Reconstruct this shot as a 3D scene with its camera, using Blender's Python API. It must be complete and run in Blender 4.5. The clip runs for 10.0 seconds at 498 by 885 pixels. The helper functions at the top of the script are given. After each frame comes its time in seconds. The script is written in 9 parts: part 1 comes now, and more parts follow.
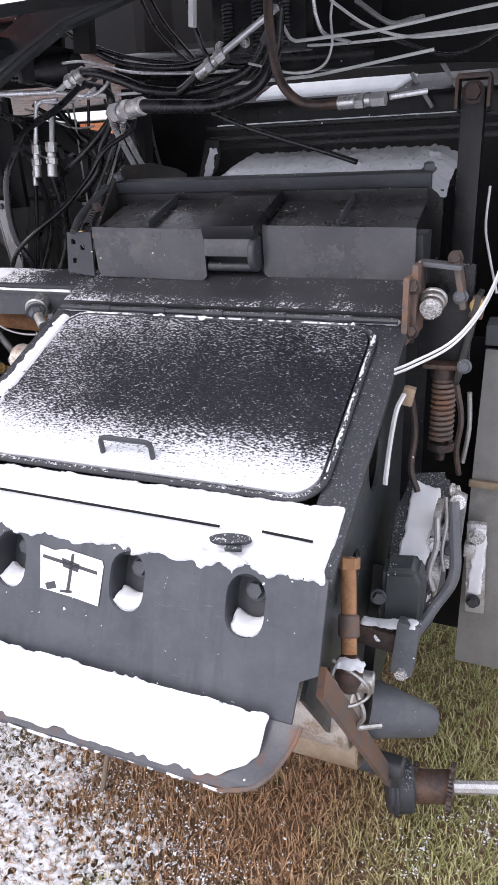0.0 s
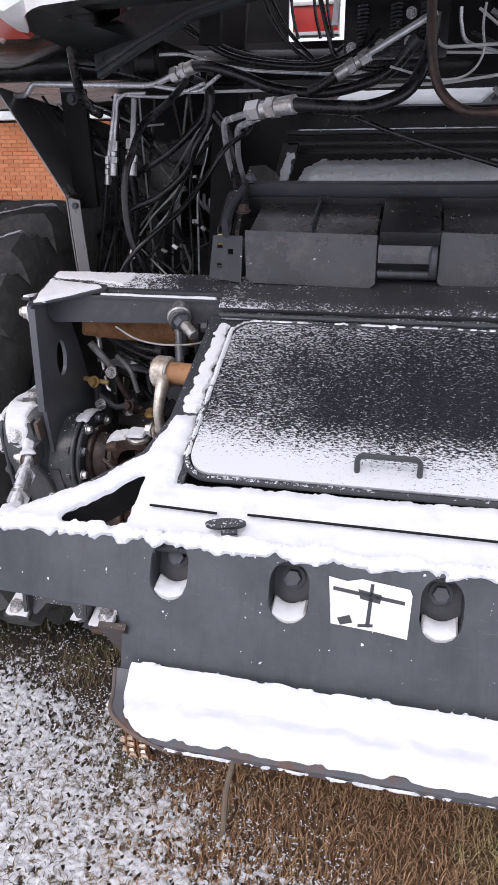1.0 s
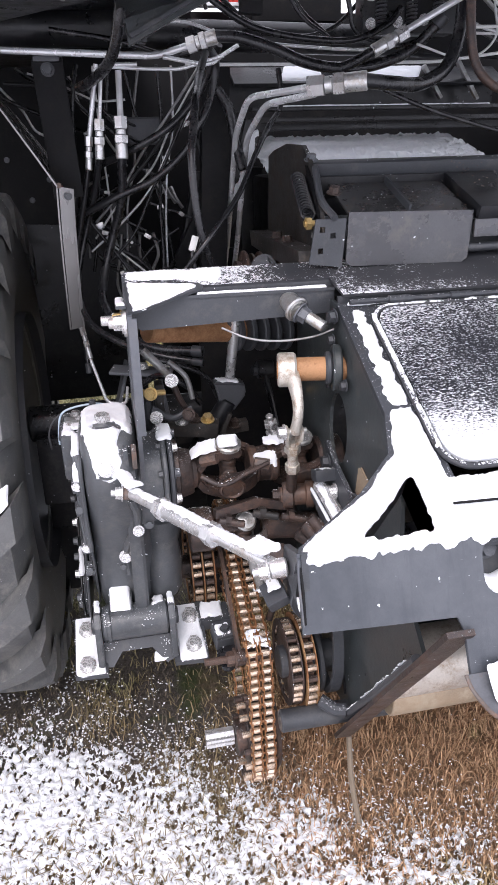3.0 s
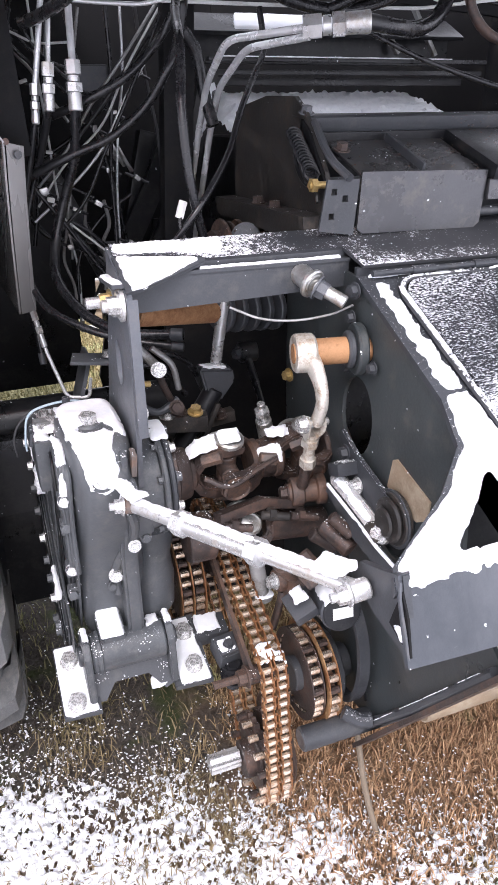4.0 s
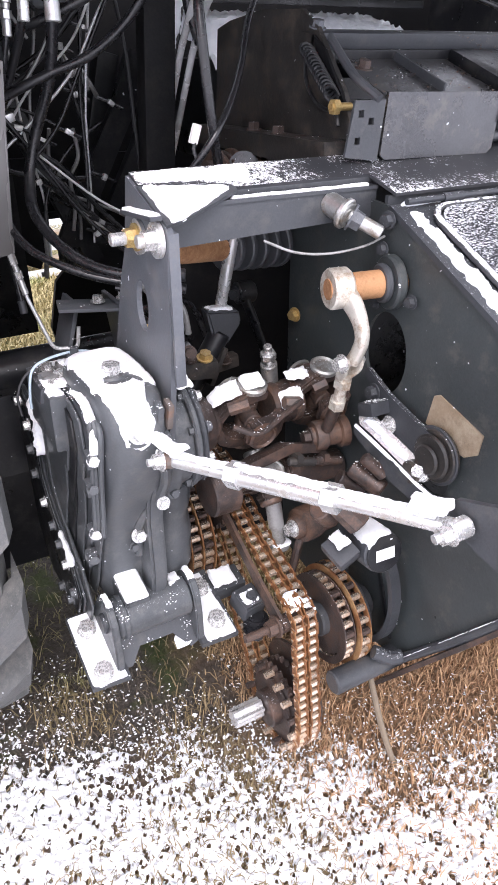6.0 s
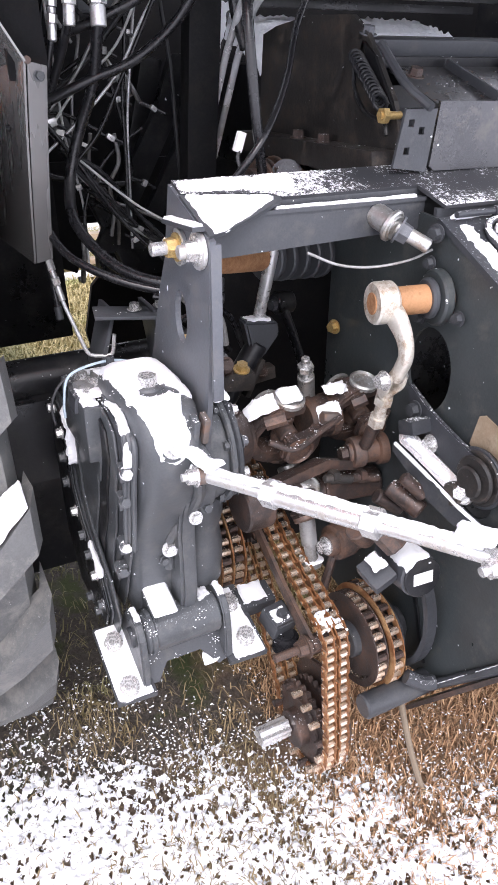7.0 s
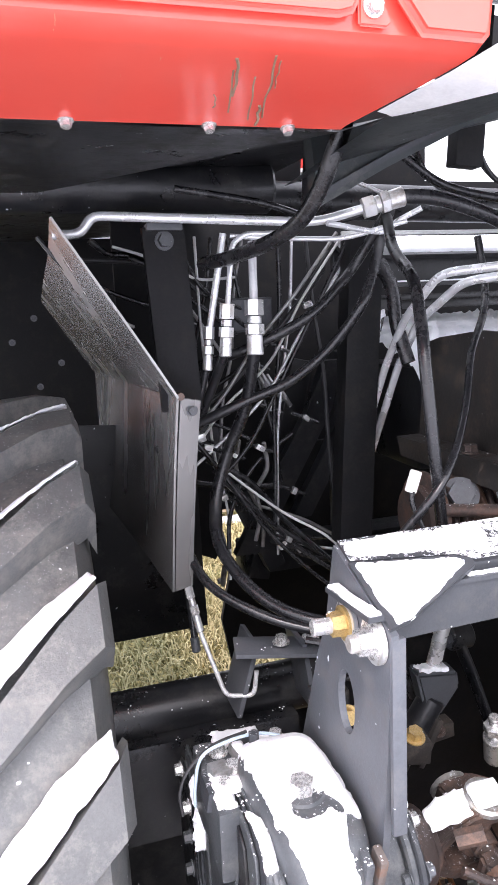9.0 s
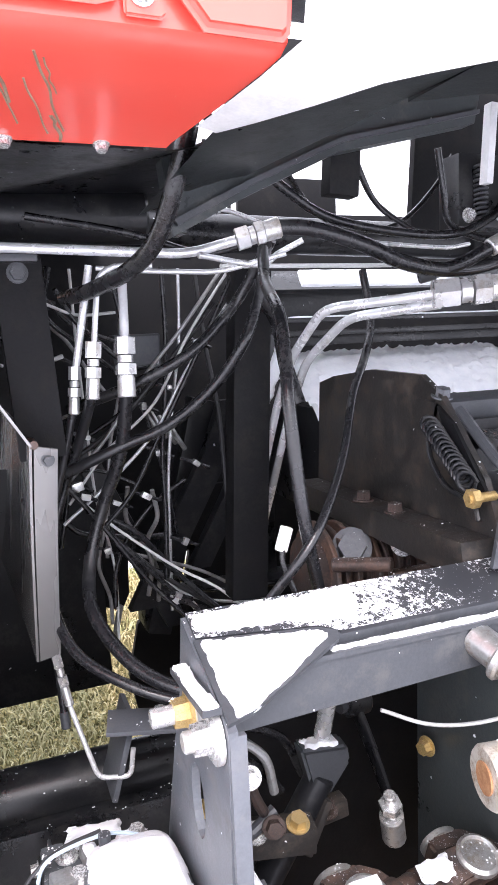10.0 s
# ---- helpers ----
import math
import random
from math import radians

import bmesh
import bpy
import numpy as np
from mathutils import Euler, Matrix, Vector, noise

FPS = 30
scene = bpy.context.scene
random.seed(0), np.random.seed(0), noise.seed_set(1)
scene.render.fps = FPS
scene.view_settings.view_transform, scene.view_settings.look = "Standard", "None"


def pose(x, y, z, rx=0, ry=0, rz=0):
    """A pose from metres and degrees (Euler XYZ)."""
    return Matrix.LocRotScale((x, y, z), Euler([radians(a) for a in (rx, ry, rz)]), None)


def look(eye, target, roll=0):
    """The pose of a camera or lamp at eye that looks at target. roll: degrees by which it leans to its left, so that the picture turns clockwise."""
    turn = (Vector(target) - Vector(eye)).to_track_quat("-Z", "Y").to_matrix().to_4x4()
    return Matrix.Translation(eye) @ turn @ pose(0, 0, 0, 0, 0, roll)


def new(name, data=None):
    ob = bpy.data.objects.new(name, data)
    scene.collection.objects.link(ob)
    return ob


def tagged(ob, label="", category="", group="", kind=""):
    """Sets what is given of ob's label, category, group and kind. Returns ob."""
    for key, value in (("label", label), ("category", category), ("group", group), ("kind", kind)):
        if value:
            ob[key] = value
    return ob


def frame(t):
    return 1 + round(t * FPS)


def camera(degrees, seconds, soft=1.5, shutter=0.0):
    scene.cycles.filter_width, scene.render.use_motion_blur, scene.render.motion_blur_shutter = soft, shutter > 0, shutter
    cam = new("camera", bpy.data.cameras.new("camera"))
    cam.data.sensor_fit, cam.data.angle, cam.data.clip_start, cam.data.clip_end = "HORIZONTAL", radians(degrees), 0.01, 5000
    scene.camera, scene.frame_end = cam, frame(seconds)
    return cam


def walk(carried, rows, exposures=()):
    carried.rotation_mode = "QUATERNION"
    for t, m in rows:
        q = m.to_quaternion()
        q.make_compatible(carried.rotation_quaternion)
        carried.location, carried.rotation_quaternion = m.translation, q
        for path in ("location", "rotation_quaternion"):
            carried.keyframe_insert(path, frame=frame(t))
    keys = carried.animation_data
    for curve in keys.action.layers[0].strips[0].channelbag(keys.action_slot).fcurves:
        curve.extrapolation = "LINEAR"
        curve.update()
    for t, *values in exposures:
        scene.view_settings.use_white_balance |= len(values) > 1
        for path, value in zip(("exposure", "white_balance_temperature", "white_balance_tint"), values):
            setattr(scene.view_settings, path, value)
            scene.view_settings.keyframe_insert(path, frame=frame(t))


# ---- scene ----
# camera: a hand-held walk round the front of a forage harvester's intake
cam = camera(39.0, 10.0, 0.6)
EXPOSURES = [(t, e, 6300, 18) for t, e in ((0.0, 0.62), (0.5, 0.32), (1.0, 0.17), (2.0, 0.50), (2.5, 0.72), (4.5, 1.32), (5.5, 1.38), (7.5, 1.38), (8.5, 1.72), (9.0, 1.84), (10.0, 2.05))]
PATH = [
    (0, (0.301, 0.252, 1.657), (-0.423, 1.966, 0.924), -2.2),
    (0.5, (-0.027, 0.171, 1.65), (-0.522, 1.972, 0.933), -0.2),
    (1, (-0.332, 0.14, 1.652), (-0.75, 1.96, 0.937), -0.1),
    (1.5, (-0.647, 0.209, 1.649), (-0.968, 2.058, 0.96), -3.3),
    (2, (-0.899, 0.195, 1.658), (-0.951, 2.086, 1.011), -0.1),
    (2.5, (-1.128, 0.146, 1.696), (-0.899, 2.001, 0.986), -2.1),
    (2.7, (-1.178, 0.157, 1.689), (-0.892, 1.993, 0.948), -1.6),
    (3.8, (-1.368, 0.443, 1.641), (-0.8, 2.162, 0.792), -1.7),
    (4, (-1.42, 0.47, 1.638), (-0.774, 2.161, 0.789), -0.7),
    (4.5, (-1.57, 0.513, 1.644), (-0.713, 2.088, 0.757), 0.0),
    (5, (-1.629, 0.545, 1.64), (-0.729, 2.093, 0.75), 0.1),
    (5.5, (-1.632, 0.596, 1.611), (-0.75, 2.116, 0.656), 0.2),
    (5.7, (-1.628, 0.615, 1.603), (-0.757, 2.129, 0.63), 0.0),
    (6.8, (-1.613, 0.656, 1.601), (-0.753, 2.173, 0.622), 0.7),
    (7, (-1.616, 0.674, 1.605), (-0.811, 2.226, 0.634), 0.5),
    (7.5, (-1.617, 0.729, 1.634), (-0.916, 2.386, 0.762), -0.4),
    (8, (-1.626, 0.786, 1.685), (-0.928, 2.541, 1.027), -0.0),
    (8.5, (-1.642, 0.815, 1.724), (-0.911, 2.602, 1.199), -1.0),
    (9, (-1.55, 0.956, 1.736), (-0.985, 2.836, 1.353), -2.4),
    (9.5, (-1.451, 1.048, 1.732), (-0.912, 2.944, 1.392), -3.0),
    (10, (-1.386, 1.021, 1.738), (-0.687, 2.871, 1.44), -2.4),
]
walk(cam, [(t, look(eye, target, roll)) for t, eye, target, roll in PATH], EXPOSURES)

# ---- world and light: overcast winter day ----
world = bpy.data.worlds.new("overcast_sky")
scene.world = world
world.use_nodes = True
wn = world.node_tree.nodes
wn.clear()
w_out = wn.new("ShaderNodeOutputWorld")
w_bg = wn.new("ShaderNodeBackground")
w_sky = wn.new("ShaderNodeTexSky")
w_sky.sky_type, w_sky.sun_disc = "NISHITA", False
w_sky.sun_elevation, w_sky.sun_rotation = radians(48), radians(200)
w_sky.air_density, w_sky.dust_density = 1.0, 6.0
w_mix = wn.new("ShaderNodeMix")
w_mix.data_type = "RGBA"
w_mix.inputs[0].default_value = 0.85
w_mix.inputs[7].default_value = (9.0, 9.3, 9.8, 1)
world.node_tree.links.new(w_sky.outputs[0], w_mix.inputs[6])
world.node_tree.links.new(w_mix.outputs[2], w_bg.inputs[0])
world.node_tree.links.new(w_bg.outputs[0], w_out.inputs[0])
w_bg.inputs[1].default_value = 0.11

sun = new("sun", bpy.data.lights.new("sun", "SUN"))
sun.data.energy, sun.data.angle, sun.data.color = 0.8, radians(25), (1.0, 0.98, 0.95)
sun.matrix_world = look((-3, -6, 9), (0, 1.5, 0.5))

# ---- materials ----
V = Vector


def material(name, build):
    m = bpy.data.materials.new(name)
    m.use_nodes = True
    nt = m.node_tree
    nt.nodes.clear()
    out = nt.nodes.new("ShaderNodeOutputMaterial")
    b = nt.nodes.new("ShaderNodeBsdfPrincipled")
    nt.links.new(b.outputs[0], out.inputs[0])
    build(nt, b)
    return m


def node(nt, kind, **values):
    n = nt.nodes.new(kind)
    for k, v in values.items():
        if k.startswith("i_"):
            n.inputs[k[2:].replace("_", " ")].default_value = v
        else:
            setattr(n, k, v)
    return n


def noise_fac(nt, scale, detail=4.0, rough=0.6, lo=0.4, hi=0.6, stretch=None):
    """A 0..1 value from noise in metres of the object's own space."""
    co = node(nt, "ShaderNodeTexCoord").outputs["Object"]
    if stretch:
        mp = node(nt, "ShaderNodeMapping")
        mp.inputs["Scale"].default_value = stretch
        nt.links.new(co, mp.inputs[0])
        co = mp.outputs[0]
    n = node(nt, "ShaderNodeTexNoise", i_Scale=scale, i_Detail=detail, i_Roughness=rough)
    nt.links.new(co, n.inputs["Vector"])
    r = node(nt, "ShaderNodeMapRange")
    r.inputs[1].default_value, r.inputs[2].default_value = lo, hi
    nt.links.new(n.outputs["Fac"], r.inputs[0])
    return r.outputs[0]


def maths(nt, op, a, b=None, clamp=False):
    n = node(nt, "ShaderNodeMath", operation=op, use_clamp=clamp)
    for i, v in enumerate((a, b)):
        if v is None:
            continue
        if isinstance(v, (int, float)):
            n.inputs[i].default_value = v
        else:
            nt.links.new(v, n.inputs[i])
    return n.outputs[0]


def blend(nt, fac, a, b):
    n = node(nt, "ShaderNodeMix", data_type="RGBA")
    for i, v in ((0, fac), (6, a), (7, b)):
        if isinstance(v, tuple):
            n.inputs[i].default_value = (*v, 1)
        elif isinstance(v, (int, float)):
            n.inputs[i].default_value = v
        else:
            nt.links.new(v, n.inputs[i])
    return n.outputs[2]


def bump(nt, b, height, strength=0.3, distance=0.002):
    n = node(nt, "ShaderNodeBump")
    n.inputs["Strength"].default_value, n.inputs["Distance"].default_value = strength, distance
    nt.links.new(height, n.inputs["Height"])
    nt.links.new(n.outputs[0], b.inputs["Normal"])


def upward(nt, lo=0.55, hi=0.9):
    """How far a face looks up, 0..1: where snow and dust can lie."""
    g = node(nt, "ShaderNodeNewGeometry")
    sp = node(nt, "ShaderNodeSeparateXYZ")
    nt.links.new(g.outputs["Normal"], sp.inputs[0])
    r = node(nt, "ShaderNodeMapRange")
    r.inputs[1].default_value, r.inputs[2].default_value = lo, hi
    nt.links.new(sp.outputs[2], r.inputs[0])
    return r.outputs[0]


SNOW = (0.86, 0.88, 0.92)


def painted(name, col, rough=0.45, metal=0.0, worn=None, wear=0.0, dust=0.0, spot=0.0, grain=1.0, rand=0.0, shine=0.5):
    """Paint or metal with broad tone changes, fine grain, wear to another colour, and snow grains on faces that look up."""
    def build(nt, b):
        big = noise_fac(nt, 7, 5, 0.65, 0.3, 0.7)
        c = blend(nt, big, tuple(x * 0.72 for x in col), tuple(min(1, x * 1.25) for x in col))
        fine = noise_fac(nt, 260, 3, 0.6, 0.3, 0.7)
        c = blend(nt, maths(nt, "MULTIPLY", fine, 0.25), c, tuple(min(1, x * 1.7 + 0.01) for x in col))
        if rand:
            oi = node(nt, "ShaderNodeObjectInfo")
            c = blend(nt, maths(nt, "MULTIPLY", oi.outputs["Random"], rand), c, tuple(x * 0.4 for x in col))
        r = maths(nt, "ADD", maths(nt, "MULTIPLY", big, 0.18), rough - 0.09)
        if worn:
            w = noise_fac(nt, 16, 10, 0.8, 0.60 - 0.3 * wear, 0.74 - 0.3 * wear)
            c = blend(nt, w, c, worn)
            r = maths(nt, "ADD", r, maths(nt, "MULTIPLY", w, 0.2), True)
        if spot:
            sp = noise_fac(nt, 75, 2, 0.5, 0.78 - spot, 0.80 - spot)
            c = blend(nt, sp, c, SNOW)
        if dust:
            d = maths(nt, "MULTIPLY", upward(nt), noise_fac(nt, 210, 6, 0.8, 0.66 - 0.4 * dust, 0.71 - 0.4 * dust))
            c = blend(nt, d, c, SNOW)
            r = maths(nt, "ADD", r, maths(nt, "MULTIPLY", d, 0.4), True)
        nt.links.new(c, b.inputs["Base Color"])
        nt.links.new(r, b.inputs["Roughness"])
        b.inputs["Metallic"].default_value = metal
        b.inputs["Specular IOR Level"].default_value = shine
        bump(nt, b, noise_fac(nt, 90, 6, 0.7, 0, 1), 0.25 * grain, 0.002)
    return material(name, build)


M = {
    "dark": painted("dark_grey_paint", (0.045, 0.048, 0.054), 0.42, 0, (0.085, 0.085, 0.085), 0.25, 0.0, 0.02),
    "dark_dust": painted("dark_grey_paint_snow_dusted", (0.036, 0.039, 0.045), 0.5, 0, (0.07, 0.07, 0.07), 0.2, 0.24),
    "frame": painted("grey_frame_paint_snow_flecked", (0.036, 0.039, 0.045), 0.5, 0, (0.07, 0.07, 0.07), 0.2, 0.15),
    "grey": painted("grey_paint", (0.088, 0.094, 0.106), 0.4, 0, (0.14, 0.14, 0.145), 0.3, 0.0, 0.03),
    "grey_rust": painted("grey_paint_rust_stained", (0.095, 0.098, 0.108), 0.45, 0, (0.17, 0.085, 0.05), 0.30, 0.0, 0.02),
    "gear": painted("gearbox_paint", (0.066, 0.071, 0.077), 0.36, 0, (0.12, 0.12, 0.12), 0.3, 0.15, 0.05),
    "black": painted("black_paint", (0.0085, 0.009, 0.011), 0.32, 0, (0.032, 0.031, 0.030), 0.35, 0.0, 0.03, shine=0.45),
    # Near-black, so that bay sheets wearing it pass for deep shade.
    "black_dull": painted("dull_black_steel_and_shade", (0.0055, 0.0055, 0.0065), 0.6, 0, (0.018, 0.017, 0.016), 0.3, shine=0.2),
    "sheet": painted("bare_black_sheet", (0.10, 0.10, 0.104), 0.28, 0.7, (0.18, 0.17, 0.16), 0.25, 0, 0.02, 0.5),
    "wall": painted("scuffed_dark_wall", (0.038, 0.044, 0.046), 0.36, 0, (0.085, 0.086, 0.080), 0.22, 0.0, 0.03),
    "galv": painted("galvanised_steel", (0.34, 0.34, 0.34), 0.45, 0.6, (0.24, 0.23, 0.21), 0.4, 0.0),
    "panel": painted("worn_grey_panel", (0.23, 0.225, 0.215), 0.45, 0.3, (0.30, 0.29, 0.27), 0.4),
    "zinc": painted("zinc_plated_steel", (0.62, 0.62, 0.62), 0.27, 0.65, (0.44, 0.39, 0.33), 0.3, 0.22),
    "pipe": painted("plated_steel_pipe", (0.74, 0.75, 0.77), 0.24, 0.45, (0.50, 0.49, 0.47), 0.25),
    "brass": painted("yellow_passivated_steel", (0.55, 0.40, 0.17), 0.38, 0.6, (0.40, 0.26, 0.10), 0.4, 0.2),
    "rust": painted("rusty_steel", (0.125, 0.072, 0.050), 0.46, 0.2, (0.065, 0.050, 0.045), 0.55, 0.0, 0.0, 2.0),
    "rust_orange": painted("orange_rusty_shaft", (0.40, 0.21, 0.10), 0.65, 0.1, (0.27, 0.13, 0.06), 0.45, 0.0, 0.0, 1.5),
    "rust_dark": painted("dark_rusty_steel", (0.048, 0.037, 0.034), 0.36, 0.3, (0.12, 0.075, 0.058), 0.45, 0.16, 0.02, 2.0),
    "chain": painted("oily_rusty_chain", (0.29, 0.125, 0.052), 0.38, 0.4, (0.45, 0.27, 0.13), 0.45, 0.0, 0.0, 1.5, 0.5),
    "chain_pin": painted("polished_chain_roller", (0.70, 0.56, 0.45), 0.28, 0.75, (0.42, 0.24, 0.12), 0.35),
    "steel": painted("bare_steel", (0.50, 0.50, 0.49), 0.35, 0.8, (0.30, 0.24, 0.18), 0.3, 0.2),
    "cast": painted("cast_steel_lever", (0.66, 0.62, 0.55), 0.35, 0.5, (0.33, 0.22, 0.13), 0.4),
    "rubber": painted("black_rubber_hose", (0.013, 0.013, 0.015), 0.24, 0, (0.045, 0.045, 0.046), 0.25),
    "tyre": painted("weathered_tyre_rubber", (0.105, 0.107, 0.107), 0.48, 0, (0.20, 0.195, 0.182), 0.42, 0.10, 0.04, 3.0),
    "whitepaint": painted("white_paint", (0.82, 0.83, 0.84), 0.35),
    "label": painted("white_plastic_label", (0.80, 0.80, 0.78), 0.5),
    "cable": painted("pale_cable_sheath", (0.62, 0.63, 0.62), 0.5),
    "darkcable": painted("dark_cable_sheath", (0.03, 0.03, 0.032), 0.5),
    "bluecable": painted("blue_wire_sheath", (0.42, 0.52, 0.60), 0.3),
    "redfar": painted("faded_red_paint", (0.55, 0.05, 0.04), 0.4),
    "tan": painted("tan_worn_steel", (0.33, 0.25, 0.17), 0.5, 0.3, (0.45, 0.37, 0.27), 0.4),
    "drum": painted("polished_drum", (0.55, 0.50, 0.44), 0.4, 0.5, (0.36, 0.27, 0.19), 0.35),
    "strap": painted("rust_stained_strap", (0.12, 0.10, 0.09), 0.55, 0.1, (0.22, 0.12, 0.075), 0.5),
    "oily": painted("oily_dark_steel", (0.024, 0.022, 0.021), 0.42, 0, (0.075, 0.060, 0.048), 0.35, 0.10, 0.03, 1.5),
    "stick": painted("dead_twig", (0.19, 0.15, 0.11), 0.8),
}


def red_build(nt, b):
    c = blend(nt, noise_fac(nt, 4, 3, 0.5, 0.3, 0.7), (0.87, 0.085, 0.060), (0.93, 0.125, 0.090))
    scratch = noise_fac(nt, 18, 5, 0.7, 0.70, 0.73, (9, 1, 0.35))
    c = blend(nt, maths(nt, "MULTIPLY", scratch, 0.55), c, (0.75, 0.50, 0.30))
    nt.links.new(c, b.inputs["Base Color"])
    b.inputs["Roughness"].default_value = 0.30
    b.inputs["Coat Weight"].default_value = 0.45
    b.inputs["Coat Roughness"].default_value = 0.12
    bump(nt, b, noise_fac(nt, 20, 3, 0.5, 0, 1), 0.06, 0.004)


M["red"] = material("glossy_red_paint", red_build)


def shield_build(nt, b):
    """Dark rolled sheet: broad upright sheen bands painted into the colour, faint runs and a few rubbed spots."""
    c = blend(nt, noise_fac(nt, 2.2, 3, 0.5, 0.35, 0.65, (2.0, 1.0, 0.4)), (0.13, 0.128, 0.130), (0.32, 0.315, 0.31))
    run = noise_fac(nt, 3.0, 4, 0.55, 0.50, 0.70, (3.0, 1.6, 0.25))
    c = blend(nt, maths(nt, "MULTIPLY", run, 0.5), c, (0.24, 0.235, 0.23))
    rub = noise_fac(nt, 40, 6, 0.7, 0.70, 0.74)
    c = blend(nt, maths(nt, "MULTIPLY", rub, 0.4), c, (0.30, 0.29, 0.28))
    nt.links.new(c, b.inputs["Base Color"])
    nt.links.new(maths(nt, "ADD", maths(nt, "MULTIPLY", run, 0.12), 0.24), b.inputs["Roughness"])
    b.inputs["Metallic"].default_value = 0.45
    bump(nt, b, noise_fac(nt, 9, 4, 0.5, 0, 1), 0.05, 0.004)


M["shield"] = material("rolled_sheet_painted_sheen", shield_build)


def snow_build(nt, b):
    c = blend(nt, noise_fac(nt, 30, 4, 0.6, 0.3, 0.7), (0.84, 0.86, 0.90), (0.93, 0.94, 0.96))
    nt.links.new(c, b.inputs["Base Color"])
    b.inputs["Roughness"].default_value = 0.9
    b.inputs["Subsurface Weight"].default_value = 0.0
    bump(nt, b, noise_fac(nt, 160, 6, 0.8, 0, 1), 0.5, 0.004)


M["snow"] = material("fresh_snow", snow_build)


def lid_build(nt, b):
    """Dark lid with snow grains, thicker towards its lower edge and its near corner."""
    c = blend(nt, noise_fac(nt, 6, 4, 0.6, 0.3, 0.7), (0.004, 0.005, 0.009), (0.013, 0.014, 0.019))
    co = node(nt, "ShaderNodeTexCoord").outputs["Object"]
    sp = node(nt, "ShaderNodeSeparateXYZ")
    nt.links.new(co, sp.inputs[0])
    low = node(nt, "ShaderNodeMapRange")
    for i, v in ((1, 1.345), (2, 1.225), (3, 0.0), (4, 1.0)):
        low.inputs[i].default_value = v
    nt.links.new(sp.outputs[1], low.inputs[0])
    side = node(nt, "ShaderNodeMapRange")
    for i, v in ((1, -0.30), (2, -0.72), (3, 0.0), (4, 1.0)):
        side.inputs[i].default_value = v
    nt.links.new(sp.outputs[0], side.inputs[0])
    top = node(nt, "ShaderNodeMapRange")
    for i, v in ((1, 1.45), (2, 1.60), (3, 0.0), (4, 1.0)):
        top.inputs[i].default_value = v
    nt.links.new(sp.outputs[1], top.inputs[0])
    den = maths(nt, "ADD", maths(nt, "MULTIPLY", maths(nt, "POWER", low.outputs[0], 1.3), 0.27), maths(nt, "MULTIPLY", side.outputs[0], 0.085))
    den = maths(nt, "ADD", den, maths(nt, "MULTIPLY", top.outputs[0], 0.065))
    patch = maths(nt, "MULTIPLY", maths(nt, "SUBTRACT", noise_fac(nt, 9, 5, 0.65, 0.0, 1.0), 0.5), 0.16)
    den = maths(nt, "ADD", den, patch)
    rime = maths(nt, "MULTIPLY", noise_fac(nt, 210, 3, 0.7, 0.50, 0.62, (0.7, 1.3, 1.3)), 0.5)
    c = blend(nt, rime, c, (0.075, 0.079, 0.090))
    grains = noise_fac(nt, 250, 4, 0.75, 0.0, 1.0, (0.6, 1.3, 1.3))
    m = maths(nt, "GREATER_THAN", maths(nt, "ADD", grains, den), 0.632)
    soft = maths(nt, "MULTIPLY", m, 0.85)
    c = blend(nt, soft, c, SNOW)
    nt.links.new(c, b.inputs["Base Color"])
    nt.links.new(maths(nt, "ADD", maths(nt, "MULTIPLY", m, 0.35), 0.55), b.inputs["Roughness"])
    b.inputs["Specular IOR Level"].default_value = 0.3
    bump(nt, b, m, 0.6, 0.002)


M["lid"] = material("dark_lid_with_snow_grains", lid_build)



def plate_build(nt, b):
    """Grey paint with runs of melt water, dull patches, and small drops of snow."""
    c = blend(nt, noise_fac(nt, 6, 6, 0.7, 0.3, 0.7), (0.046, 0.052, 0.062), (0.098, 0.104, 0.117))
    run = noise_fac(nt, 14, 5, 0.7, 0.52, 0.66, (3.0, 1.0, 0.35))
    c = blend(nt, maths(nt, "MULTIPLY", run, 0.45), c, (0.045, 0.050, 0.060))
    scr = noise_fac(nt, 60, 4, 0.7, 0.66, 0.70, (0.4, 1, 3.5))
    c = blend(nt, maths(nt, "MULTIPLY", scr, 0.35), c, (0.20, 0.20, 0.21))
    drop = noise_fac(nt, 95, 2, 0.5, 0.735, 0.755)
    c = blend(nt, drop, c, SNOW)
    nt.links.new(c, b.inputs["Base Color"])
    nt.links.new(maths(nt, "ADD", maths(nt, "MULTIPLY", run, -0.10), 0.44), b.inputs["Roughness"])
    bump(nt, b, noise_fac(nt, 50, 6, 0.75, 0, 1), 0.3, 0.003)


M["plate"] = material("wet_grey_plate_paint", plate_build)


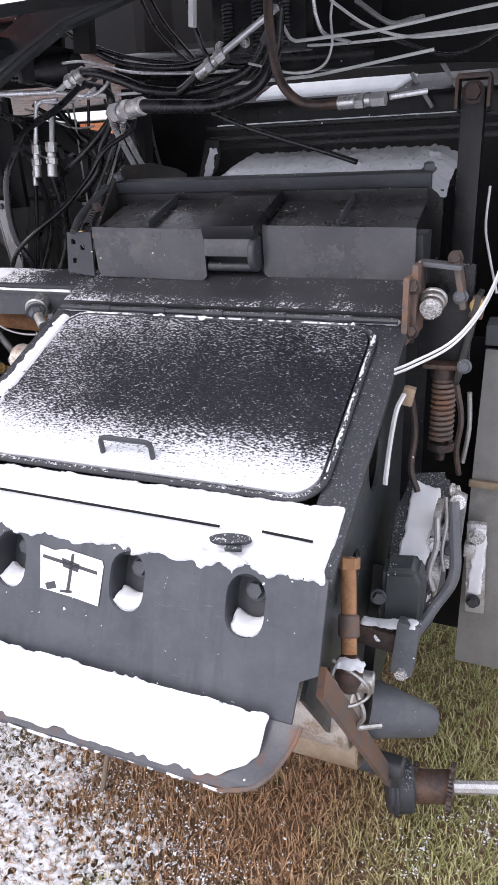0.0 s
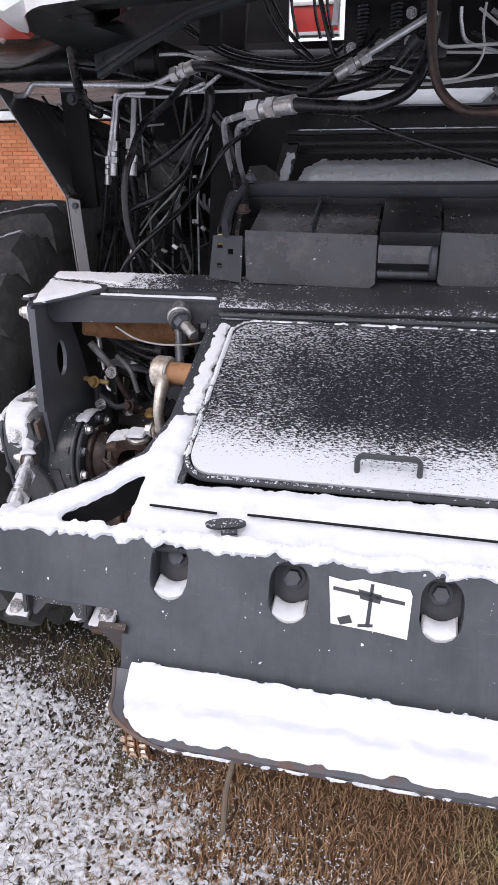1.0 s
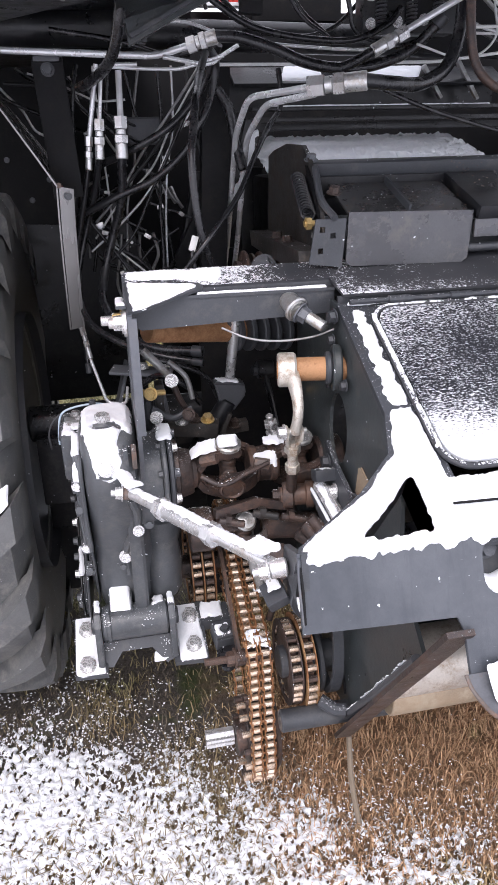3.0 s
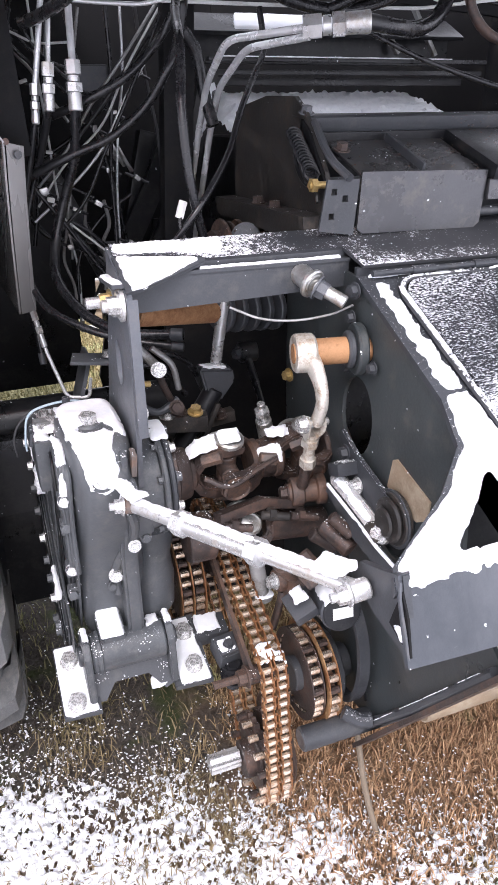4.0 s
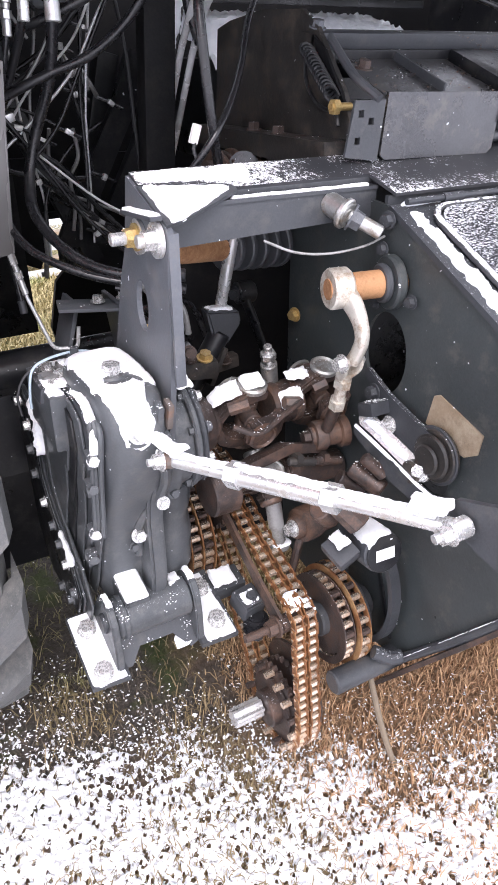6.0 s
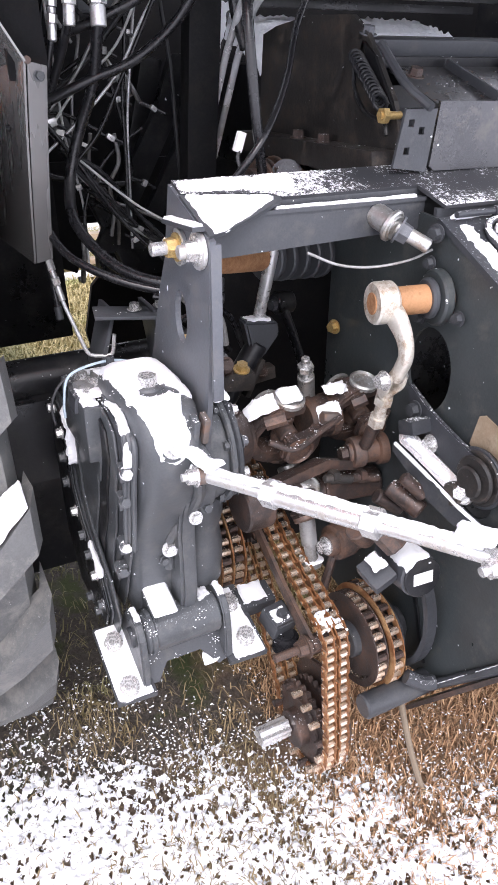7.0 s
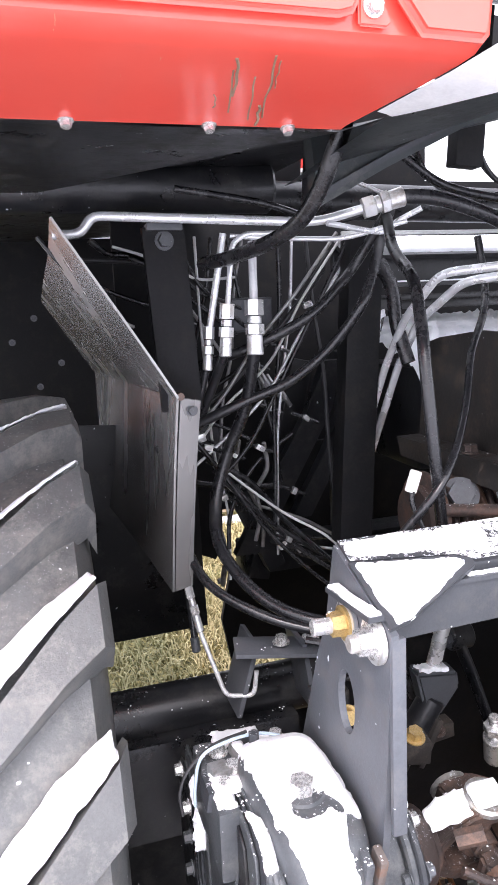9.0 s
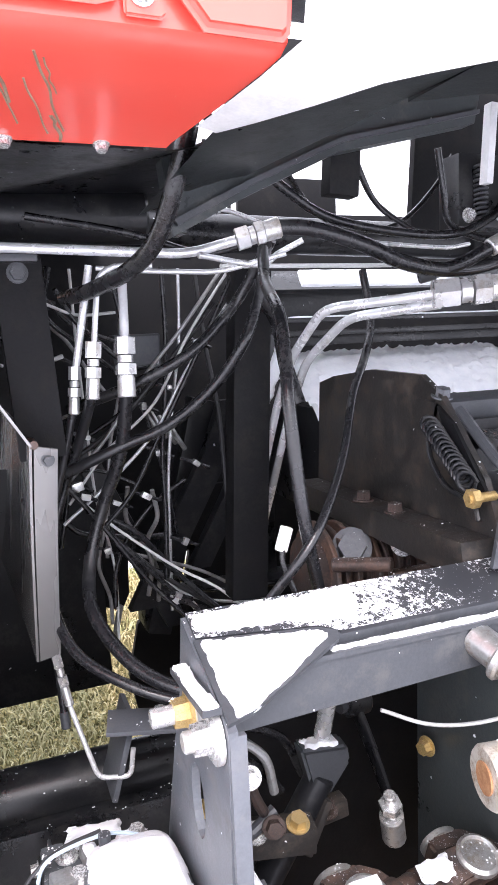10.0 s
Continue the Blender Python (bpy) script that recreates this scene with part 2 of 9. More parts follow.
def beamtop_build(nt, b):
    c = blend(nt, noise_fac(nt, 9, 4, 0.6, 0.3, 0.7), (0.028, 0.030, 0.035), (0.055, 0.055, 0.06))
    g = noise_fac(nt, 150, 6, 0.8, 0.0, 1.0)
    p = noise_fac(nt, 9, 3, 0.6, 0.0, 1.0)
    co = node(nt, "ShaderNodeTexCoord").outputs["Object"]
    sp = node(nt, "ShaderNodeSeparateXYZ")
    nt.links.new(co, sp.inputs[0])
    end = node(nt, "ShaderNodeMapRange")
    for i, v in ((1, -0.50), (2, -0.95), (3, -0.11), (4, 0.03)):
        end.inputs[i].default_value = v
    nt.links.new(sp.outputs[0], end.inputs[0])
    front = node(nt, "ShaderNodeMapRange")
    for i, v in ((1, 1.68), (2, 1.635), (3, 0.0), (4, 0.09)):
        front.inputs[i].default_value = v
    nt.links.new(sp.outputs[1], front.inputs[0])
    den = maths(nt, "ADD", maths(nt, "ADD", g, end.outputs[0]), front.outputs[0])
    m = maths(nt, "GREATER_THAN", maths(nt, "ADD", den, maths(nt, "MULTIPLY", p, 0.45)), 0.76)
    m = maths(nt, "MULTIPLY", m, upward(nt, 0.6, 0.8))
    c = blend(nt, m, c, SNOW)
    nt.links.new(c, b.inputs["Base Color"])
    b.inputs["Roughness"].default_value = 0.5
    bump(nt, b, m, 0.6, 0.002)


M["beamtop"] = material("grey_beam_with_snow_flecks", beamtop_build)


def ground_build(nt, b):
    """Trodden winter grass: brown thatch, green moss, thin snow lying in patches, and soil darkened for the machine's
    shade.
    """
    co = node(nt, "ShaderNodeTexCoord").outputs["Object"]
    sp = node(nt, "ShaderNodeSeparateXYZ")
    nt.links.new(co, sp.inputs[0])
    c = blend(nt, noise_fac(nt, 45, 6, 0.75, 0.35, 0.65), (0.20, 0.115, 0.065), (0.40, 0.26, 0.16))
    green = noise_fac(nt, 3.0, 4, 0.6, 0.56, 0.67)
    c = blend(nt, maths(nt, "MULTIPLY", green, 0.6), c, (0.11, 0.14, 0.045))
    # Muddy soil under the machine, its colour darkened to hold the shade there.
    shaded_soil = noise_fac(nt, 70, 6, 0.8, 0.35, 0.65)
    shaded_soil = blend(nt, shaded_soil, (0.048, 0.041, 0.035), (0.15, 0.128, 0.108))
    shaded_side = node(nt, "ShaderNodeMapRange")
    for i, v in ((1, -0.86), (2, -1.02)):
        shaded_side.inputs[i].default_value = v
    nt.links.new(maths(nt, "ADD", sp.outputs[0], maths(nt, "MULTIPLY", maths(nt, "SUBTRACT", noise_fac(nt, 5, 4, 0.6, 0.0, 1.0), 0.5), 0.4)), shaded_side.inputs[0])
    shaded_soil = blend(nt, noise_fac(nt, 4.0, 4, 0.6, 0.56, 0.66), shaded_soil, (0.075, 0.095, 0.03))
    inner = node(nt, "ShaderNodeMapRange")
    for i, v in ((1, 1.62), (2, 1.86)):
        inner.inputs[i].default_value = v
    nt.links.new(maths(nt, "ADD", sp.outputs[1], maths(nt, "MULTIPLY", maths(nt, "SUBTRACT", noise_fac(nt, 6, 4, 0.6, 0.0, 1.0), 0.5), 0.3)), inner.inputs[0])
    c = blend(nt, maths(nt, "MULTIPLY", shaded_side.outputs[0], inner.outputs[0]), c, shaded_soil)
    farg = node(nt, "ShaderNodeMapRange")
    for i, v in ((1, 3.0), (2, 3.8)):
        farg.inputs[i].default_value = v
    nt.links.new(sp.outputs[1], farg.inputs[0])
    tuft = blend(nt, noise_fac(nt, 34, 8, 0.85, 0.44, 0.56), (0.05, 0.05, 0.012), (0.36, 0.30, 0.12))
    c = blend(nt, farg.outputs[0], c, tuft)
    far = node(nt, "ShaderNodeMapRange")
    for i, v in ((1, 6.5), (2, 10.0)):
        far.inputs[i].default_value = v
    nt.links.new(sp.outputs[1], far.inputs[0])
    near = node(nt, "ShaderNodeMapRange")
    for i, v in ((1, 1.25), (2, 0.5)):
        near.inputs[i].default_value = v
    wander = maths(nt, "MULTIPLY", maths(nt, "SUBTRACT", noise_fac(nt, 0.9, 5, 0.6, 0.0, 1.0), 0.5), 1.6)
    nt.links.new(maths(nt, "ADD", sp.outputs[1], wander), near.inputs[0])
    aside = node(nt, "ShaderNodeMapRange")
    for i, v in ((1, 1.7), (2, 3.2)):
        aside.inputs[i].default_value = v
    nt.links.new(maths(nt, "ABSOLUTE", maths(nt, "ADD", sp.outputs[0], 0.7)), aside.inputs[0])
    sn = maths(nt, "ADD", noise_fac(nt, 60, 7, 0.8, 0.0, 1.0), maths(nt, "MULTIPLY", far.outputs[0], 0.3))
    sn = maths(nt, "ADD", sn, maths(nt, "MULTIPLY", near.outputs[0], 0.24))
    thin = maths(nt, "MULTIPLY", noise_fac(nt, 1.3, 5, 0.65, 0.35, 0.65), 0.20)
    sn = maths(nt, "ADD", sn, maths(nt, "MULTIPLY", aside.outputs[0], thin))
    c = blend(nt, maths(nt, "GREATER_THAN", sn, 0.68), c, SNOW)
    nt.links.new(c, b.inputs["Base Color"])
    b.inputs["Roughness"].default_value = 0.95
    bump(nt, b, noise_fac(nt, 50, 6, 0.8, 0, 1), 1.0, 0.02)


M["ground"] = material("winter_turf", ground_build)


def blade_build(nt, b):
    g = node(nt, "ShaderNodeNewGeometry")
    co = node(nt, "ShaderNodeTexCoord").outputs["Object"]
    ramp = node(nt, "ShaderNodeValToRGB")
    nt.links.new(g.outputs["Random Per Island"], ramp.inputs[0])
    ramp.color_ramp.elements[0].color = (0.24, 0.12, 0.06, 1)
    ramp.color_ramp.elements[1].color = (0.70, 0.46, 0.27, 1)
    ramp2 = node(nt, "ShaderNodeValToRGB")
    nt.links.new(g.outputs["Random Per Island"], ramp2.inputs[0])
    ramp2.color_ramp.elements[0].color = (0.19, 0.25, 0.06, 1)
    ramp2.color_ramp.elements[1].color = (0.68, 0.70, 0.36, 1)
    sp = node(nt, "ShaderNodeSeparateXYZ")
    nt.links.new(co, sp.inputs[0])
    right = node(nt, "ShaderNodeMapRange")
    for i, v in ((1, -0.12), (2, 0.16)):
        right.inputs[i].default_value = v
    nt.links.new(sp.outputs[0], right.inputs[0])
    back = node(nt, "ShaderNodeMapRange")
    for i, v in ((1, 1.9), (2, 2.6)):
        back.inputs[i].default_value = v
    nt.links.new(sp.outputs[1], back.inputs[0])
    shaded_side = node(nt, "ShaderNodeMapRange")
    for i, v in ((1, -0.90), (2, -1.05)):
        shaded_side.inputs[i].default_value = v
    nt.links.new(sp.outputs[0], shaded_side.inputs[0])
    gr = maths(nt, "ADD", noise_fac(nt, 3.0, 4, 0.6, 0.57, 0.67), right.outputs[0], True)
    gr = maths(nt, "ADD", gr, maths(nt, "MULTIPLY", shaded_side.outputs[0], 0.35), True)
    gr = maths(nt, "ADD", gr, maths(nt, "MULTIPLY", back.outputs[0], 0.6), True)
    c = blend(nt, maths(nt, "MULTIPLY", gr, 0.75), ramp.outputs[0], ramp2.outputs[0])
    # Blades on the machine's side are coloured darker, as if in its shade.
    c = blend(nt, maths(nt, "MULTIPLY", shaded_side.outputs[0], 0.55), c, (0.085, 0.075, 0.045))
    nt.links.new(c, b.inputs["Base Color"])
    b.inputs["Roughness"].default_value = 0.8


M["blade"] = material("grass_blades", blade_build)


def brick_build(nt, b):
    oi = node(nt, "ShaderNodeNewGeometry")
    c = blend(nt, oi.outputs["Random Per Island"], (0.40, 0.13, 0.05), (0.55, 0.21, 0.09))
    c = blend(nt, noise_fac(nt, 3, 4, 0.6, 0.4, 0.8), c, (0.46, 0.18, 0.09))
    nt.links.new(c, b.inputs["Base Color"])
    b.inputs["Roughness"].default_value = 0.85


M["brick"] = material("orange_brick", brick_build)
M["mortar"] = painted("pale_mortar", (0.42, 0.28, 0.19), 0.9)
M["roof"] = painted("snowy_roof_sheet", (0.62, 0.66, 0.66), 0.6)

# ---- mesh helpers ----


def base_at(ob, parent):
    """Hang ob, built in world space, under parent without moving it."""
    ob.parent = parent
    m = Matrix.Identity(4)
    p = parent
    while p is not None:
        m = p.matrix_basis.inverted() if p.parent is None else m
        p = p.parent
    ob.matrix_parent_inverse = m if parent.parent is None else Matrix.Identity(4)
    return ob


def mesh_of(name, bm, mat, smooth=True):
    me = bpy.data.meshes.new(name)
    bmesh.ops.recalc_face_normals(bm, faces=bm.faces)
    bm.to_mesh(me)
    bm.free()
    me.materials.append(M[mat])
    if smooth:
        for p in me.polygons:
            p.use_smooth = True
        me.set_sharp_from_angle(angle=radians(35))
    return me


def thing(name, label, category, at=(0, 0, 0), group=""):
    ob = new(name)
    ob.empty_display_size = 0.05
    ob.matrix_basis = Matrix.Translation(at)
    return tagged(ob, label, category, group)


def part(name, bm, mat, parent, label="", smooth=True):
    ob = new(name, mesh_of(name, bm, mat, smooth))
    base_at(ob, parent)
    return tagged(ob, label)


def solo(name, bm, mat, label, category, group="", kind="", smooth=True):
    """A thing of one mesh."""
    return tagged(new(name, mesh_of(name, bm, mat, smooth)), label, category, group, kind)


def piece(name, me, m, parent):
    """An object on shared mesh data at the pose m, under parent."""
    ob = new(name, me)
    base_at(ob, parent)
    ob.matrix_basis = m
    return ob


def nb():
    return bmesh.new()


def box(bm, c, s, rot=(0, 0, 0), bevel=0.004):
    m = pose(*c, *rot) @ Matrix.Diagonal((*s, 1))
    vs = bmesh.ops.create_cube(bm, size=1, matrix=m)["verts"]
    if bevel:
        es = list({e for v in vs for e in v.link_edges})
        bmesh.ops.bevel(bm, geom=es, offset=min(bevel, min(s) * 0.45), segments=2, profile=0.7, affect="EDGES")
    return bm


def aim(p0, p1):
    """Pose at p0 with z towards p1."""
    d = V(p1) - V(p0)
    return Matrix.Translation(p0) @ d.to_track_quat("Z", "Y").to_matrix().to_4x4()


def cyl(bm, p0, p1, r0, r1=None, n=20, bevel=0.0):
    d = (V(p1) - V(p0)).length
    prof = [(0, 0), (r0, 0), (r1 if r1 is not None else r0, d), (0, d)]
    if bevel:
        r1 = r0 if r1 is None else r1
        prof = [(0, 0), (r0 - bevel, 0), (r0, bevel), (r1, d - bevel), (r1 - bevel, d), (0, d)]
    return lathe(bm, p0, p1, prof, n)


def lathe(bm, p0, p1, prof, n=24):
    """Turn the profile (radius, height) about the axis from p0 towards p1."""
    m = aim(p0, p1)
    rings = []
    for r, h in prof:
        if r < 1e-6:
            rings.append([bm.verts.new(m @ V((0, 0, h)))])
        else:
            rings.append([bm.verts.new(m @ V((r * math.cos(2 * math.pi * k / n), r * math.sin(2 * math.pi * k / n), h))) for k in range(n)])
    for a, b in zip(rings, rings[1:]):
        if len(a) == 1 and len(b) == 1:
            continue
        for k in range(n):
            j = (k + 1) % n
            f = [a[0], b[k], b[j]] if len(a) == 1 else [a[k], a[j], b[0]] if len(b) == 1 else [a[k], a[j], b[j], b[k]]
            bm.faces.new(f)
    return bm


def spline(pts, per=8):
    pts = [V(p) for p in pts]
    if len(pts) < 3:
        return pts
    ext = [2 * pts[0] - pts[1]] + pts + [2 * pts[-1] - pts[-2]]
    out = []
    for i in range(1, len(ext) - 2):
        p0, p1, p2, p3 = ext[i - 1:i + 3]
        for k in range(per):
            t = k / per
            out.append(0.5 * (2 * p1 + (p2 - p0) * t + (2 * p0 - 5 * p1 + 4 * p2 - p3) * t * t + (3 * p1 - p0 - 3 * p2 + p3) * t ** 3))
    out.append(pts[-1])
    return out


def tube(bm, pts, r, n=12, per=8, smooth=True, closed=False):
    path = spline(pts, per) if smooth else [V(p) for p in pts]
    t0 = (path[1] - path[0]).normalized()
    side = t0.orthogonal().normalized()
    rings = []
    for i, p in enumerate(path):
        a, b = path[max(i - 1, 0)], path[min(i + 1, len(path) - 1)]
        t = (b - a).normalized()
        side = (side - t * side.dot(t)).normalized()
        up = t.cross(side)
        rings.append([bm.verts.new(p + r * (math.cos(2 * math.pi * k / n) * side + math.sin(2 * math.pi * k / n) * up)) for k in range(n)])
    for a, b in zip(rings, rings[1:]):
        for k in range(n):
            bm.faces.new([a[k], a[(k + 1) % n], b[(k + 1) % n], b[k]])
    bm.faces.new(rings[0][::-1])
    bm.faces.new(rings[-1])
    return bm


def band(bm, pts, wide, deep, side=(1, 0, 0), n=14, per=8):
    """A bar of oval section swept along a curve; wide and deep are half sizes, given at each point, wide along side."""
    path = spline(pts, per)
    side = V(side).normalized()
    rings = []
    for i, p in enumerate(path):
        t = (path[min(i + 1, len(path) - 1)] - path[max(i - 1, 0)]).normalized()
        s = (side - t * side.dot(t)).normalized()
        up = t.cross(s)
        u = i / (len(path) - 1) * (len(wide) - 1)
        w, d = float(np.interp(u, range(len(wide)), wide)), float(np.interp(u, range(len(deep)), deep))
        rings.append([bm.verts.new(p + w * math.copysign(abs(math.cos(a)) ** 0.7, math.cos(a)) * s + d * math.copysign(abs(math.sin(a)) ** 0.7, math.sin(a)) * up) for a in [2 * math.pi * k / n for k in range(n)]])
    for a, b in zip(rings, rings[1:]):
        for k in range(n):
            bm.faces.new([a[k], a[(k + 1) % n], b[(k + 1) % n], b[k]])
    bm.faces.new(rings[0][::-1])
    bm.faces.new(rings[-1])
    return bm


def bent(pts, r=0.02, per=5):
    """Round the corners of a polyline, for bent pipe."""
    pts = [V(p) for p in pts]
    out = [pts[0]]
    for a, b, c in zip(pts, pts[1:], pts[2:]):
        d = min(r, (a - b).length * 0.45, (c - b).length * 0.45)
        s, e = b + (a - b).normalized() * d, b + (c - b).normalized() * d
        for k in range(per + 1):
            t = k / per
            out.append((1 - t) ** 2 * s + 2 * t * (1 - t) * b + t * t * e)
    return out + [pts[-1]]


def prism(bm, loops, f, d):
    """A plate from 2D loops (outline, then holes), mapped by f, thick along d."""
    edges = []
    for loop in loops:
        vs = [bm.verts.new(f(*p)) for p in loop]
        edges += [bm.edges.new((vs[i], vs[(i + 1) % len(vs)])) for i in range(len(vs))]
    faces = [g for g in bmesh.ops.triangle_fill(bm, use_beauty=True, edges=edges)["geom"] if isinstance(g, bmesh.types.BMFace)]
    ex = bmesh.ops.extrude_face_region(bm, geom=faces)["geom"]
    bmesh.ops.translate(bm, verts=[g for g in ex if isinstance(g, bmesh.types.BMVert)], vec=V(d))
    return bm


def on_x(x):
    return lambda y, z: V((x, y, z))


def on_y(y):
    return lambda x, z: V((x, y, z))


def circle2(cx, cy, r, n=24, sx=1.0, sy=1.0):
    return [(cx + sx * r * math.cos(2 * math.pi * k / n), cy + sy * r * math.sin(2 * math.pi * k / n)) for k in range(n)]


def slot2(cx, cy, w, h, n=10):
    r, d = w / 2, h / 2 - w / 2
    return ([(cx + r * math.cos(a), cy + d + r * math.sin(a)) for a in [math.pi * k / n for k in range(n + 1)]]
            + [(cx + r * math.cos(a), cy - d + r * math.sin(a)) for a in [math.pi + math.pi * k / n for k in range(n + 1)]])


def hex_mesh(name, mat, washer=True, stud=0.0):
    bm = nb()
    if washer:
        cyl(bm, (0, 0, 0), (0, 0, 0.12), 0.75, n=18)
    z0 = 0.12 if washer else 0.0
    cyl(bm, (0, 0, z0), (0, 0, z0 + 0.55), 0.56, 0.52, n=6)
    if stud:
        cyl(bm, (0, 0, z0 + 0.55), (0, 0, z0 + 0.55 + stud), 0.28, 0.26, n=12)
    return mesh_of(name, bm, mat, False)


BOLT = {k: hex_mesh("bolt_" + k, k) for k in ("zinc", "grey", "brass", "rust_dark", "dark", "gear")}
STUD = {k: hex_mesh("stud_" + k, k, True, 1.6) for k in ("zinc", "brass", "rust")}


def bolt(parent, at, to, d=0.02, mat="zinc", stud=False, name="bolt"):
    """A hexagon bolt of head width d at a place, its head looking along to."""
    m = aim(at, V(at) + V(to)) @ Matrix.Diagonal((d, d, d, 1))
    return piece(name, (STUD if stud else BOLT)[mat], m, parent)


def inside2(p, poly):
    x, y = p
    c = False
    d = 1e9
    for (x0, y0), (x1, y1) in zip(poly, poly[1:] + poly[:1]):
        if (y0 > y) != (y1 > y) and x < (x1 - x0) * (y - y0) / (y1 - y0) + x0:
            c = not c
        dx, dy = x1 - x0, y1 - y0
        t = max(0, min(1, ((x - x0) * dx + (y - y0) * dy) / (dx * dx + dy * dy + 1e-12)))
        d = min(d, math.hypot(x - x0 - t * dx, y - y0 - t * dy))
    return d if c else -d


def snow(poly, f, up, thick=0.012, rag=0.010, res=0.004, label="soft white snow lying on dark steel", seed=0.0, mat="snow", holes=(), fine=0.40):
    """A ragged sheet of snow on a surface: outline in (u, v), mapped by f, thick along up."""
    res = min(res, 0.0034)
    us, vs = [p[0] for p in poly], [p[1] for p in poly]
    nu, nv = int((max(us) - min(us)) / res) + 3, int((max(vs) - min(vs)) / res) + 3
    bm, grid, up = nb(), {}, V(up).normalized()
    for i in range(nu):
        for j in range(nv):
            u, v = min(us) - res + i * res, min(vs) - res + j * res
            sd = inside2((u, v), poly)
            for h in holes:
                sd = min(sd, -inside2((u, v), h))
            p = f(u, v)
            sd += rag * (0.7 * noise.noise(p * 34 + V((seed, 0, 0))) + 0.55 * noise.noise(p * 120 + V((0, seed, 0))) + fine * noise.noise(p * 290 + V((0, 0, seed))))
            if sd > -0.001:
                h = thick * min(1.0, max(sd, 0) / (thick * 1.3)) ** 0.5 * (0.8 + 0.3 * noise.noise(p * 30))
                grid[i, j] = (p, h)
    keep = {}
    for (i, j), (p, h) in grid.items():
        keep[i, j] = bm.verts.new(p + up * (h + 0.0006))
    for (i, j) in keep:
        q = [(i, j), (i + 1, j), (i + 1, j + 1), (i, j + 1)]
        q = [keep[k] for k in q if k in keep]
        if len(q) > 2:
            bm.faces.new(q)
    loose = [v for v in bm.verts if not v.link_faces]
    bmesh.ops.delete(bm, geom=loose, context="VERTS")
    rim = {v: [e.other_vert(v) for e in v.link_edges if e.is_boundary] for v in bm.verts if v.is_boundary}
    for _ in range(3):
        moved = {v: v.co * 0.5 + sum((w.co for w in near), V()) * (0.5 / len(near)) for v, near in rim.items() if near}
        for v, co in moved.items():
            v.co = co
    for v in rim:
        v.co -= up * 0.004
    return solo("snow", bm, mat, label, "snow", "lying snow", "stuff")

# ---- ground ----
bm = nb()
GX = [-3000, -60, -12, -5, -3, -2.2, -1.6, -1.0, -0.4, 0.2, 0.8, 1.6, 3, 8, 60, 3000]
GY = [-3000, -60, -8, -2, 0.2, 0.8, 1.3, 1.8, 2.4, 3.0, 4, 8, 20, 80, 3000]
gv = [[bm.verts.new((x, y, 0.012 * noise.noise(V((x * 2.1, y * 2.3, 0))) - 0.012)) for y in GY] for x in GX]
for i in range(len(GX) - 1):
    for j in range(len(GY) - 1):
        bm.faces.new([gv[i][j], gv[i + 1][j], gv[i + 1][j + 1], gv[i][j + 1]])
solo("ground", bm, "ground", "trodden brown and green winter turf under thin snow", "ground", kind="structure")


def snowy(x, y):
    """How much snow lies at a place on the ground, 0..1."""
    edge = 2.05 + 0.10 * noise.noise(V((x * 4, y * 4, 3))) - max(0.0, min(1.15, x + 1.45)) * 0.66
    s = (edge - y) * 1.7 + 0.50
    s += 0.28 * noise.noise(V((x * 9, y * 9, 1))) + 0.12 * noise.noise(V((x * 23, y * 23, 6)))
    if x > 0.10:
        s = max(s, 0.42 + 0.4 * noise.noise(V((x * 6, y * 6, 7))) - max(0.0, y - 1.50 - 1.0 * (x - 0.10)) * 2.5)
    if y > 2.9:
        s = max(s, 0.45)
    return max(0.0, min(1.0, s))


rng = np.random.default_rng(4)
verts, faces = [], []
for _ in range(120000):
    x, y = rng.uniform(-2.3, 0.9), rng.uniform(0.95, 3.3)
    if rng.random() < snowy(x, y) * 0.35:
        continue
    trodden = x < -0.94 + 0.12 * noise.noise(V((x * 5, y * 5, 4))) and y > 1.62 + 0.1 * noise.noise(V((x * 6, y * 6, 8)))
    if trodden and rng.random() < (0.35 if noise.noise(V((x * 4, y * 4, 15))) > 0.18 else 0.88):
        continue
    a, h, lean = rng.uniform(0, 6.283), rng.uniform(0.008, 0.030), rng.uniform(0.5, 2.0)
    w = rng.uniform(0.0010, 0.0024)
    dx, dy = math.cos(a), math.sin(a)
    k = len(verts)
    verts += [(x - dy * w, y + dx * w, -0.012), (x + dy * w, y - dx * w, -0.012),
              (x + dx * h * lean * 0.5 + dy * w * 0.7, y + dy * h * lean * 0.5 - dx * w * 0.7, h * 0.6),
              (x + dx * h * lean * 0.5 - dy * w * 0.7, y + dy * h * lean * 0.5 + dx * w * 0.7, h * 0.6),
              (x + dx * h * lean, y + dy * h * lean, h * (0.9 if lean < 1 else 0.55))]
    faces += [(k, k + 1, k + 2, k + 3), (k + 3, k + 2, k + 4)]
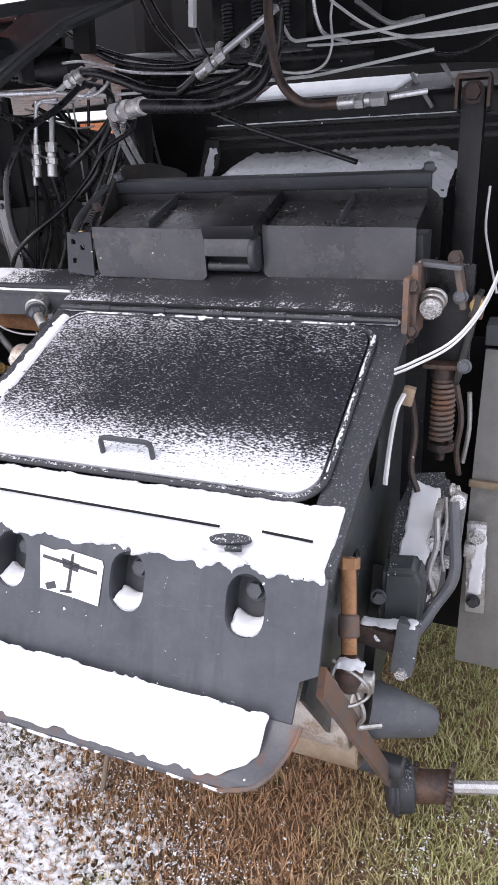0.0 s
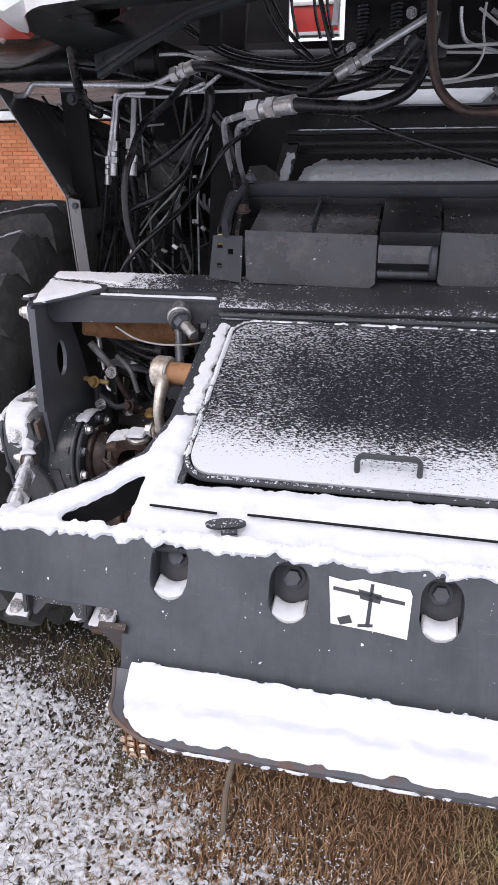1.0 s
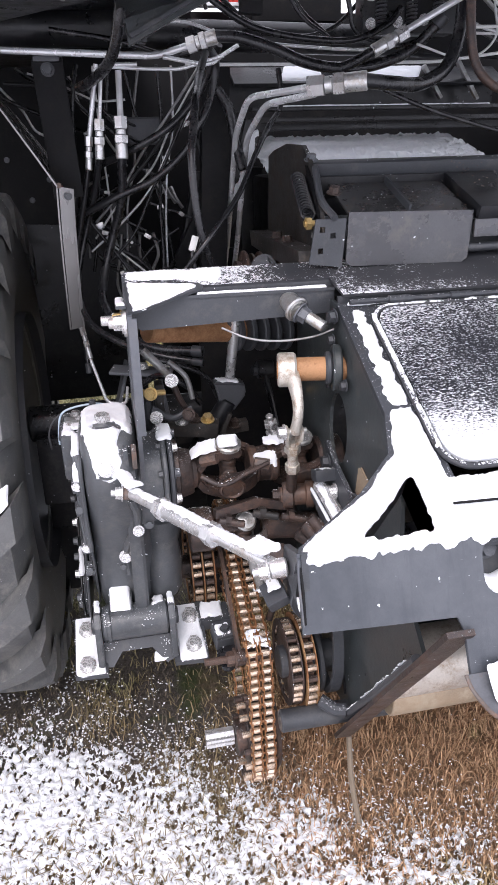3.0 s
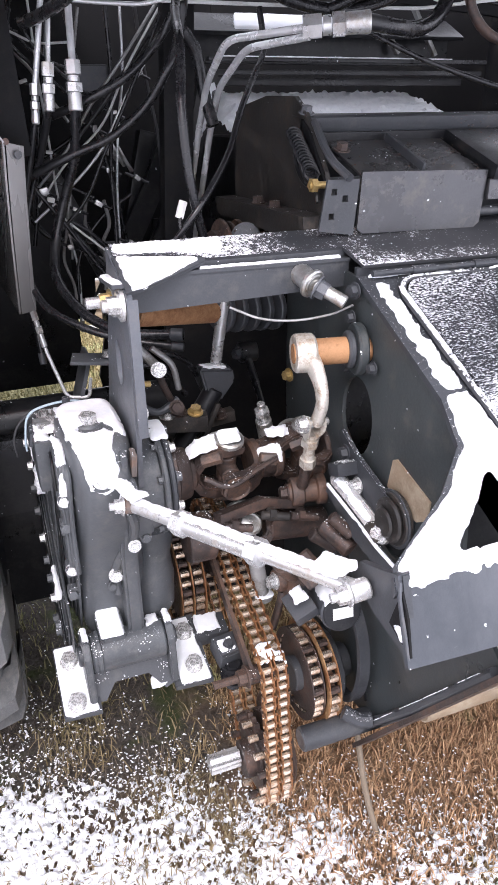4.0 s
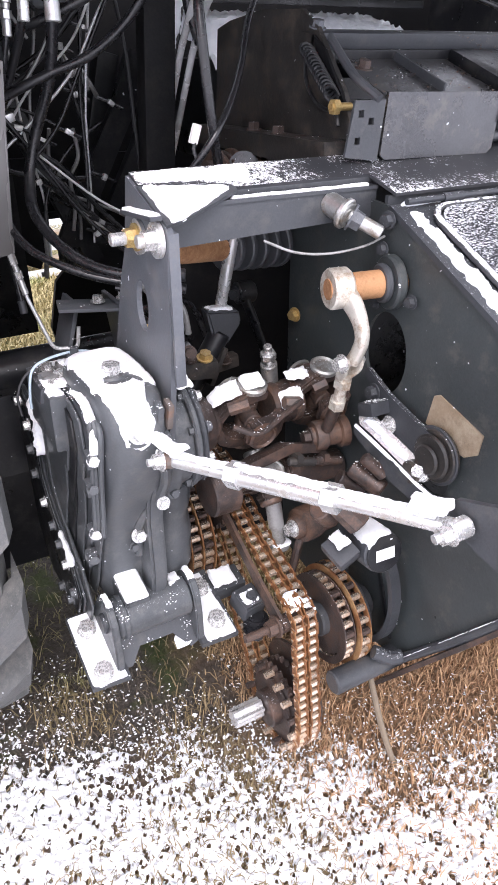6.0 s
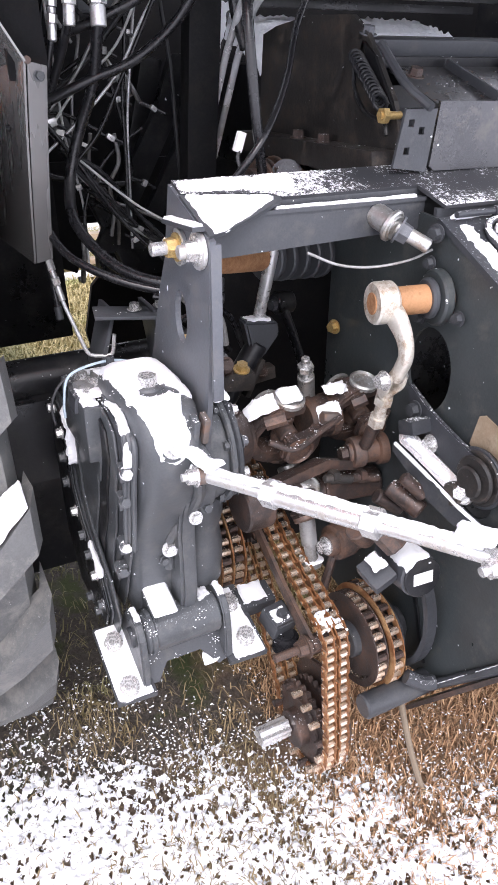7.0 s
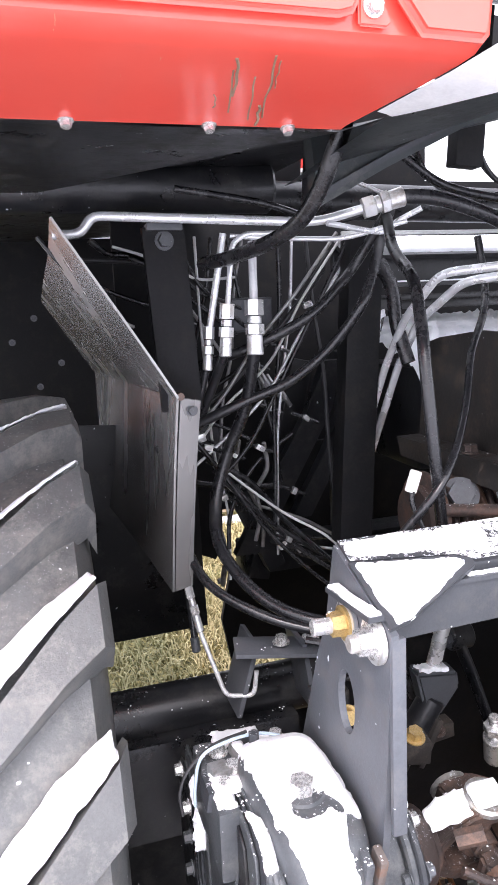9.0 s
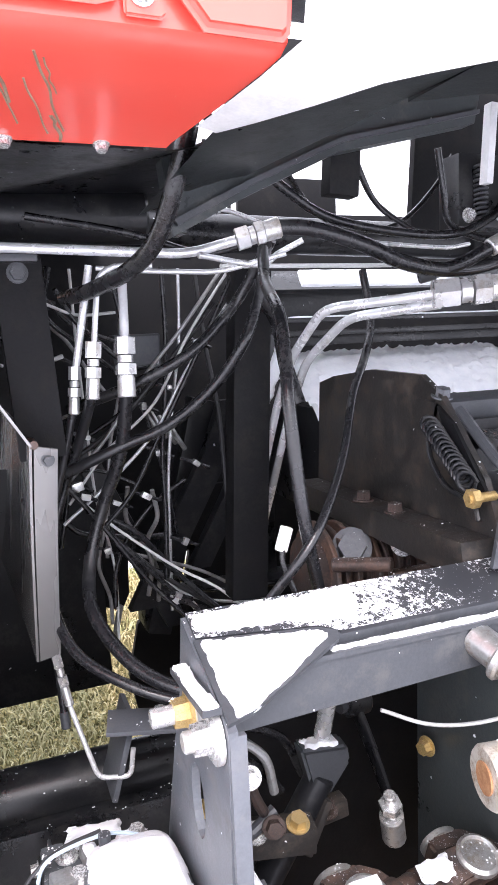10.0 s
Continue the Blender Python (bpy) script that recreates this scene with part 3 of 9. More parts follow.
for _ in range(22000):
    x, y = rng.uniform(-1.6, 0.7), rng.uniform(3.3, 6.6)
    a, h, lean, w = rng.uniform(0, 6.283), rng.uniform(0.02, 0.06), rng.uniform(0.4, 1.6), rng.uniform(0.0025, 0.006)
    dx, dy = math.cos(a), math.sin(a)
    k = len(verts)
    verts += [(x - dy * w, y + dx * w, -0.012), (x + dy * w, y - dx * w, -0.012),
              (x + dx * h * lean * 0.5 + dy * w * 0.7, y + dy * h * lean * 0.5 - dx * w * 0.7, h * 0.6),
              (x + dx * h * lean * 0.5 - dy * w * 0.7, y + dy * h * lean * 0.5 + dx * w * 0.7, h * 0.6),
              (x + dx * h * lean, y + dy * h * lean, h * (0.9 if lean < 1 else 0.55))]
    faces += [(k, k + 1, k + 2, k + 3), (k + 3, k + 2, k + 4)]
# thin stubble standing through the snow
sv, sf = [], []
for _ in range(26000):
    x, y = rng.uniform(-2.2, 0.9), rng.uniform(0.95, 2.2)
    if rng.random() > snowy(x, y) * 1.3:
        continue
    a, h, lean, w = rng.uniform(0, 6.283), rng.uniform(0.018, 0.038), rng.uniform(0.5, 1.7), rng.uniform(0.0006, 0.0013)
    dx, dy = math.cos(a), math.sin(a)
    k = len(sv)
    sv += [(x - dy * w, y + dx * w, -0.006), (x + dy * w, y - dx * w, -0.006), (x + dx * h * lean, y + dy * h * lean, h * 0.8)]
    sf.append((k, k + 1, k + 2))
me = bpy.data.meshes.new("stubble")
me.from_pydata(sv, [], sf)
me.materials.append(M["stick"])
tagged(new("stubble", me), "thin dark dead stalks standing through the snow", "grass", kind="stuff")
me = bpy.data.meshes.new("grass")
me.from_pydata(verts, [], faces)
me.materials.append(M["blade"])
tagged(new("grass", me), "short matted brown and green grass blades", "grass", kind="stuff")

# thin snow caught in the grass: a torn sheet with many holes
RES = 0.0055
xs, ys = np.arange(-2.1, 0.75, RES), np.arange(0.98, 2.45, RES)
ids, verts, faces = {}, [], []
for i, x in enumerate(xs):
    for j, y in enumerate(ys):
        cover = snowy(x, y)
        if cover < 0.04:
            continue
        a, b2 = 0.82 * x + 0.57 * y, 0.82 * y - 0.57 * x
        n = 0.5 + 0.5 * (0.38 * noise.noise(V((a * 40, b2 * 40, 2))) + 0.60 * noise.noise(V((x * 150, y * 95, 5))) + 0.45 * noise.noise(V((a * 90, b2 * 170, 9))))
        t = 0.82 - 0.50 * cover
        if n > t:
            ids[i, j] = len(verts)
            verts.append((x + 0.003 * noise.noise(V((x * 190, y * 190, 8))), y + 0.003 * noise.noise(V((x * 190, y * 190, 9))), -0.004 + min(0.016, (n - t) * 0.10) + 0.004 * noise.noise(V((x * 60, y * 60, 1)))))
for (i, j), k in ids.items():
    q = [ids.get(p) for p in ((i, j), (i + 1, j), (i + 1, j + 1), (i, j + 1))]
    if None not in q:
        faces.append(q)
    elif q.count(None) == 1:
        faces.append([v for v in q if v is not None])
me = bpy.data.meshes.new("ground_snow")
me.from_pydata(verts, [], faces)
me.materials.append(M["snow"])
for p in me.polygons:
    p.use_smooth = True
tagged(new("ground_snow", me), "thin torn sheet of snow caught in the grass", "snow", kind="stuff")

verts, faces = [], []
for _ in range(60000):
    x, y = rng.uniform(-2.0, 0.7), rng.uniform(1.0, 2.75)
    c = snowy(x, y)
    if rng.random() > (0.03 if x < -0.9 else 0.015) + 1.5 * c * (1.0 - 0.6 * c):
        continue
    if noise.noise(V((x * 16, y * 16, 11))) < (0.10 if x < -0.9 else 0.10) - 0.8 * c:
        continue
    s, k = rng.uniform(0.0010, 0.0032), len(verts)
    z, a, e = rng.uniform(0.0, 0.012), rng.uniform(0, 3.14), rng.uniform(1.0, 2.2)
    ca, sa = math.cos(a) * s, math.sin(a) * s
    verts += [(x + ca * e, y + sa * e, z), (x - sa, y + ca, z + s * 0.4), (x - ca * e, y - sa * e, z), (x + sa, y - ca, z - s * 0.2), (x, y, z + s), (x, y, z - s)]
    faces += [(k, k + 1, k + 4), (k + 1, k + 2, k + 4), (k + 2, k + 3, k + 4), (k + 3, k, k + 4), (k + 1, k, k + 5), (k, k + 3, k + 5)]
me = bpy.data.meshes.new("snow_crumbs")
me.from_pydata(verts, [], faces)
me.materials.append(M["snow"])
tagged(new("snow_crumbs", me), "scattered crumbs of snow among the grass", "snow", kind="stuff")

bm = nb()
tube(bm, [(-0.70, 1.602, 0.19), (-0.715, 1.53, 0.10), (-0.712, 1.48, 0.02), (-0.71, 1.45, -0.01)], 0.008, 8)
solo("stick", bm, "stick", "thin dead stick leaning under the housing", "stick")

# ---- intake housing ----
HL, HR = -0.755, 0.072                      # side walls of the housing
SL = 0.2 / 0.427                            # slope of its top


def topz(y):
    return 1.36 + (y - 1.605) * SL


def slope(x, y):
    return V((x, y, topz(y)))


NT = V((0, -SL, 1)).normalized()            # normal of the sloping top


def plate(x, z):                            # the slotted front plate leans out at its foot
    return V((x, 1.072 - 0.40 * (1.115 - z), z))


NP = V((0, -1, 0.40)).normalized()

housing = thing("intake_housing", "dark grey steel feed intake housing with slotted front plate", "machine housing", (-0.35, 1.4, 0.0))
# slotted plate with its arm on the gearbox side
SLOTS = [(-0.672, 1.066), (-0.479, 1.055), (-0.253, 1.056), (-0.052, 1.056)]
outline = [(-0.995, 1.118), (0.068, 1.112), (0.068, 0.985), (0.042, 0.972), (0.036, 0.905), (-0.738, 0.905), (-0.742, 0.975), (-0.752, 0.998), (-0.997, 1.006)]
bm = prism(nb(), [outline] + [slot2(x, z, 0.062, 0.090) for x, z in SLOTS], plate, -NP * 0.008)
part("front_plate", bm, "plate", housing, "grey painted plate with four long slots", False)
for x, z in SLOTS:
    # a cup welded behind each slot
    bm = nb()
    rim = slot2(x, z, 0.064, 0.092)
    a = [bm.verts.new(plate(*p) - NP * 0.007) for p in rim]
    b2 = [bm.verts.new(plate(x + (p[0] - x) * 0.96, z + (p[1] - z) * 0.96 + 0.004) - NP * 0.05) for p in rim]
    for k in range(len(a)):
        bm.faces.new([a[k], a[(k + 1) % len(a)], b2[(k + 1) % len(a)], b2[k]])
    bm.faces.new(b2)
    part("slot_cup", bm, "dark", housing)
    bolt(housing, plate(x, z + 0.016) - NP * 0.049, NP, 0.024, "grey")
# rolled lip under the plate
LIP = [(0.990, 0.915), (0.976, 0.900), (0.955, 0.892), (0.930, 0.890), (0.910, 0.890), (0.897, 0.883), (0.892, 0.872), (0.898, 0.857), (0.922, 0.847), (0.953, 0.845), (0.990, 0.851), (1.03, 0.862), (1.10, 0.83), (1.18, 0.74)]
bm = nb()
skins = [[], []]
for k, (y, z) in enumerate(LIP):
    y0, z0 = LIP[max(0, k - 1)]
    y1, z1 = LIP[min(len(LIP) - 1, k + 1)]
    inn = V((0, -(z1 - z0), y1 - y0)).normalized() * 0.005
    cut = float(np.interp(k, [0, 1, 2, 3, 4, 5, 6, 7, 8, 13], [-0.016, -0.012, -0.006, 0.0, 0.007, 0.022, 0.052, 0.090, 0.125, 0.15]))
    cut2 = float(np.interp(k, [0, 1, 2, 3, 4, 5, 6, 7, 8, 13], [-0.010, -0.006, 0.0, 0.006, 0.022, 0.048, 0.082, 0.115, 0.14, 0.15]))
    for sk, off in zip(skins, (V(), inn)):
        sk.append([bm.verts.new(V((x, y, z)) + off) for x in np.linspace(-0.738 + cut2, 0.036 - cut, 12)])
for sk in skins:
    for r0, r1 in zip(sk, sk[1:]):
        for k in range(11):
            bm.faces.new([r0[k], r0[k + 1], r1[k + 1], r1[k]])
for e2 in (0, -1):
    for k in range(len(LIP) - 1):
        bm.faces.new([skins[0][k][e2], skins[0][k + 1][e2], skins[1][k + 1][e2], skins[1][k][e2]])
rows = skins[0]
ends = [[r[0].co.copy() for r in rows[:12]], [r[-1].co.copy() for r in rows[:12]]]
lipp = part("rolled_lip", bm, "grey_rust", housing, "rolled steel lip with rusty edge")
for pts in ends:
    part("bare_edge", tube(nb(), pts, 0.0034, 8), "strap", lipp, "rubbed rusty edge")
# frame round the lid: sloping top sheet with a triangular window in the arm
top_out = [(-1.000, 1.062), (0.070, 1.068), (0.070, 1.625), (-0.757, 1.625), (-0.760, 1.330), (-0.785, 1.245), (-0.860, 1.175), (-0.985, 1.095)]
window = [(-0.893, 1.088), (-0.757, 1.088), (-0.757, 1.210)]
lid_hole = [(-0.690, 1.185), (0.010, 1.185), (0.010, 1.585), (-0.690, 1.585)]
bm = prism(nb(), [top_out, window, lid_hole], lambda x, y: slope(x, y) - NT * 0.012, -NT * 0.010)
part("top_frame", bm, "frame", housing, "", False)
# walls of the triangular window
bm = nb()
for p, q in zip(window, window[1:] + window[:1]):
    a, b2 = slope(*p) - NT * 0.012, slope(*q) - NT * 0.012
    bm.faces.new([bm.verts.new(v) for v in (a, b2, b2 - NT * 0.07, a - NT * 0.07)])
bmesh.ops.solidify(bm, geom=bm.faces[:], thickness=-0.006)
part("window_flange", bm, "dark", housing, "", False)
# side walls
for x, nm in ((HL, "side_wall"), (0.008, "side_wall")):
    poly = [(1.640, topz(1.64) - 0.02), (1.345, topz(1.345) - 0.016), (1.29, 1.15), (1.25, 1.08), (1.24, 0.95), (1.115, 0.845), (1.30, 0.60), (1.46, 0.40), (1.62, 0.36), (1.95, 0.42), (1.95, 1.33), (1.70, 1.36)]
    holes = [circle2(1.585, 1.23, 0.028), circle2(1.605, 1.085, 0.075, 28, 0.8, 1.1), circle2(1.44, 0.90, 0.045)]
    bm = prism(nb(), [poly] + holes, on_x(x), (0.008, 0, 0))
    part(nm, bm, "wall", housing, "dark scuffed side wall with round shaft holes", False)
bm = nb()
box(bm, (-0.34, 1.93, 0.85), (0.81, 0.012, 0.86), bevel=0)
part("rear_wall", bm, "black", housing)
bm = nb()
tube(bm, [(HL - 0.012, 1.115, 0.845), (HL - 0.012, 1.30, 0.595), (HL - 0.012, 1.46, 0.395)], 0.011, 10, smooth=False)
part("edge_rod", bm, "dark", housing)
bm = prism(nb(), [[(-0.778, 1.010), (-0.732, 1.010), (-0.732, 1.515), (-0.778, 1.500)]], lambda x, y: V((x, y, 0.985 - (y - 1.010) * 1.405)), (0, -0.008, -0.006))
part("edge_flange", bm, "rust_dark", housing, "rust-stained flange along the wall's lower edge", False)
snow([(0.02, -0.006), (0.56, -0.006), (0.56, 0.006), (0.02, 0.006)], lambda u, v: V((HL - 0.020 + v, 1.125 + u * 0.60, 0.846 - u * 0.81)), (-0.6, -0.2, 0.8), 0.003, 0.012, 0.004, "broken line of snow along the housing edge", 66.0)

# the lid with raised rim, handle and turn knobs


def round_rect(x0, y0, x1, y1, r, n=6):
    out = []
    for cx, cy2, a0 in ((x0 + r, y0 + r, 180), (x1 - r, y0 + r, 270), (x1 - r, y1 - r, 0), (x0 + r, y1 - r, 90)):
        out += [(cx + r * math.cos(radians(a0 + 90 * k / n)), cy2 + r * math.sin(radians(a0 + 90 * k / n))) for k in range(n + 1)]
    return out


lid = part("lid", prism(nb(), [round_rect(-0.690, 1.203, 0.006, 1.590, 0.045)],
                        lambda x, y: slope(x, y) - NT * 0.006, NT * 0.008), "lid", housing, "dark lid speckled with fine snow", False)
bm = nb()
rim = round_rect(-0.698, 1.196, 0.014, 1.598, 0.050)
loop = [slope(*p) - NT * 0.004 for p in rim]
tube(bm, loop + loop[:1], 0.0065, 10, smooth=False)
part("seal", bm, "beamtop", lid, "black rubber seal flecked with snow")
bm = nb()
hz = [slope(-0.398, 1.232) + NT * 0.0, slope(-0.398, 1.240) + NT * 0.032, slope(-0.296, 1.240) + NT * 0.032, slope(-0.296, 1.232) + NT * 0.0]
tube(bm, bent(hz, 0.012), 0.005, 8, smooth=False)
part("handle", bm, "dark", lid, "bent rod handle")
bm = nb()
tube(bm, [slope(-0.735, 1.612) + NT * 0.002, slope(0.05, 1.612) + NT * 0.002], 0.006, 8, smooth=False)
for k in range(5):
    cyl(bm, slope(-0.65 + 0.14 * k, 1.612) + NT * 0.002, slope(-0.60 + 0.14 * k, 1.612) + NT * 0.002, 0.0085, n=10)
part("hinge", bm, "dark_dust", housing)
for x in (-0.588, -0.089):
    bm = nb()
    p = slope(x, 1.098)
    cyl(bm, p - NT * 0.01, p + NT * 0.016, 0.010, n=12)
    prism(bm, [[(0.031 * math.cos(a) , 0.013 * math.sin(a)) for a in [2 * math.pi * k / 20 for k in range(20)]]], lambda u, v: p + NT * (0.014 + v * 0.35) + V((u, v * 0.8 + u * 0.25, 0)), NT * 0.007)
    box(bm, p + NT * 0.008 + V((0.008, -0.014, 0)), (0.026, 0.007, 0.008), (25, 0, 14), 0.002)
    part("turn_knob", bm, "dark_dust", housing, "dark wing-shaped turn knob")
# gap line of the front cover
bm = nb()
for x0, x1 in ((-0.725, -0.61), (-0.56, -0.12), (-0.05, 0.03)):
    tube(bm, [slope(x0, 1.125) + NT * 0.008, slope(x1, 1.122) + NT * 0.008], 0.0022, 6, smooth=False)
part("cover_gap", bm, "black_dull", housing)
# worn white sticker
sticker = nb()
prism(sticker, [[(-0.420, 1.086), (-0.392, 1.082), (-0.370, 1.087), (-0.300, 1.080), (-0.296, 1.072), (-0.299, 1.012), (-0.345, 1.017), (-0.412, 1.021), (-0.415, 1.047)]], lambda x, z: plate(x, z) + NP * 0.0015, NP * 0.001)
st = part("sticker", sticker, "label", housing, "worn white sticker with dark cross-shaped marks", False)
bm = nb()
for poly in ([(-0.412, 1.068), (-0.306, 1.058), (-0.306, 1.063), (-0.412, 1.073)], [(-0.357, 1.082), (-0.352, 1.082), (-0.355, 1.022), (-0.361, 1.022)],
             [(-0.375, 1.073), (-0.340, 1.068), (-0.342, 1.056), (-0.371, 1.060)], [(-0.403, 1.030), (-0.385, 1.036), (-0.380, 1.026), (-0.398, 1.021)], [(-0.372, 1.025), (-0.350, 1.027), (-0.350, 1.023), (-0.372, 1.021)]):
    prism(bm, [poly], lambda x, z: plate(x, z) + NP * 0.0027, NP * 0.0006)
part("mark", bm, "dark", st, "", False)

# snow on the housing
snow([(-0.985, 1.070), (0.055, 1.072), (0.060, 1.20), (0.012, 1.196), (-0.70, 1.186), (-0.705, 1.34), (-0.750, 1.335), (-0.778, 1.245), (-0.855, 1.172), (-0.978, 1.098)], lambda x, y: slope(x, y) - NT * 0.012, NT, 0.016, 0.0045, 0.0065,
     "thick white snow on the sloping top of the housing", 1.0, fine=0.3, holes=[[(-0.885, 1.094), (-0.762, 1.094), (-0.762, 1.200)]])
snow([(-0.745, 1.34), (-0.706, 1.34), (-0.706, 1.60), (-0.735, 1.61)], lambda x, y: slope(x, y) - NT * 0.012, NT, 0.006, 0.012, 0.006, "thin snow along the lid edge", 2.0)
snow([(-0.985, 1.128), (0.064, 1.122), (0.064, 1.103), (-0.30, 1.100), (-0.62, 1.098), (-0.985, 1.100)], lambda x, z: plate(x, z), NP, 0.007, 0.016, 0.006, "ragged snow drooping over the top of the front plate", 4.0)
snow([(-0.672, 0.893), (-0.070, 0.893), (-0.040, 0.897), (-0.016, 0.908), (-0.002, 0.926), (0.006, 0.950), (0.008, 0.985), (-0.722, 0.990), (-0.718, 0.945), (-0.706, 0.918), (-0.690, 0.900)], lambda x, y: V((x, max(y, 0.889), 0.893 + max(0.0, y - 0.945) * 0.9 - max(0.0, 0.905 - y) * 0.9)), (0, -0.12, 1), 0.022, 0.004, 0.0065, "thick white snow lying along the rolled lip", 3.0, fine=0.05)
snow([(-0.655, 0.857), (0.000, 0.857), (0.000, 0.866), (-0.655, 0.866)], lambda x, v: V((x, 0.8905 + max(0.0, 0.869 - v) * 0.6, v)), (0, -1, 0.2), 0.004, 0.012, 0.004, "broken flecks of snow on the lip's lower edge", 23.0)
for i, (x, z) in enumerate(SLOTS):
    snow([(x - 0.028, 0.002), (x + 0.028, 0.002), (x + 0.028, 0.040), (x - 0.028, 0.040)], lambda u, v, z=z: plate(u, z - 0.047 + v * 0.62 + 0.9 * (u - x) ** 2 / 0.06) - NP * (0.006 + v), (0, -0.6, 1), 0.012, 0.003, 0.004, "small heap of snow in a slot cup", 5.0 + i)

for poly, sd in (([(-0.68, 1.594), (-0.01, 1.594), (-0.01, 1.601), (-0.68, 1.601)], 61.0), ([(0.010, 1.23), (0.017, 1.23), (0.017, 1.58), (0.010, 1.58)], 62.0), ([(-0.702, 1.23), (-0.692, 1.23), (-0.692, 1.58), (-0.702, 1.58)], 63.0)):
    snow(poly, lambda x, y: slope(x, y) + NT * 0.002, NT, 0.0025, 0.006, 0.004, "thin line of snow on the lid seal", sd)
snow([(-0.74, 1.615), (0.05, 1.615), (0.05, 1.630), (-0.74, 1.630)], lambda x, y: slope(x, y) - NT * 0.010, NT, 0.003, 0.010, 0.005, "thin snow in the gap behind the lid", 64.0)

# ---- cross beam with hanging bracket plate ----
beam = thing("cross_beam", "dark grey steel cross beam flecked with snow", "steel beam", (-0.5, 1.7, 1.3))


def bt(x, y):
    return V((x, y, 1.372 + (y - 1.617) * 0.36))


NB = V((0, -0.36, 1)).normalized()
bm = prism(nb(), [[(-1.190, 1.770), (0.075, 1.770), (0.075, 1.632), (-0.742, 1.632), (-0.752, 1.700), (-1.026, 1.700), (-1.050, 1.714), (-1.190, 1.730)]], bt, -NB * 0.006)
part("top_flange", bm, "beamtop", beam, "", False)
bm = prism(nb(), [[(-1.194, 1.728), (-1.050, 1.712), (-1.030, 1.702), (-1.034, 1.690), (-1.165, 1.624), (-1.194, 1.616)]], lambda x, y: bt(x, y) + NB * 0.0, -NB * 0.006)
part("gusset", bm, "dark", beam, "", False)
bm = prism(nb(), [[(-1.165, 1.703), (-0.745, 1.703), (-0.745, 1.680), (-1.12, 1.680)]], lambda x, y: V((x, y, 1.386 - 0.004 * (x + 1.1))), (0, 0, -0.006))
part("ledge", bm, "dark", beam, "", False)
bm = prism(nb(), [[(-1.150, 1.380), (-0.745, 1.380), (-0.745, 1.399), (-1.150, 1.399)]], on_y(1.702), (0, 0.006, 0))
part("step", bm, "dark", beam, "", False)
snow([(-1.05, 1.697), (-0.76, 1.697), (-0.76, 1.683), (-1.05, 1.683)], lambda x, y: V((x, y, 1.387 - 0.004 * (x + 1.1))), (0, -0.2, 1), 0.004, 0.004, 0.0034, "line of snow along the beam's lower ledge", 80.0)
bm = prism(nb(), [[(-1.185, 1.383), (-0.745, 1.382), (-0.745, 1.330), (-1.165, 1.318), (-1.185, 1.33)]], on_y(1.684), (0, 0.008, 0))
part("front_web", bm, "dark", beam, "", False)
bm = prism(nb(), [[(-0.75, -0.006), (0.075, -0.006), (0.075, -0.062), (-0.75, -0.058)]], lambda x, v: bt(x, 1.632) + V((0, 0.012, v)), (0, 0.008, 0))
part("front_web", bm, "dark", beam, "", False)
bm = prism(nb(), [[(-1.19, -0.006), (0.075, -0.006), (0.075, -0.12), (-1.19, -0.09)]], lambda x, v: bt(x, 1.762) + V((0, 0, v)), (0, 0.008, 0))
part("rear_web", bm, "black", beam, "", False)
bm = nb()
cyl(bm, (-0.848, 1.690, 1.362), (-0.836, 1.640, 1.345), 0.021, n=16)
cyl(bm, (-0.842, 1.655, 1.351), (-0.838, 1.645, 1.347), 0.028, n=18, bevel=0.003)
cyl(bm, (-0.838, 1.642, 1.348), (-0.792, 1.605, 1.318), 0.0125, n=14, bevel=0.002)
part("stud", bm, "steel", beam, "plated stud with nut")
bolt(beam, (-0.836, 1.638, 1.345), (0.6, -0.55, -0.42), 0.032, "grey")
bracket = thing("bracket_plate", "upright dark steel bracket plate with a slotted hole", "bracket", (-1.19, 1.69, 1.1))
poly = [(1.612, 1.365), (1.770, 1.422), (1.800, 1.30), (1.832, 1.24), (1.905, 1.06), (1.905, 0.99), (1.650, 0.99), (1.633, 1.09), (1.622, 1.20)]
bm = prism(nb(), [poly, circle2(1.736, 1.215, 0.026, 20, 1.0, 1.75)], on_x(-1.196), (0.010, 0, 0))
part("web", bm, "grey", bracket, "", False)
bm = nb()
box(bm, (-1.186, 1.614, 1.235), (0.018, 0.008, 0.25), (-1, 0, 0), 0.002)
part("flange", bm, "grey", bracket)
for y, z, mm, L in ((1.722, 1.335, "brass", 0.045), (1.646, 1.346, "zinc", 0.03)):
    bm = nb()
    cyl(bm, (-1.197, y, z), (-1.203, y, z), 0.029, n=20)
    cyl(bm, (-1.203, y, z), (-1.203 - L, y, z), 0.011, n=12, bevel=0.002)
    part("washer", bm, "zinc", bracket)
    bolt(bracket, (-1.203, y, z), (-1, 0, 0), 0.03, mm)
bm = prism(nb(), [[(1.628, 1.384), (1.752, 1.374), (1.752, 1.367), (1.628, 1.377)]], on_x(-1.216), (0.020, 0, 0))
part("ledge", bm, "dark", bracket, "", False)
snow([(-1.216, 1.628), (-1.197, 1.628), (-1.197, 1.752), (-1.216, 1.752)], lambda x, y: V((x, y, 1.385 - (y - 1.628) * 0.08)), (0, -0.3, 1), 0.005, 0.003, 0.004, "line of snow on the bracket ledge", 73.0)
snow([(-1.189, 1.725), (-1.055, 1.709), (-1.040, 1.697), (-1.160, 1.625), (-1.186, 1.616)], bt, NB, 0.008, 0.003, 0.005, "white snow on the beam's gusset", 8.0)
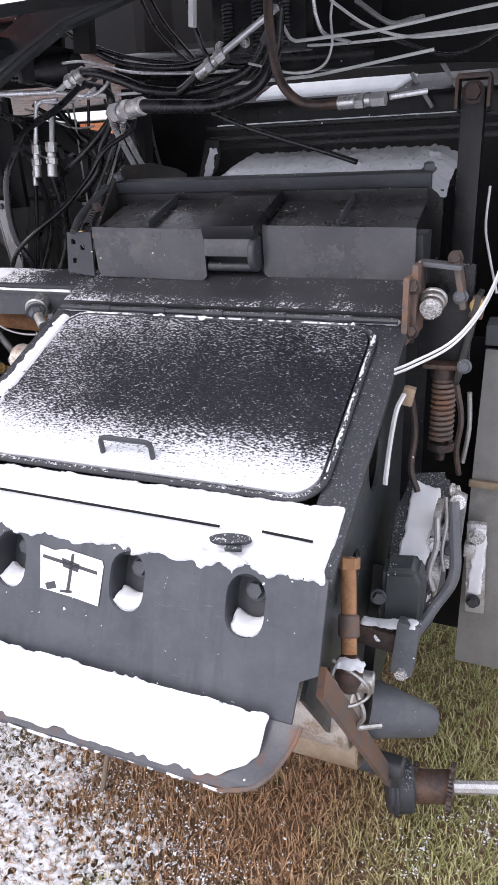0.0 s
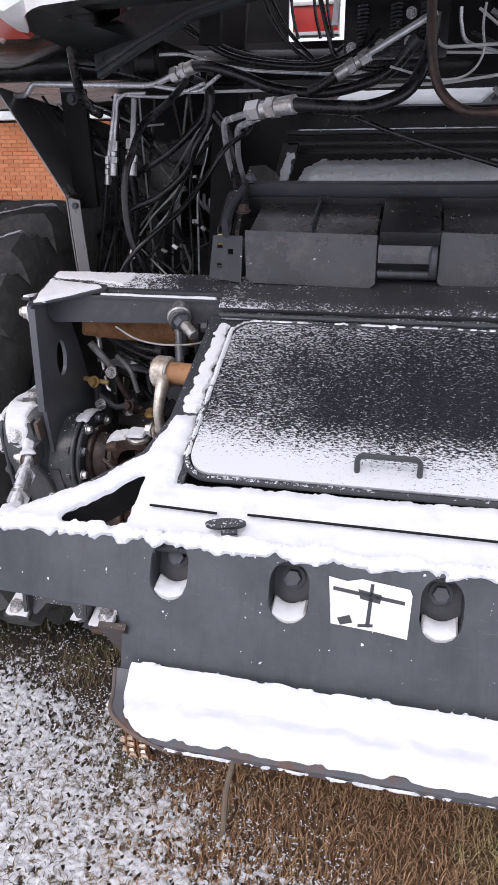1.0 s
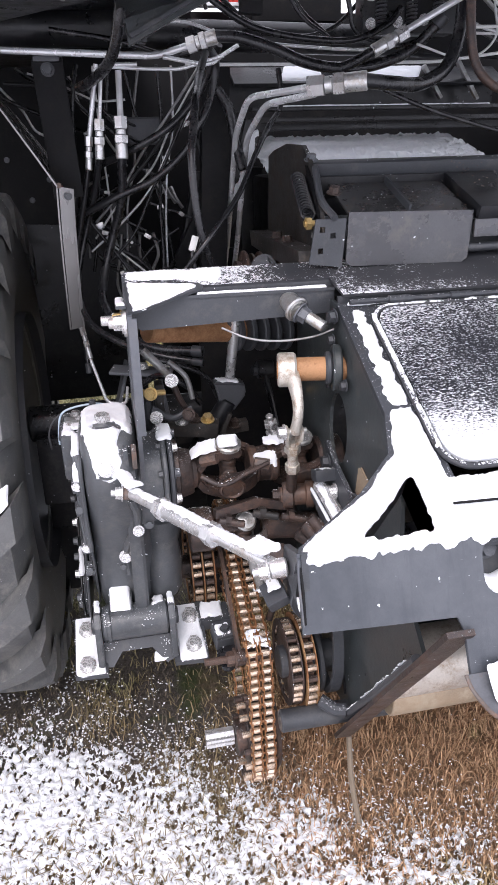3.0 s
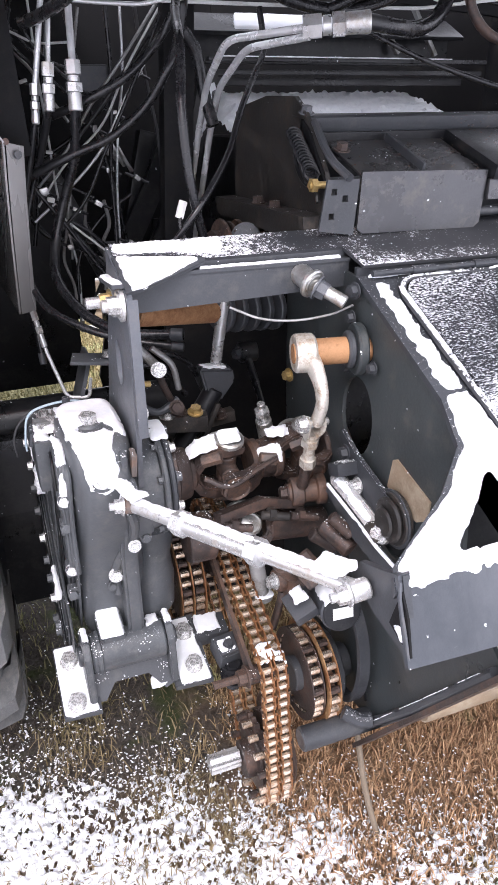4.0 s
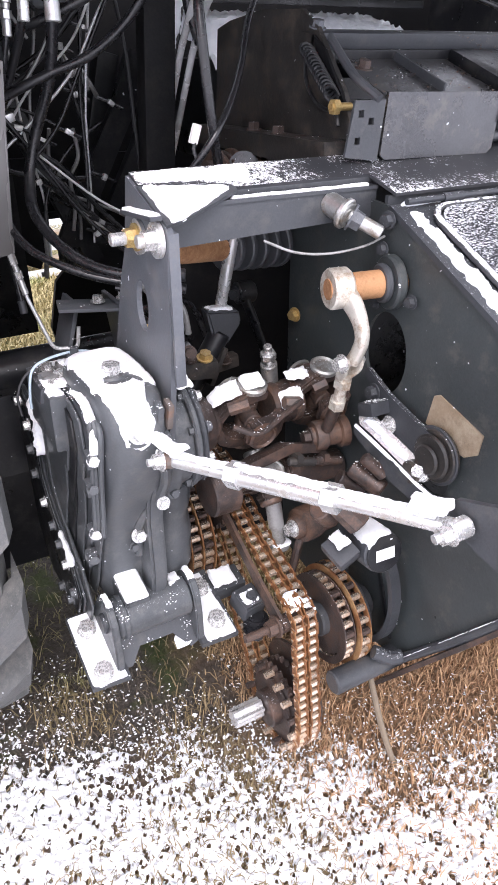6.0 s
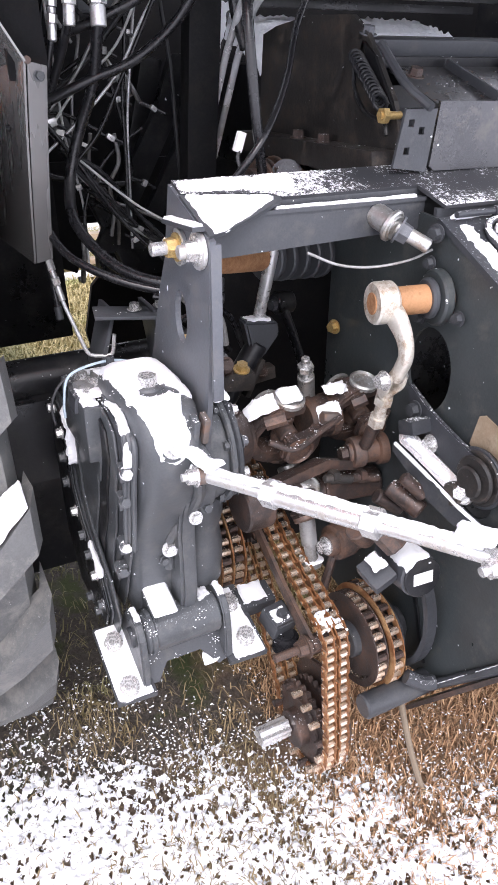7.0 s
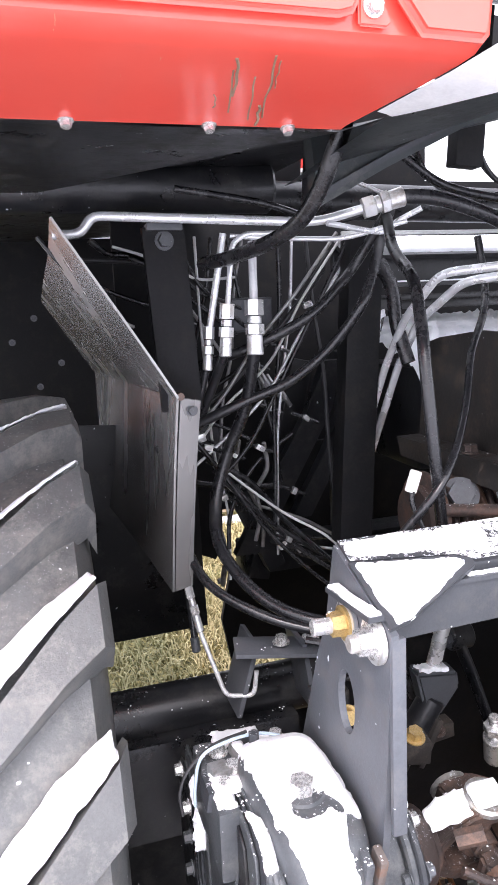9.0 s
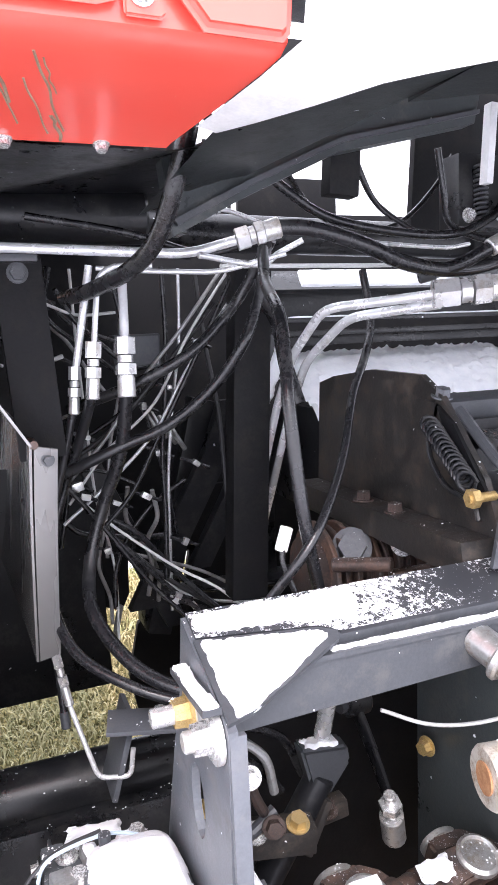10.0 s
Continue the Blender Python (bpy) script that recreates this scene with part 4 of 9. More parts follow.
snow([(-1.188, 1.770), (-1.188, 1.735), (-1.04, 1.718), (-0.99, 1.70), (-0.98, 1.768)], bt, NB, 0.004, 0.010, 0.006, "thin crumbly snow on the cross beam", 9.0)

# ---- gearbox ----
gearbox = thing("gearbox", "dark grey cast gearbox with snow on its crown and ribs", "gearbox", (-1.26, 1.76, 0.47))
# the case as horizontal sections: height, then its reach in x and y; the front leans back towards the foot
SECT = [(0.540, -1.300, -1.185, 1.765, 1.850), (0.600, -1.318, -1.172, 1.752, 1.870), (0.680, -1.328, -1.168, 1.748, 1.900), (0.750, -1.330, -1.170, 1.733, 1.920),
        (0.820, -1.330, -1.176, 1.705, 1.935), (0.880, -1.328, -1.184, 1.668, 1.945), (0.930, -1.325, -1.190, 1.636, 1.945), (0.970, -1.326, -1.192, 1.618, 1.940), (1.020, -1.326, -1.196, 1.610, 1.925),
        (1.060, -1.326, -1.197, 1.616, 1.900), (1.085, -1.324, -1.199, 1.630, 1.880), (1.100, -1.318, -1.205, 1.648, 1.855), (1.108, -1.306, -1.216, 1.668, 1.835)]
SZ = [s[0] for s in SECT]


def section(z):
    return [float(np.interp(z, SZ, [s[k] for s in SECT])) for k in (1, 2, 3, 4)]


def in_case(p):
    if not SZ[0] <= p.z <= SZ[-1]:
        return False
    xa, xb, ya, yb = section(p.z)
    return abs((2 * p.x - xa - xb) / (xb - xa)) ** 4.4 + abs((2 * p.y - ya - yb) / (yb - ya)) ** 3.2 <= 1


bm = nb()
rings = []
NC = 56
for z, xa, xb, ya, yb in SECT:
    ring = []
    for k in range(NC):
        a = 2 * math.pi * k / NC
        c, s = math.cos(a), math.sin(a)
        ring.append(bm.verts.new(((xa + xb) / 2 + (xb - xa) / 2 * math.copysign(abs(c) ** (2 / 4.4), c), (ya + yb) / 2 + (yb - ya) / 2 * math.copysign(abs(s) ** (2 / 3.2), s), z)))
    rings.append(ring)
for a, b2 in zip(rings, rings[1:]):
    for k in range(NC):
        bm.faces.new([a[k], a[(k + 1) % NC], b2[(k + 1) % NC], b2[k]])
bm.faces.new(rings[0])
bm.faces.new(rings[-1])
part("case", bm, "gear", gearbox)


def bevelled(bm, off=0.004, ang=0.6, seg=2):
    bmesh.ops.bevel(bm, geom=[e for e in bm.edges if e.is_manifold and e.calc_face_angle(0) > ang], offset=off, segments=seg, affect="EDGES")
    return bm


# casting webs on the front: the swept edge under the rod lug, the upright web and the ledge over the pivot
part("swept_edge", tube(nb(), [(-1.222, 1.615, 0.965), (-1.212, 1.645, 0.915), (-1.215, 1.685, 0.855), (-1.236, 1.714, 0.80), (-1.246, 1.728, 0.755), (-1.242, 1.735, 0.70)], 0.011, 10), "gear", gearbox)
bm = prism(nb(), [[(1.700, 0.60), (1.686, 0.655), (1.688, 0.74), (1.690, 0.80), (1.676, 0.862), (1.655, 0.905), (1.80, 0.905), (1.80, 0.60)]], on_x(-1.236), (0.034, 0, 0))
part("web", bevelled(bm, 0.006), "gear", gearbox)
bm = prism(nb(), [[(1.655, 0.905), (1.672, 0.862), (1.70, 0.86), (1.70, 0.95), (1.64, 0.95)]], on_x(-1.210), (0.042, 0, 0))
part("web", bevelled(bm, 0.007), "gear", gearbox)
bm = prism(nb(), [[(1.682, 0.585), (1.684, 0.626), (1.768, 0.652), (1.80, 0.652), (1.80, 0.585)]], on_x(-1.300), (0.056, 0, 0))
part("ledge", bevelled(bm, 0.004), "gear", gearbox)
bm = nb()
lathe(bm, (-1.158, 1.785, 0.600), (-1.154, 1.782, 0.90), [(0, 0), (0.036, 0.0), (0.047, 0.020), (0.049, 0.10), (0.042, 0.150), (0.049, 0.185), (0.050, 0.225), (0.030, 0.245), (0, 0.25)], 26)
part("lobe", bm, "gear", gearbox)
bm = nb()
box(bm, (-1.185, 1.80, 0.72), (0.05, 0.09, 0.20), (0, 0, 0), 0.012)
part("lobe_root", bm, "gear", gearbox)
# ridged flange on the wheel side: stacked plates, each set further back than the last
for k, (x, dy, z0, z1) in enumerate(((-1.324, 0.0, 0.80, 1.060), (-1.329, 0.008, 0.815, 1.066), (-1.334, 0.018, 0.79, 1.070))):
    pts = [(x, 1.690 + dy, z0), (x - 0.002, 1.672 + dy, z0 + 0.07), (x - 0.002, 1.655 + dy, z0 + 0.16), (x, 1.640 + dy, z1 - 0.02), (x, 1.665 + dy, z1)]
    part("ridge", tube(nb(), pts, 0.0052, 8), "gear", gearbox)
flange = [(1.700, 1.075), (1.655, 1.055), (1.648, 1.00), (1.672, 0.94), (1.682, 0.86), (1.700, 0.79), (1.735, 0.72), (1.765, 0.64), (1.80, 0.58), (1.93, 0.56), (2.02, 0.66), (2.05, 0.84), (2.00, 1.00), (1.90, 1.05), (1.80, 1.07)]
# Every second plate is darker, standing for the shaded gap between ridges.
for x, k, d, mm in ((-1.325, 0.0, 0.0, "gear"), (-1.331, 0.028, 0.012, "dark"), (-1.337, 0.052, 0.018, "gear"), (-1.342, 0.090, 0.03, "black"), (-1.347, 0.125, 0.045, "gear")):
    bm = prism(nb(), [[(y + k * (1 if y < 1.82 else -0.4), z - (d if z > 0.9 else -d)) for y, z in flange]], on_x(x - 0.0025), (0.005, 0, 0))
    part("flange_plate", bevelled(bm, 0.0015, 1.0, 1), mm, gearbox)
# rear case with stacked cover plates whose edge comes forward towards the foot
cover = [(1.965, 0.955), (1.975, 0.87), (1.970, 0.79), (1.925, 0.733), (1.870, 0.697), (1.815, 0.660), (1.770, 0.595), (1.80, 0.535), (2.00, 0.52), (2.08, 0.62), (2.10, 0.86), (2.06, 0.965)]
for i, (x, k, w, mm) in enumerate(((-1.350, -0.030, 0.006, "gear"), (-1.356, 0.0, 0.006, "dark"), (-1.362, 0.012, 0.005, "gear"), (-1.367, 0.002, 0.005, "black"))):
    bm = prism(nb(), [[(y + k * (1 if y < 2.0 else -1), z) for y, z in cover]], on_x(x - w / 2), (w, 0, 0))
    part("cover_plate", bevelled(bm, 0.003, 1.0, 1), mm, gearbox)
bm = nb()
box(bm, (-1.30, 2.00, 0.75), (0.09, 0.18, 0.40), (0, 0, 0), 0.03)
part("rear_case", bm, "black", gearbox)
for k, (y, z) in enumerate(((1.995, 0.91), (2.0, 0.85), (1.997, 0.79), (1.95, 0.742), (1.90, 0.712), (1.865, 0.685), (1.83, 0.655), (1.795, 0.605), (1.83, 0.56), (2.05, 0.945), (1.90, 0.545))):
    bolt(gearbox, (-1.3695, y, z), (-1, 0, 0), 0.018, "zinc" if k % 3 == 0 else "gear")
# bolt lugs on the front edge of the flange
for y, z, mm in ((1.668, 0.985, "zinc"), (1.690, 0.915, "gear"), (1.715, 0.80, "zinc"), (1.752, 0.715, "gear")):
    bm = nb()
    box(bm, (-1.335, y, z), (0.026, 0.026, 0.030), (14, 0, 0), 0.006)
    part("bolt_lug", bm, "gear", gearbox)
    bolt(gearbox, (-1.335, y - 0.012, z + 0.004), (-0.25, -1, 0.25), 0.018, mm)
# output side: neck, split flange and bolts
bm = nb()
cyl(bm, (-1.225, 1.755, 0.950), (-1.142, 1.755, 0.950), 0.112, 0.104, 36, 0.006)
part("output_neck", bm, "gear", gearbox)
for x0, x1, r, mm in ((-1.146, -1.134, 0.116, "gear"), (-1.131, -1.119, 0.110, "dark_dust"), (-1.119, -1.104, 0.080, "rust_dark")):
    bm = nb()
    cyl(bm, (x0, 1.755, 0.950), (x1, 1.755, 0.950), r, r, 40, 0.003)
    part("output_flange", bm, mm, gearbox)
for k in range(10):
    a = 2 * math.pi * k / 10 + 0.2
    bolt(gearbox, (-1.119, 1.755 + 0.099 * math.cos(a), 0.950 + 0.099 * math.sin(a)), (1, 0, 0), 0.018, "zinc" if k % 2 else "grey")
    bolt(gearbox, (-1.146, 1.755 + 0.108 * math.cos(a), 0.950 + 0.108 * math.sin(a)), (-1, 0, 0), 0.015, "gear")
# crown fittings
bm = nb()
lathe(bm, (-1.268, 1.722, 1.095), (-1.268, 1.722, 1.12), [(0, 0), (0.031, 0.0), (0.032, 0.012), (0.029, 0.017), (0.023, 0.016), (0, 0.016)], 28)
part("plug_seat", bm, "gear", gearbox)
bolt(gearbox, (-1.268, 1.722, 1.107), (0, -0.05, 1), 0.031, "zinc", name="filler_plug")
bm = nb()
lathe(bm, (-1.268, 1.630, 1.036), (-1.268, 1.600, 1.048), [(0, 0), (0.028, 0.0), (0.026, 0.014), (0.018, 0.018), (0, 0.018)], 20)
part("screw_boss", bm, "gear", gearbox)
bolt(gearbox, (-1.268, 1.612, 1.043), (0.05, -1, 0.4), 0.026, "zinc")
for x, mm in ((-1.225, "gear"), (-1.207, "strap")):
    bm = nb()
    box(bm, (x, 1.626, 1.058), (0.011, 0.026, 0.052), (16, 0, 0), 0.004)
    part("lug", bm, mm, gearbox, "rust-streaked lug" if mm == "strap" else "")
for p, d in (((-1.212, 1.664, 0.854), 0.018), ((-1.186, 1.672, 0.864), 0.016), ((-1.247, 1.716, 0.759), 0.022), ((-1.256, 1.727, 0.725), 0.014), ((-1.290, 1.668, 0.925), 0.010)):
    bolt(gearbox, p, (0, -1, 0.25), d, "zinc" if d > 0.017 else "gear")
bm = nb()
cyl(bm, (-1.322, 1.706, 0.577), (-1.160, 1.706, 0.577), 0.043, n=32, bevel=0.004)
cyl(bm, (-1.312, 1.706, 0.577), (-1.300, 1.706, 0.577), 0.047, n=32, bevel=0.002)
part("pivot_barrel", bm, "gear", gearbox)

foot = thing("mounting_foot", "dark steel mounting foot under the gearbox with snow on its pads", "bracket", (-1.24, 1.72, 0.44))


def pad_z(y):
    return 0.481 + (y - 1.65) * 0.34


for x0, x1 in ((-1.398, -1.318), (-1.152, -1.066)):
    bm = prism(nb(), [[(x0, 1.642), (x1, 1.638), (x1, 1.806), (x0, 1.806)]], lambda x, y: V((x, y, pad_z(y))), (0, 0.004, -0.014))
    part("foot_pad", bm, "dark", foot, "", False)
for x in (-1.340, -1.158):
    bm = prism(nb(), [[(1.652, 0.484), (1.656, 0.55), (1.664, 0.595), (1.684, 0.622), (1.712, 0.632), (1.742, 0.622), (1.765, 0.590), (1.800, 0.535), (1.800, 0.515)]], on_x(x), (0.016, 0, 0))
    part("lug", bevelled(bm, 0.003), "gear", foot, "", False)
    part("pin_head", cyl(nb(), (x - 0.009, 1.706, 0.577), (x + 0.025, 1.706, 0.577), 0.022, n=20, bevel=0.003), "dark", foot)
    snow([(x, 1.668), (x + 0.016, 1.668), (x + 0.016, 1.745), (x, 1.745)], lambda u, y: V((u, y, 0.633 - 9 * max(0.0, abs(y - 1.712) - 0.014) ** 1.3)), (0, -0.2, 1), 0.004, 0.005, 0.004, "snow on a foot lug", 78.0 + x)
bm = prism(nb(), [[(-1.325, 0.478), (-1.325, 0.530), (-1.152, 0.530), (-1.152, 0.476), (-1.172, 0.470), (-1.205, 0.506), (-1.280, 0.506), (-1.305, 0.476)]], lambda x, z: V((x, 1.662 + (z - 0.476) * 0.6, z)), (0, 0.012, 0.004))
part("cross_web", bm, "dark", foot, "", False)
for p in ((-1.367, 1.667, pad_z(1.667)), (-1.366, 1.764, pad_z(1.764)), (-1.099, 1.682, pad_z(1.682)), (-1.099, 1.765, pad_z(1.765))):
    bolt(foot, p, (0, -0.3, 1), 0.032, "zinc")
for x0, x1, bx, sd in ((-1.397, -1.322, -1.3665, 11.0), (-1.140, -1.066, -1.099, 12.0)):
    snow([(x0, 1.641), (x1, 1.640), (x1 - 0.006, 1.72), (x1 - 0.014, 1.803), (x0, 1.805)], lambda x, y: V((x, y, pad_z(y) + 0.001)), (0, -0.3, 1), 0.004, 0.002, 0.004, "snow on the gearbox foot", sd,
         holes=[circle2(bx, 1.667 if bx < -1.2 else 1.682, 0.017, 14), circle2(bx, 1.765, 0.017, 14)], fine=0.3)
snow([(-1.205, 0.0), (-1.165, 0.0), (-1.160, 0.030), (-1.20, 0.028)], lambda x, v: V((x, 1.660 + v, 0.474 + 0.5 * v)), (0, -0.8, 0.6), 0.004, 0.004, 0.004, "snow in the corner of the foot web", 13.5)
snow([(-1.298, 1.684), (-1.246, 1.684), (-1.248, 1.770), (-1.298, 1.768)], lambda x, y: V((x, y, 0.627 + (y - 1.684) * 0.31)), (0, -0.3, 1), 0.007, 0.003, 0.004, "block of snow on the gearbox ledge", 14.0, fine=0.25)
snow([(-1.196, 1.700), (-1.166, 1.700), (-1.165, 1.742), (-1.196, 1.745)], lambda x, y: V((x, y, 0.618 - 8 * max(0.0, abs(y - 1.712) - 0.01) ** 2)), (0, -0.3, 1), 0.007, 0.014, 0.004, "crumbs of snow on the pivot barrel", 14.5)


def case_top(x, u):
    """On the case, u running from its front face over the crown to the back."""
    prof = [(1.62, 0.955), (1.610, 1.02), (1.616, 1.06), (1.630, 1.085), (1.648, 1.100), (1.668, 1.108), (1.835, 1.108), (1.855, 1.10), (1.88, 1.085), (1.90, 1.06), (1.925, 1.02)]
    d = [0]
    for a, b3 in zip(prof, prof[1:]):
        d.append(d[-1] + math.dist(a, b3))
    u = max(0, min(d[-1] - 1e-6, u))
    k = max(i for i in range(len(d) - 1) if d[i] <= u)
    t = (u - d[k]) / (d[k + 1] - d[k])
    hub, rim = V((x, 1.76, 0.96)), V((x, prof[k][0] + t * (prof[k + 1][0] - prof[k][0]), prof[k][1] + t * (prof[k + 1][1] - prof[k][1])))
    lo, hi = 0.0, 1.02
    for _ in range(14):
        mid = (lo + hi) / 2
        lo, hi = (mid, hi) if in_case(hub.lerp(rim, mid)) else (lo, mid)
    return hub.lerp(rim, lo)


snow([(-1.318, 0.26), (-1.316, 0.19), (-1.308, 0.150), (-1.302, 0.115), (-1.296, 0.090), (-1.293, 0.066), (-1.280, 0.062), (-1.268, 0.050), (-1.254, 0.056), (-1.243, 0.070), (-1.236, 0.092), (-1.233, 0.110), (-1.239, 0.135), (-1.236, 0.165), (-1.226, 0.178), (-1.214, 0.168), (-1.204, 0.172), (-1.201, 0.40), (-1.318, 0.40)], case_top, (0, -0.45, 1), 0.008, 0.0065, 0.005,
     "patchy snow on the crown of the gearbox", 13.0, holes=[circle2(-1.268, 0.205, 0.020, 16), circle2(-1.268, 0.085, 0.015, 12), [(-1.246, 0.225), (-1.234, 0.205), (-1.229, 0.180), (-1.236, 0.180), (-1.242, 0.205), (-1.256, 0.235)]])
snow([(-1.342, 1.655), (-1.322, 1.650), (-1.320, 1.72), (-1.340, 1.75)], lambda x, y: V((x, y, float(np.interp(y, [1.645, 1.66, 1.69, 1.75], [1.035, 1.066, 1.082, 1.085])))), (-0.1, -0.5, 1), 0.007, 0.005, 0.004, "snow on the gearbox flange", 51.0)
snow([(-1.343, 0.0), (-1.325, 0.0), (-1.325, 0.055), (-1.343, 0.05)], lambda x, v: V((x, 1.648, 1.00 + v)), (-0.2, -1, 0.4), 0.005, 0.005, 0.004, "streak of snow on a ridge", 51.5)
snow([(-1.372, 0.0), (-1.346, 0.0), (-1.346, 0.14), (-1.372, 0.12)], lambda x, v: V((x, 1.960 + 0.4 * max(0.0, v - 0.07), 0.850 + v)), (-0.1, -1, 0.5), 0.010, 0.010, 0.004, "snow on the rear cover plates", 52.0)
snow([(-1.372, 0.0), (-1.357, 0.0), (-1.357, 0.075), (-1.372, 0.080)], lambda x, v: V((x, 1.810 + v * 1.0, 0.659 + v * 0.63)), (-0.1, -0.7, 0.7), 0.006, 0.005, 0.004, "streak of snow on a cover plate", 53.0)
bm = nb()
box(bm, (-1.352, 1.86, 1.005), (0.034, 0.17, 0.11), (0, 0, 0), 0.010)
part("side_housing", bm, "gear", gearbox)
snow([(-1.366, 1.782), (-1.338, 1.782), (-1.336, 1.90), (-1.366, 1.86)], lambda x, y: V((x, y, 1.061)), (0, -0.3, 1), 0.008, 0.007, 0.004, "snow beside the gearbox crown", 54.5)
snow([(-1.345, 1.76), (-1.26, 1.80), (-1.25, 1.84), (-1.33, 1.86)], lambda x, y: V((x, y + 0.14, 1.064 - 0.3 * (y - 1.76))), (0, -0.2, 1), 0.008, 0.012, 0.004, "snow behind the gearbox crown", 54.0)
snow([(-1.150, 1.700), (-1.116, 1.71), (-1.116, 1.80), (-1.150, 1.80)], lambda x, y: V((x, y, 0.950 + math.sqrt(max(1e-4, 0.1175 ** 2 - (y - 1.755) ** 2)))), (0, 0, 1), 0.004, 0.014, 0.004, "flecks of snow on the output flange", 55.0)

# ---- drive chain ----
drive = thing("chain_drive", "rusty double roller chain running over sprockets", "chain drive", (-0.975, 1.56, 0.10))
CX = -0.957
UP_C, LOW_C = (1.955, 0.640), (1.614, 0.222)
loop = []
for k in range(7):
    a = math.radians(95 + 25 * k / 6)
    loop.append((UP_C[0] + 0.098 * math.cos(a), UP_C[1] + 0.098 * math.sin(a)))
loop += [(1.845, 0.690), (1.800, 0.660), (1.750, 0.633), (1.700, 0.610), (1.655, 0.592), (1.612, 0.575), (1.580, 0.563), (1.560, 0.553), (1.548, 0.538), (1.543, 0.518), (1.540, 0.49), (1.535, 0.44), (1.526, 0.38), (1.518, 0.32), (1.512, 0.27)]
for k in range(10):
    a = math.radians(180 + 165 * k / 9)
    loop.append((LOW_C[0] + 0.104 * math.cos(a), LOW_C[1] + 0.104 * math.sin(a)))
loop += [(1.735, 0.25), (1.80, 0.34), (1.88, 0.45), (1.96, 0.535), (2.02, 0.565)]
for k in range(6):
    a = math.radians(-30 + 120 * k / 5)
    loop.append((UP_C[0] + 0.098 * math.cos(a), UP_C[1] + 0.098 * math.sin(a)))
cl = spline([(0, y, z) for y, z in loop], 10)
dist = [0.0]
for a, b2 in zip(cl, cl[1:]):
    dist.append(dist[-1] + (b2 - a).length)
PITCH = 0.0235
nlink = int(dist[-1] / PITCH)


def along(s):
    k = max(i for i in range(len(dist) - 1) if dist[i] <= s + 1e-9)
    t = (s - dist[k]) / max(1e-9, dist[k + 1] - dist[k])
    return cl[k].lerp(cl[k + 1], t)


def link_mesh(wide):
    bm = nb()
    for off in (-0.0165, 0.0165):
        g = 0.0125 if wide else 0.0095
        for sx in (-g, g):
            box(bm, (off + sx, 0, PITCH / 2), (0.003, 0.017, PITCH * 1.35), bevel=0.0)
        for zz in (0.0,):
            cyl(bm, (off - 0.010, 0, zz), (off + 0.010, 0, zz), 0.0078, n=8)
    cyl(bm, (-0.033, 0, 0), (0.033, 0, 0), 0.004, n=6)
    me = mesh_of("chain_link", bm, "chain", False)
    me.materials.append(M["chain_pin"])
    for p in me.polygons:
        c = p.center
        if abs(c.z) < 0.0085 and abs(c.y) < 0.0085 and p.area < 0.00016:
            p.material_index = 1
    return me


chain = part("chain", cyl(nb(), (CX - 0.034, 1.5775, 0.556), (CX + 0.034, 1.5775, 0.556), 0.006, n=8), "chain", drive, "rusty double-row roller chain")
LM = [link_mesh(True), link_mesh(False)]
for i in range(nlink):
    a, b2 = along(i * PITCH), along(min(dist[-1] - 1e-6, (i + 1) * PITCH))
    d = (b2 - a).normalized()
    xax = V((1, 0, 0))
    m = Matrix((xax, d.cross(xax), d)).transposed().to_4x4()
    m.translation = a + V((CX, 0, 0))
    piece("chain_link", LM[i % 2], m, chain)


def sprocket(bm, x, c, r, teeth, w=0.012):
    prof = []
    for k in range(teeth * 4):
        rr = r * (1.0 if k % 4 in (0, 1) else 0.90)
        a = 2 * math.pi * k / (teeth * 4)
        prof.append((c[0] + rr * math.cos(a), c[1] + rr * math.sin(a)))
    return prism(bm, [prof], on_x(x - w / 2), (w, 0, 0))


for x in (CX - 0.0165, CX + 0.0165):
    part("sprocket", sprocket(nb(), x, LOW_C, 0.106, 28), "rust_dark", drive, "", False)
    part("sprocket", sprocket(nb(), x, UP_C, 0.098, 24), "rust", drive, "", False)
bm = nb()
cyl(bm, (CX - 0.055, *LOW_C), (CX + 0.05, *LOW_C), 0.045, n=24, bevel=0.003)
cyl(bm, (CX - 0.03, *LOW_C), (CX - 0.024, *LOW_C), 0.075, n=28)
part("hub", bm, "rust_dark", drive)
bm = nb()
n = 12
loop2 = [(LOW_C[0] + 0.012 + (0.0235 if (k // 2) % 2 else 0.0185) * math.cos(math.pi * k / n), LOW_C[1] + (0.0235 if (k // 2) % 2 else 0.0185) * math.sin(math.pi * k / n)) for k in range(n * 2)]
prism(bm, [loop2], lambda y, z: V((-1.090, y, z)), (0.075, 0, 0))
part("splined_shaft", bm, "zinc", drive, "bright splined shaft end", False)
bm = nb()
cyl(bm, (CX + 0.035, 1.63, 0.24), (CX + 0.050, 1.63, 0.24), 0.118, 0.112, 36, 0.004)
part("guard_disc", bm, "rust_dark", drive)
ROLL = mesh_of("chain_roller", cyl(nb(), (-0.011, 0, 0), (0.011, 0, 0), 0.0085, n=8), "chain_pin")
DIRTY = mesh_of("chain_roller", cyl(nb(), (-0.011, 0, 0), (0.011, 0, 0), 0.0085, n=8), "rust_dark")
for k in range(13):
    a = math.radians(60 + 24 * k)
    piece("chain_roller", ROLL if k % 4 else DIRTY, Matrix.Translation((CX - 0.036, LOW_C[0] + 0.098 * math.cos(a), LOW_C[1] + 0.098 * math.sin(a))), drive)
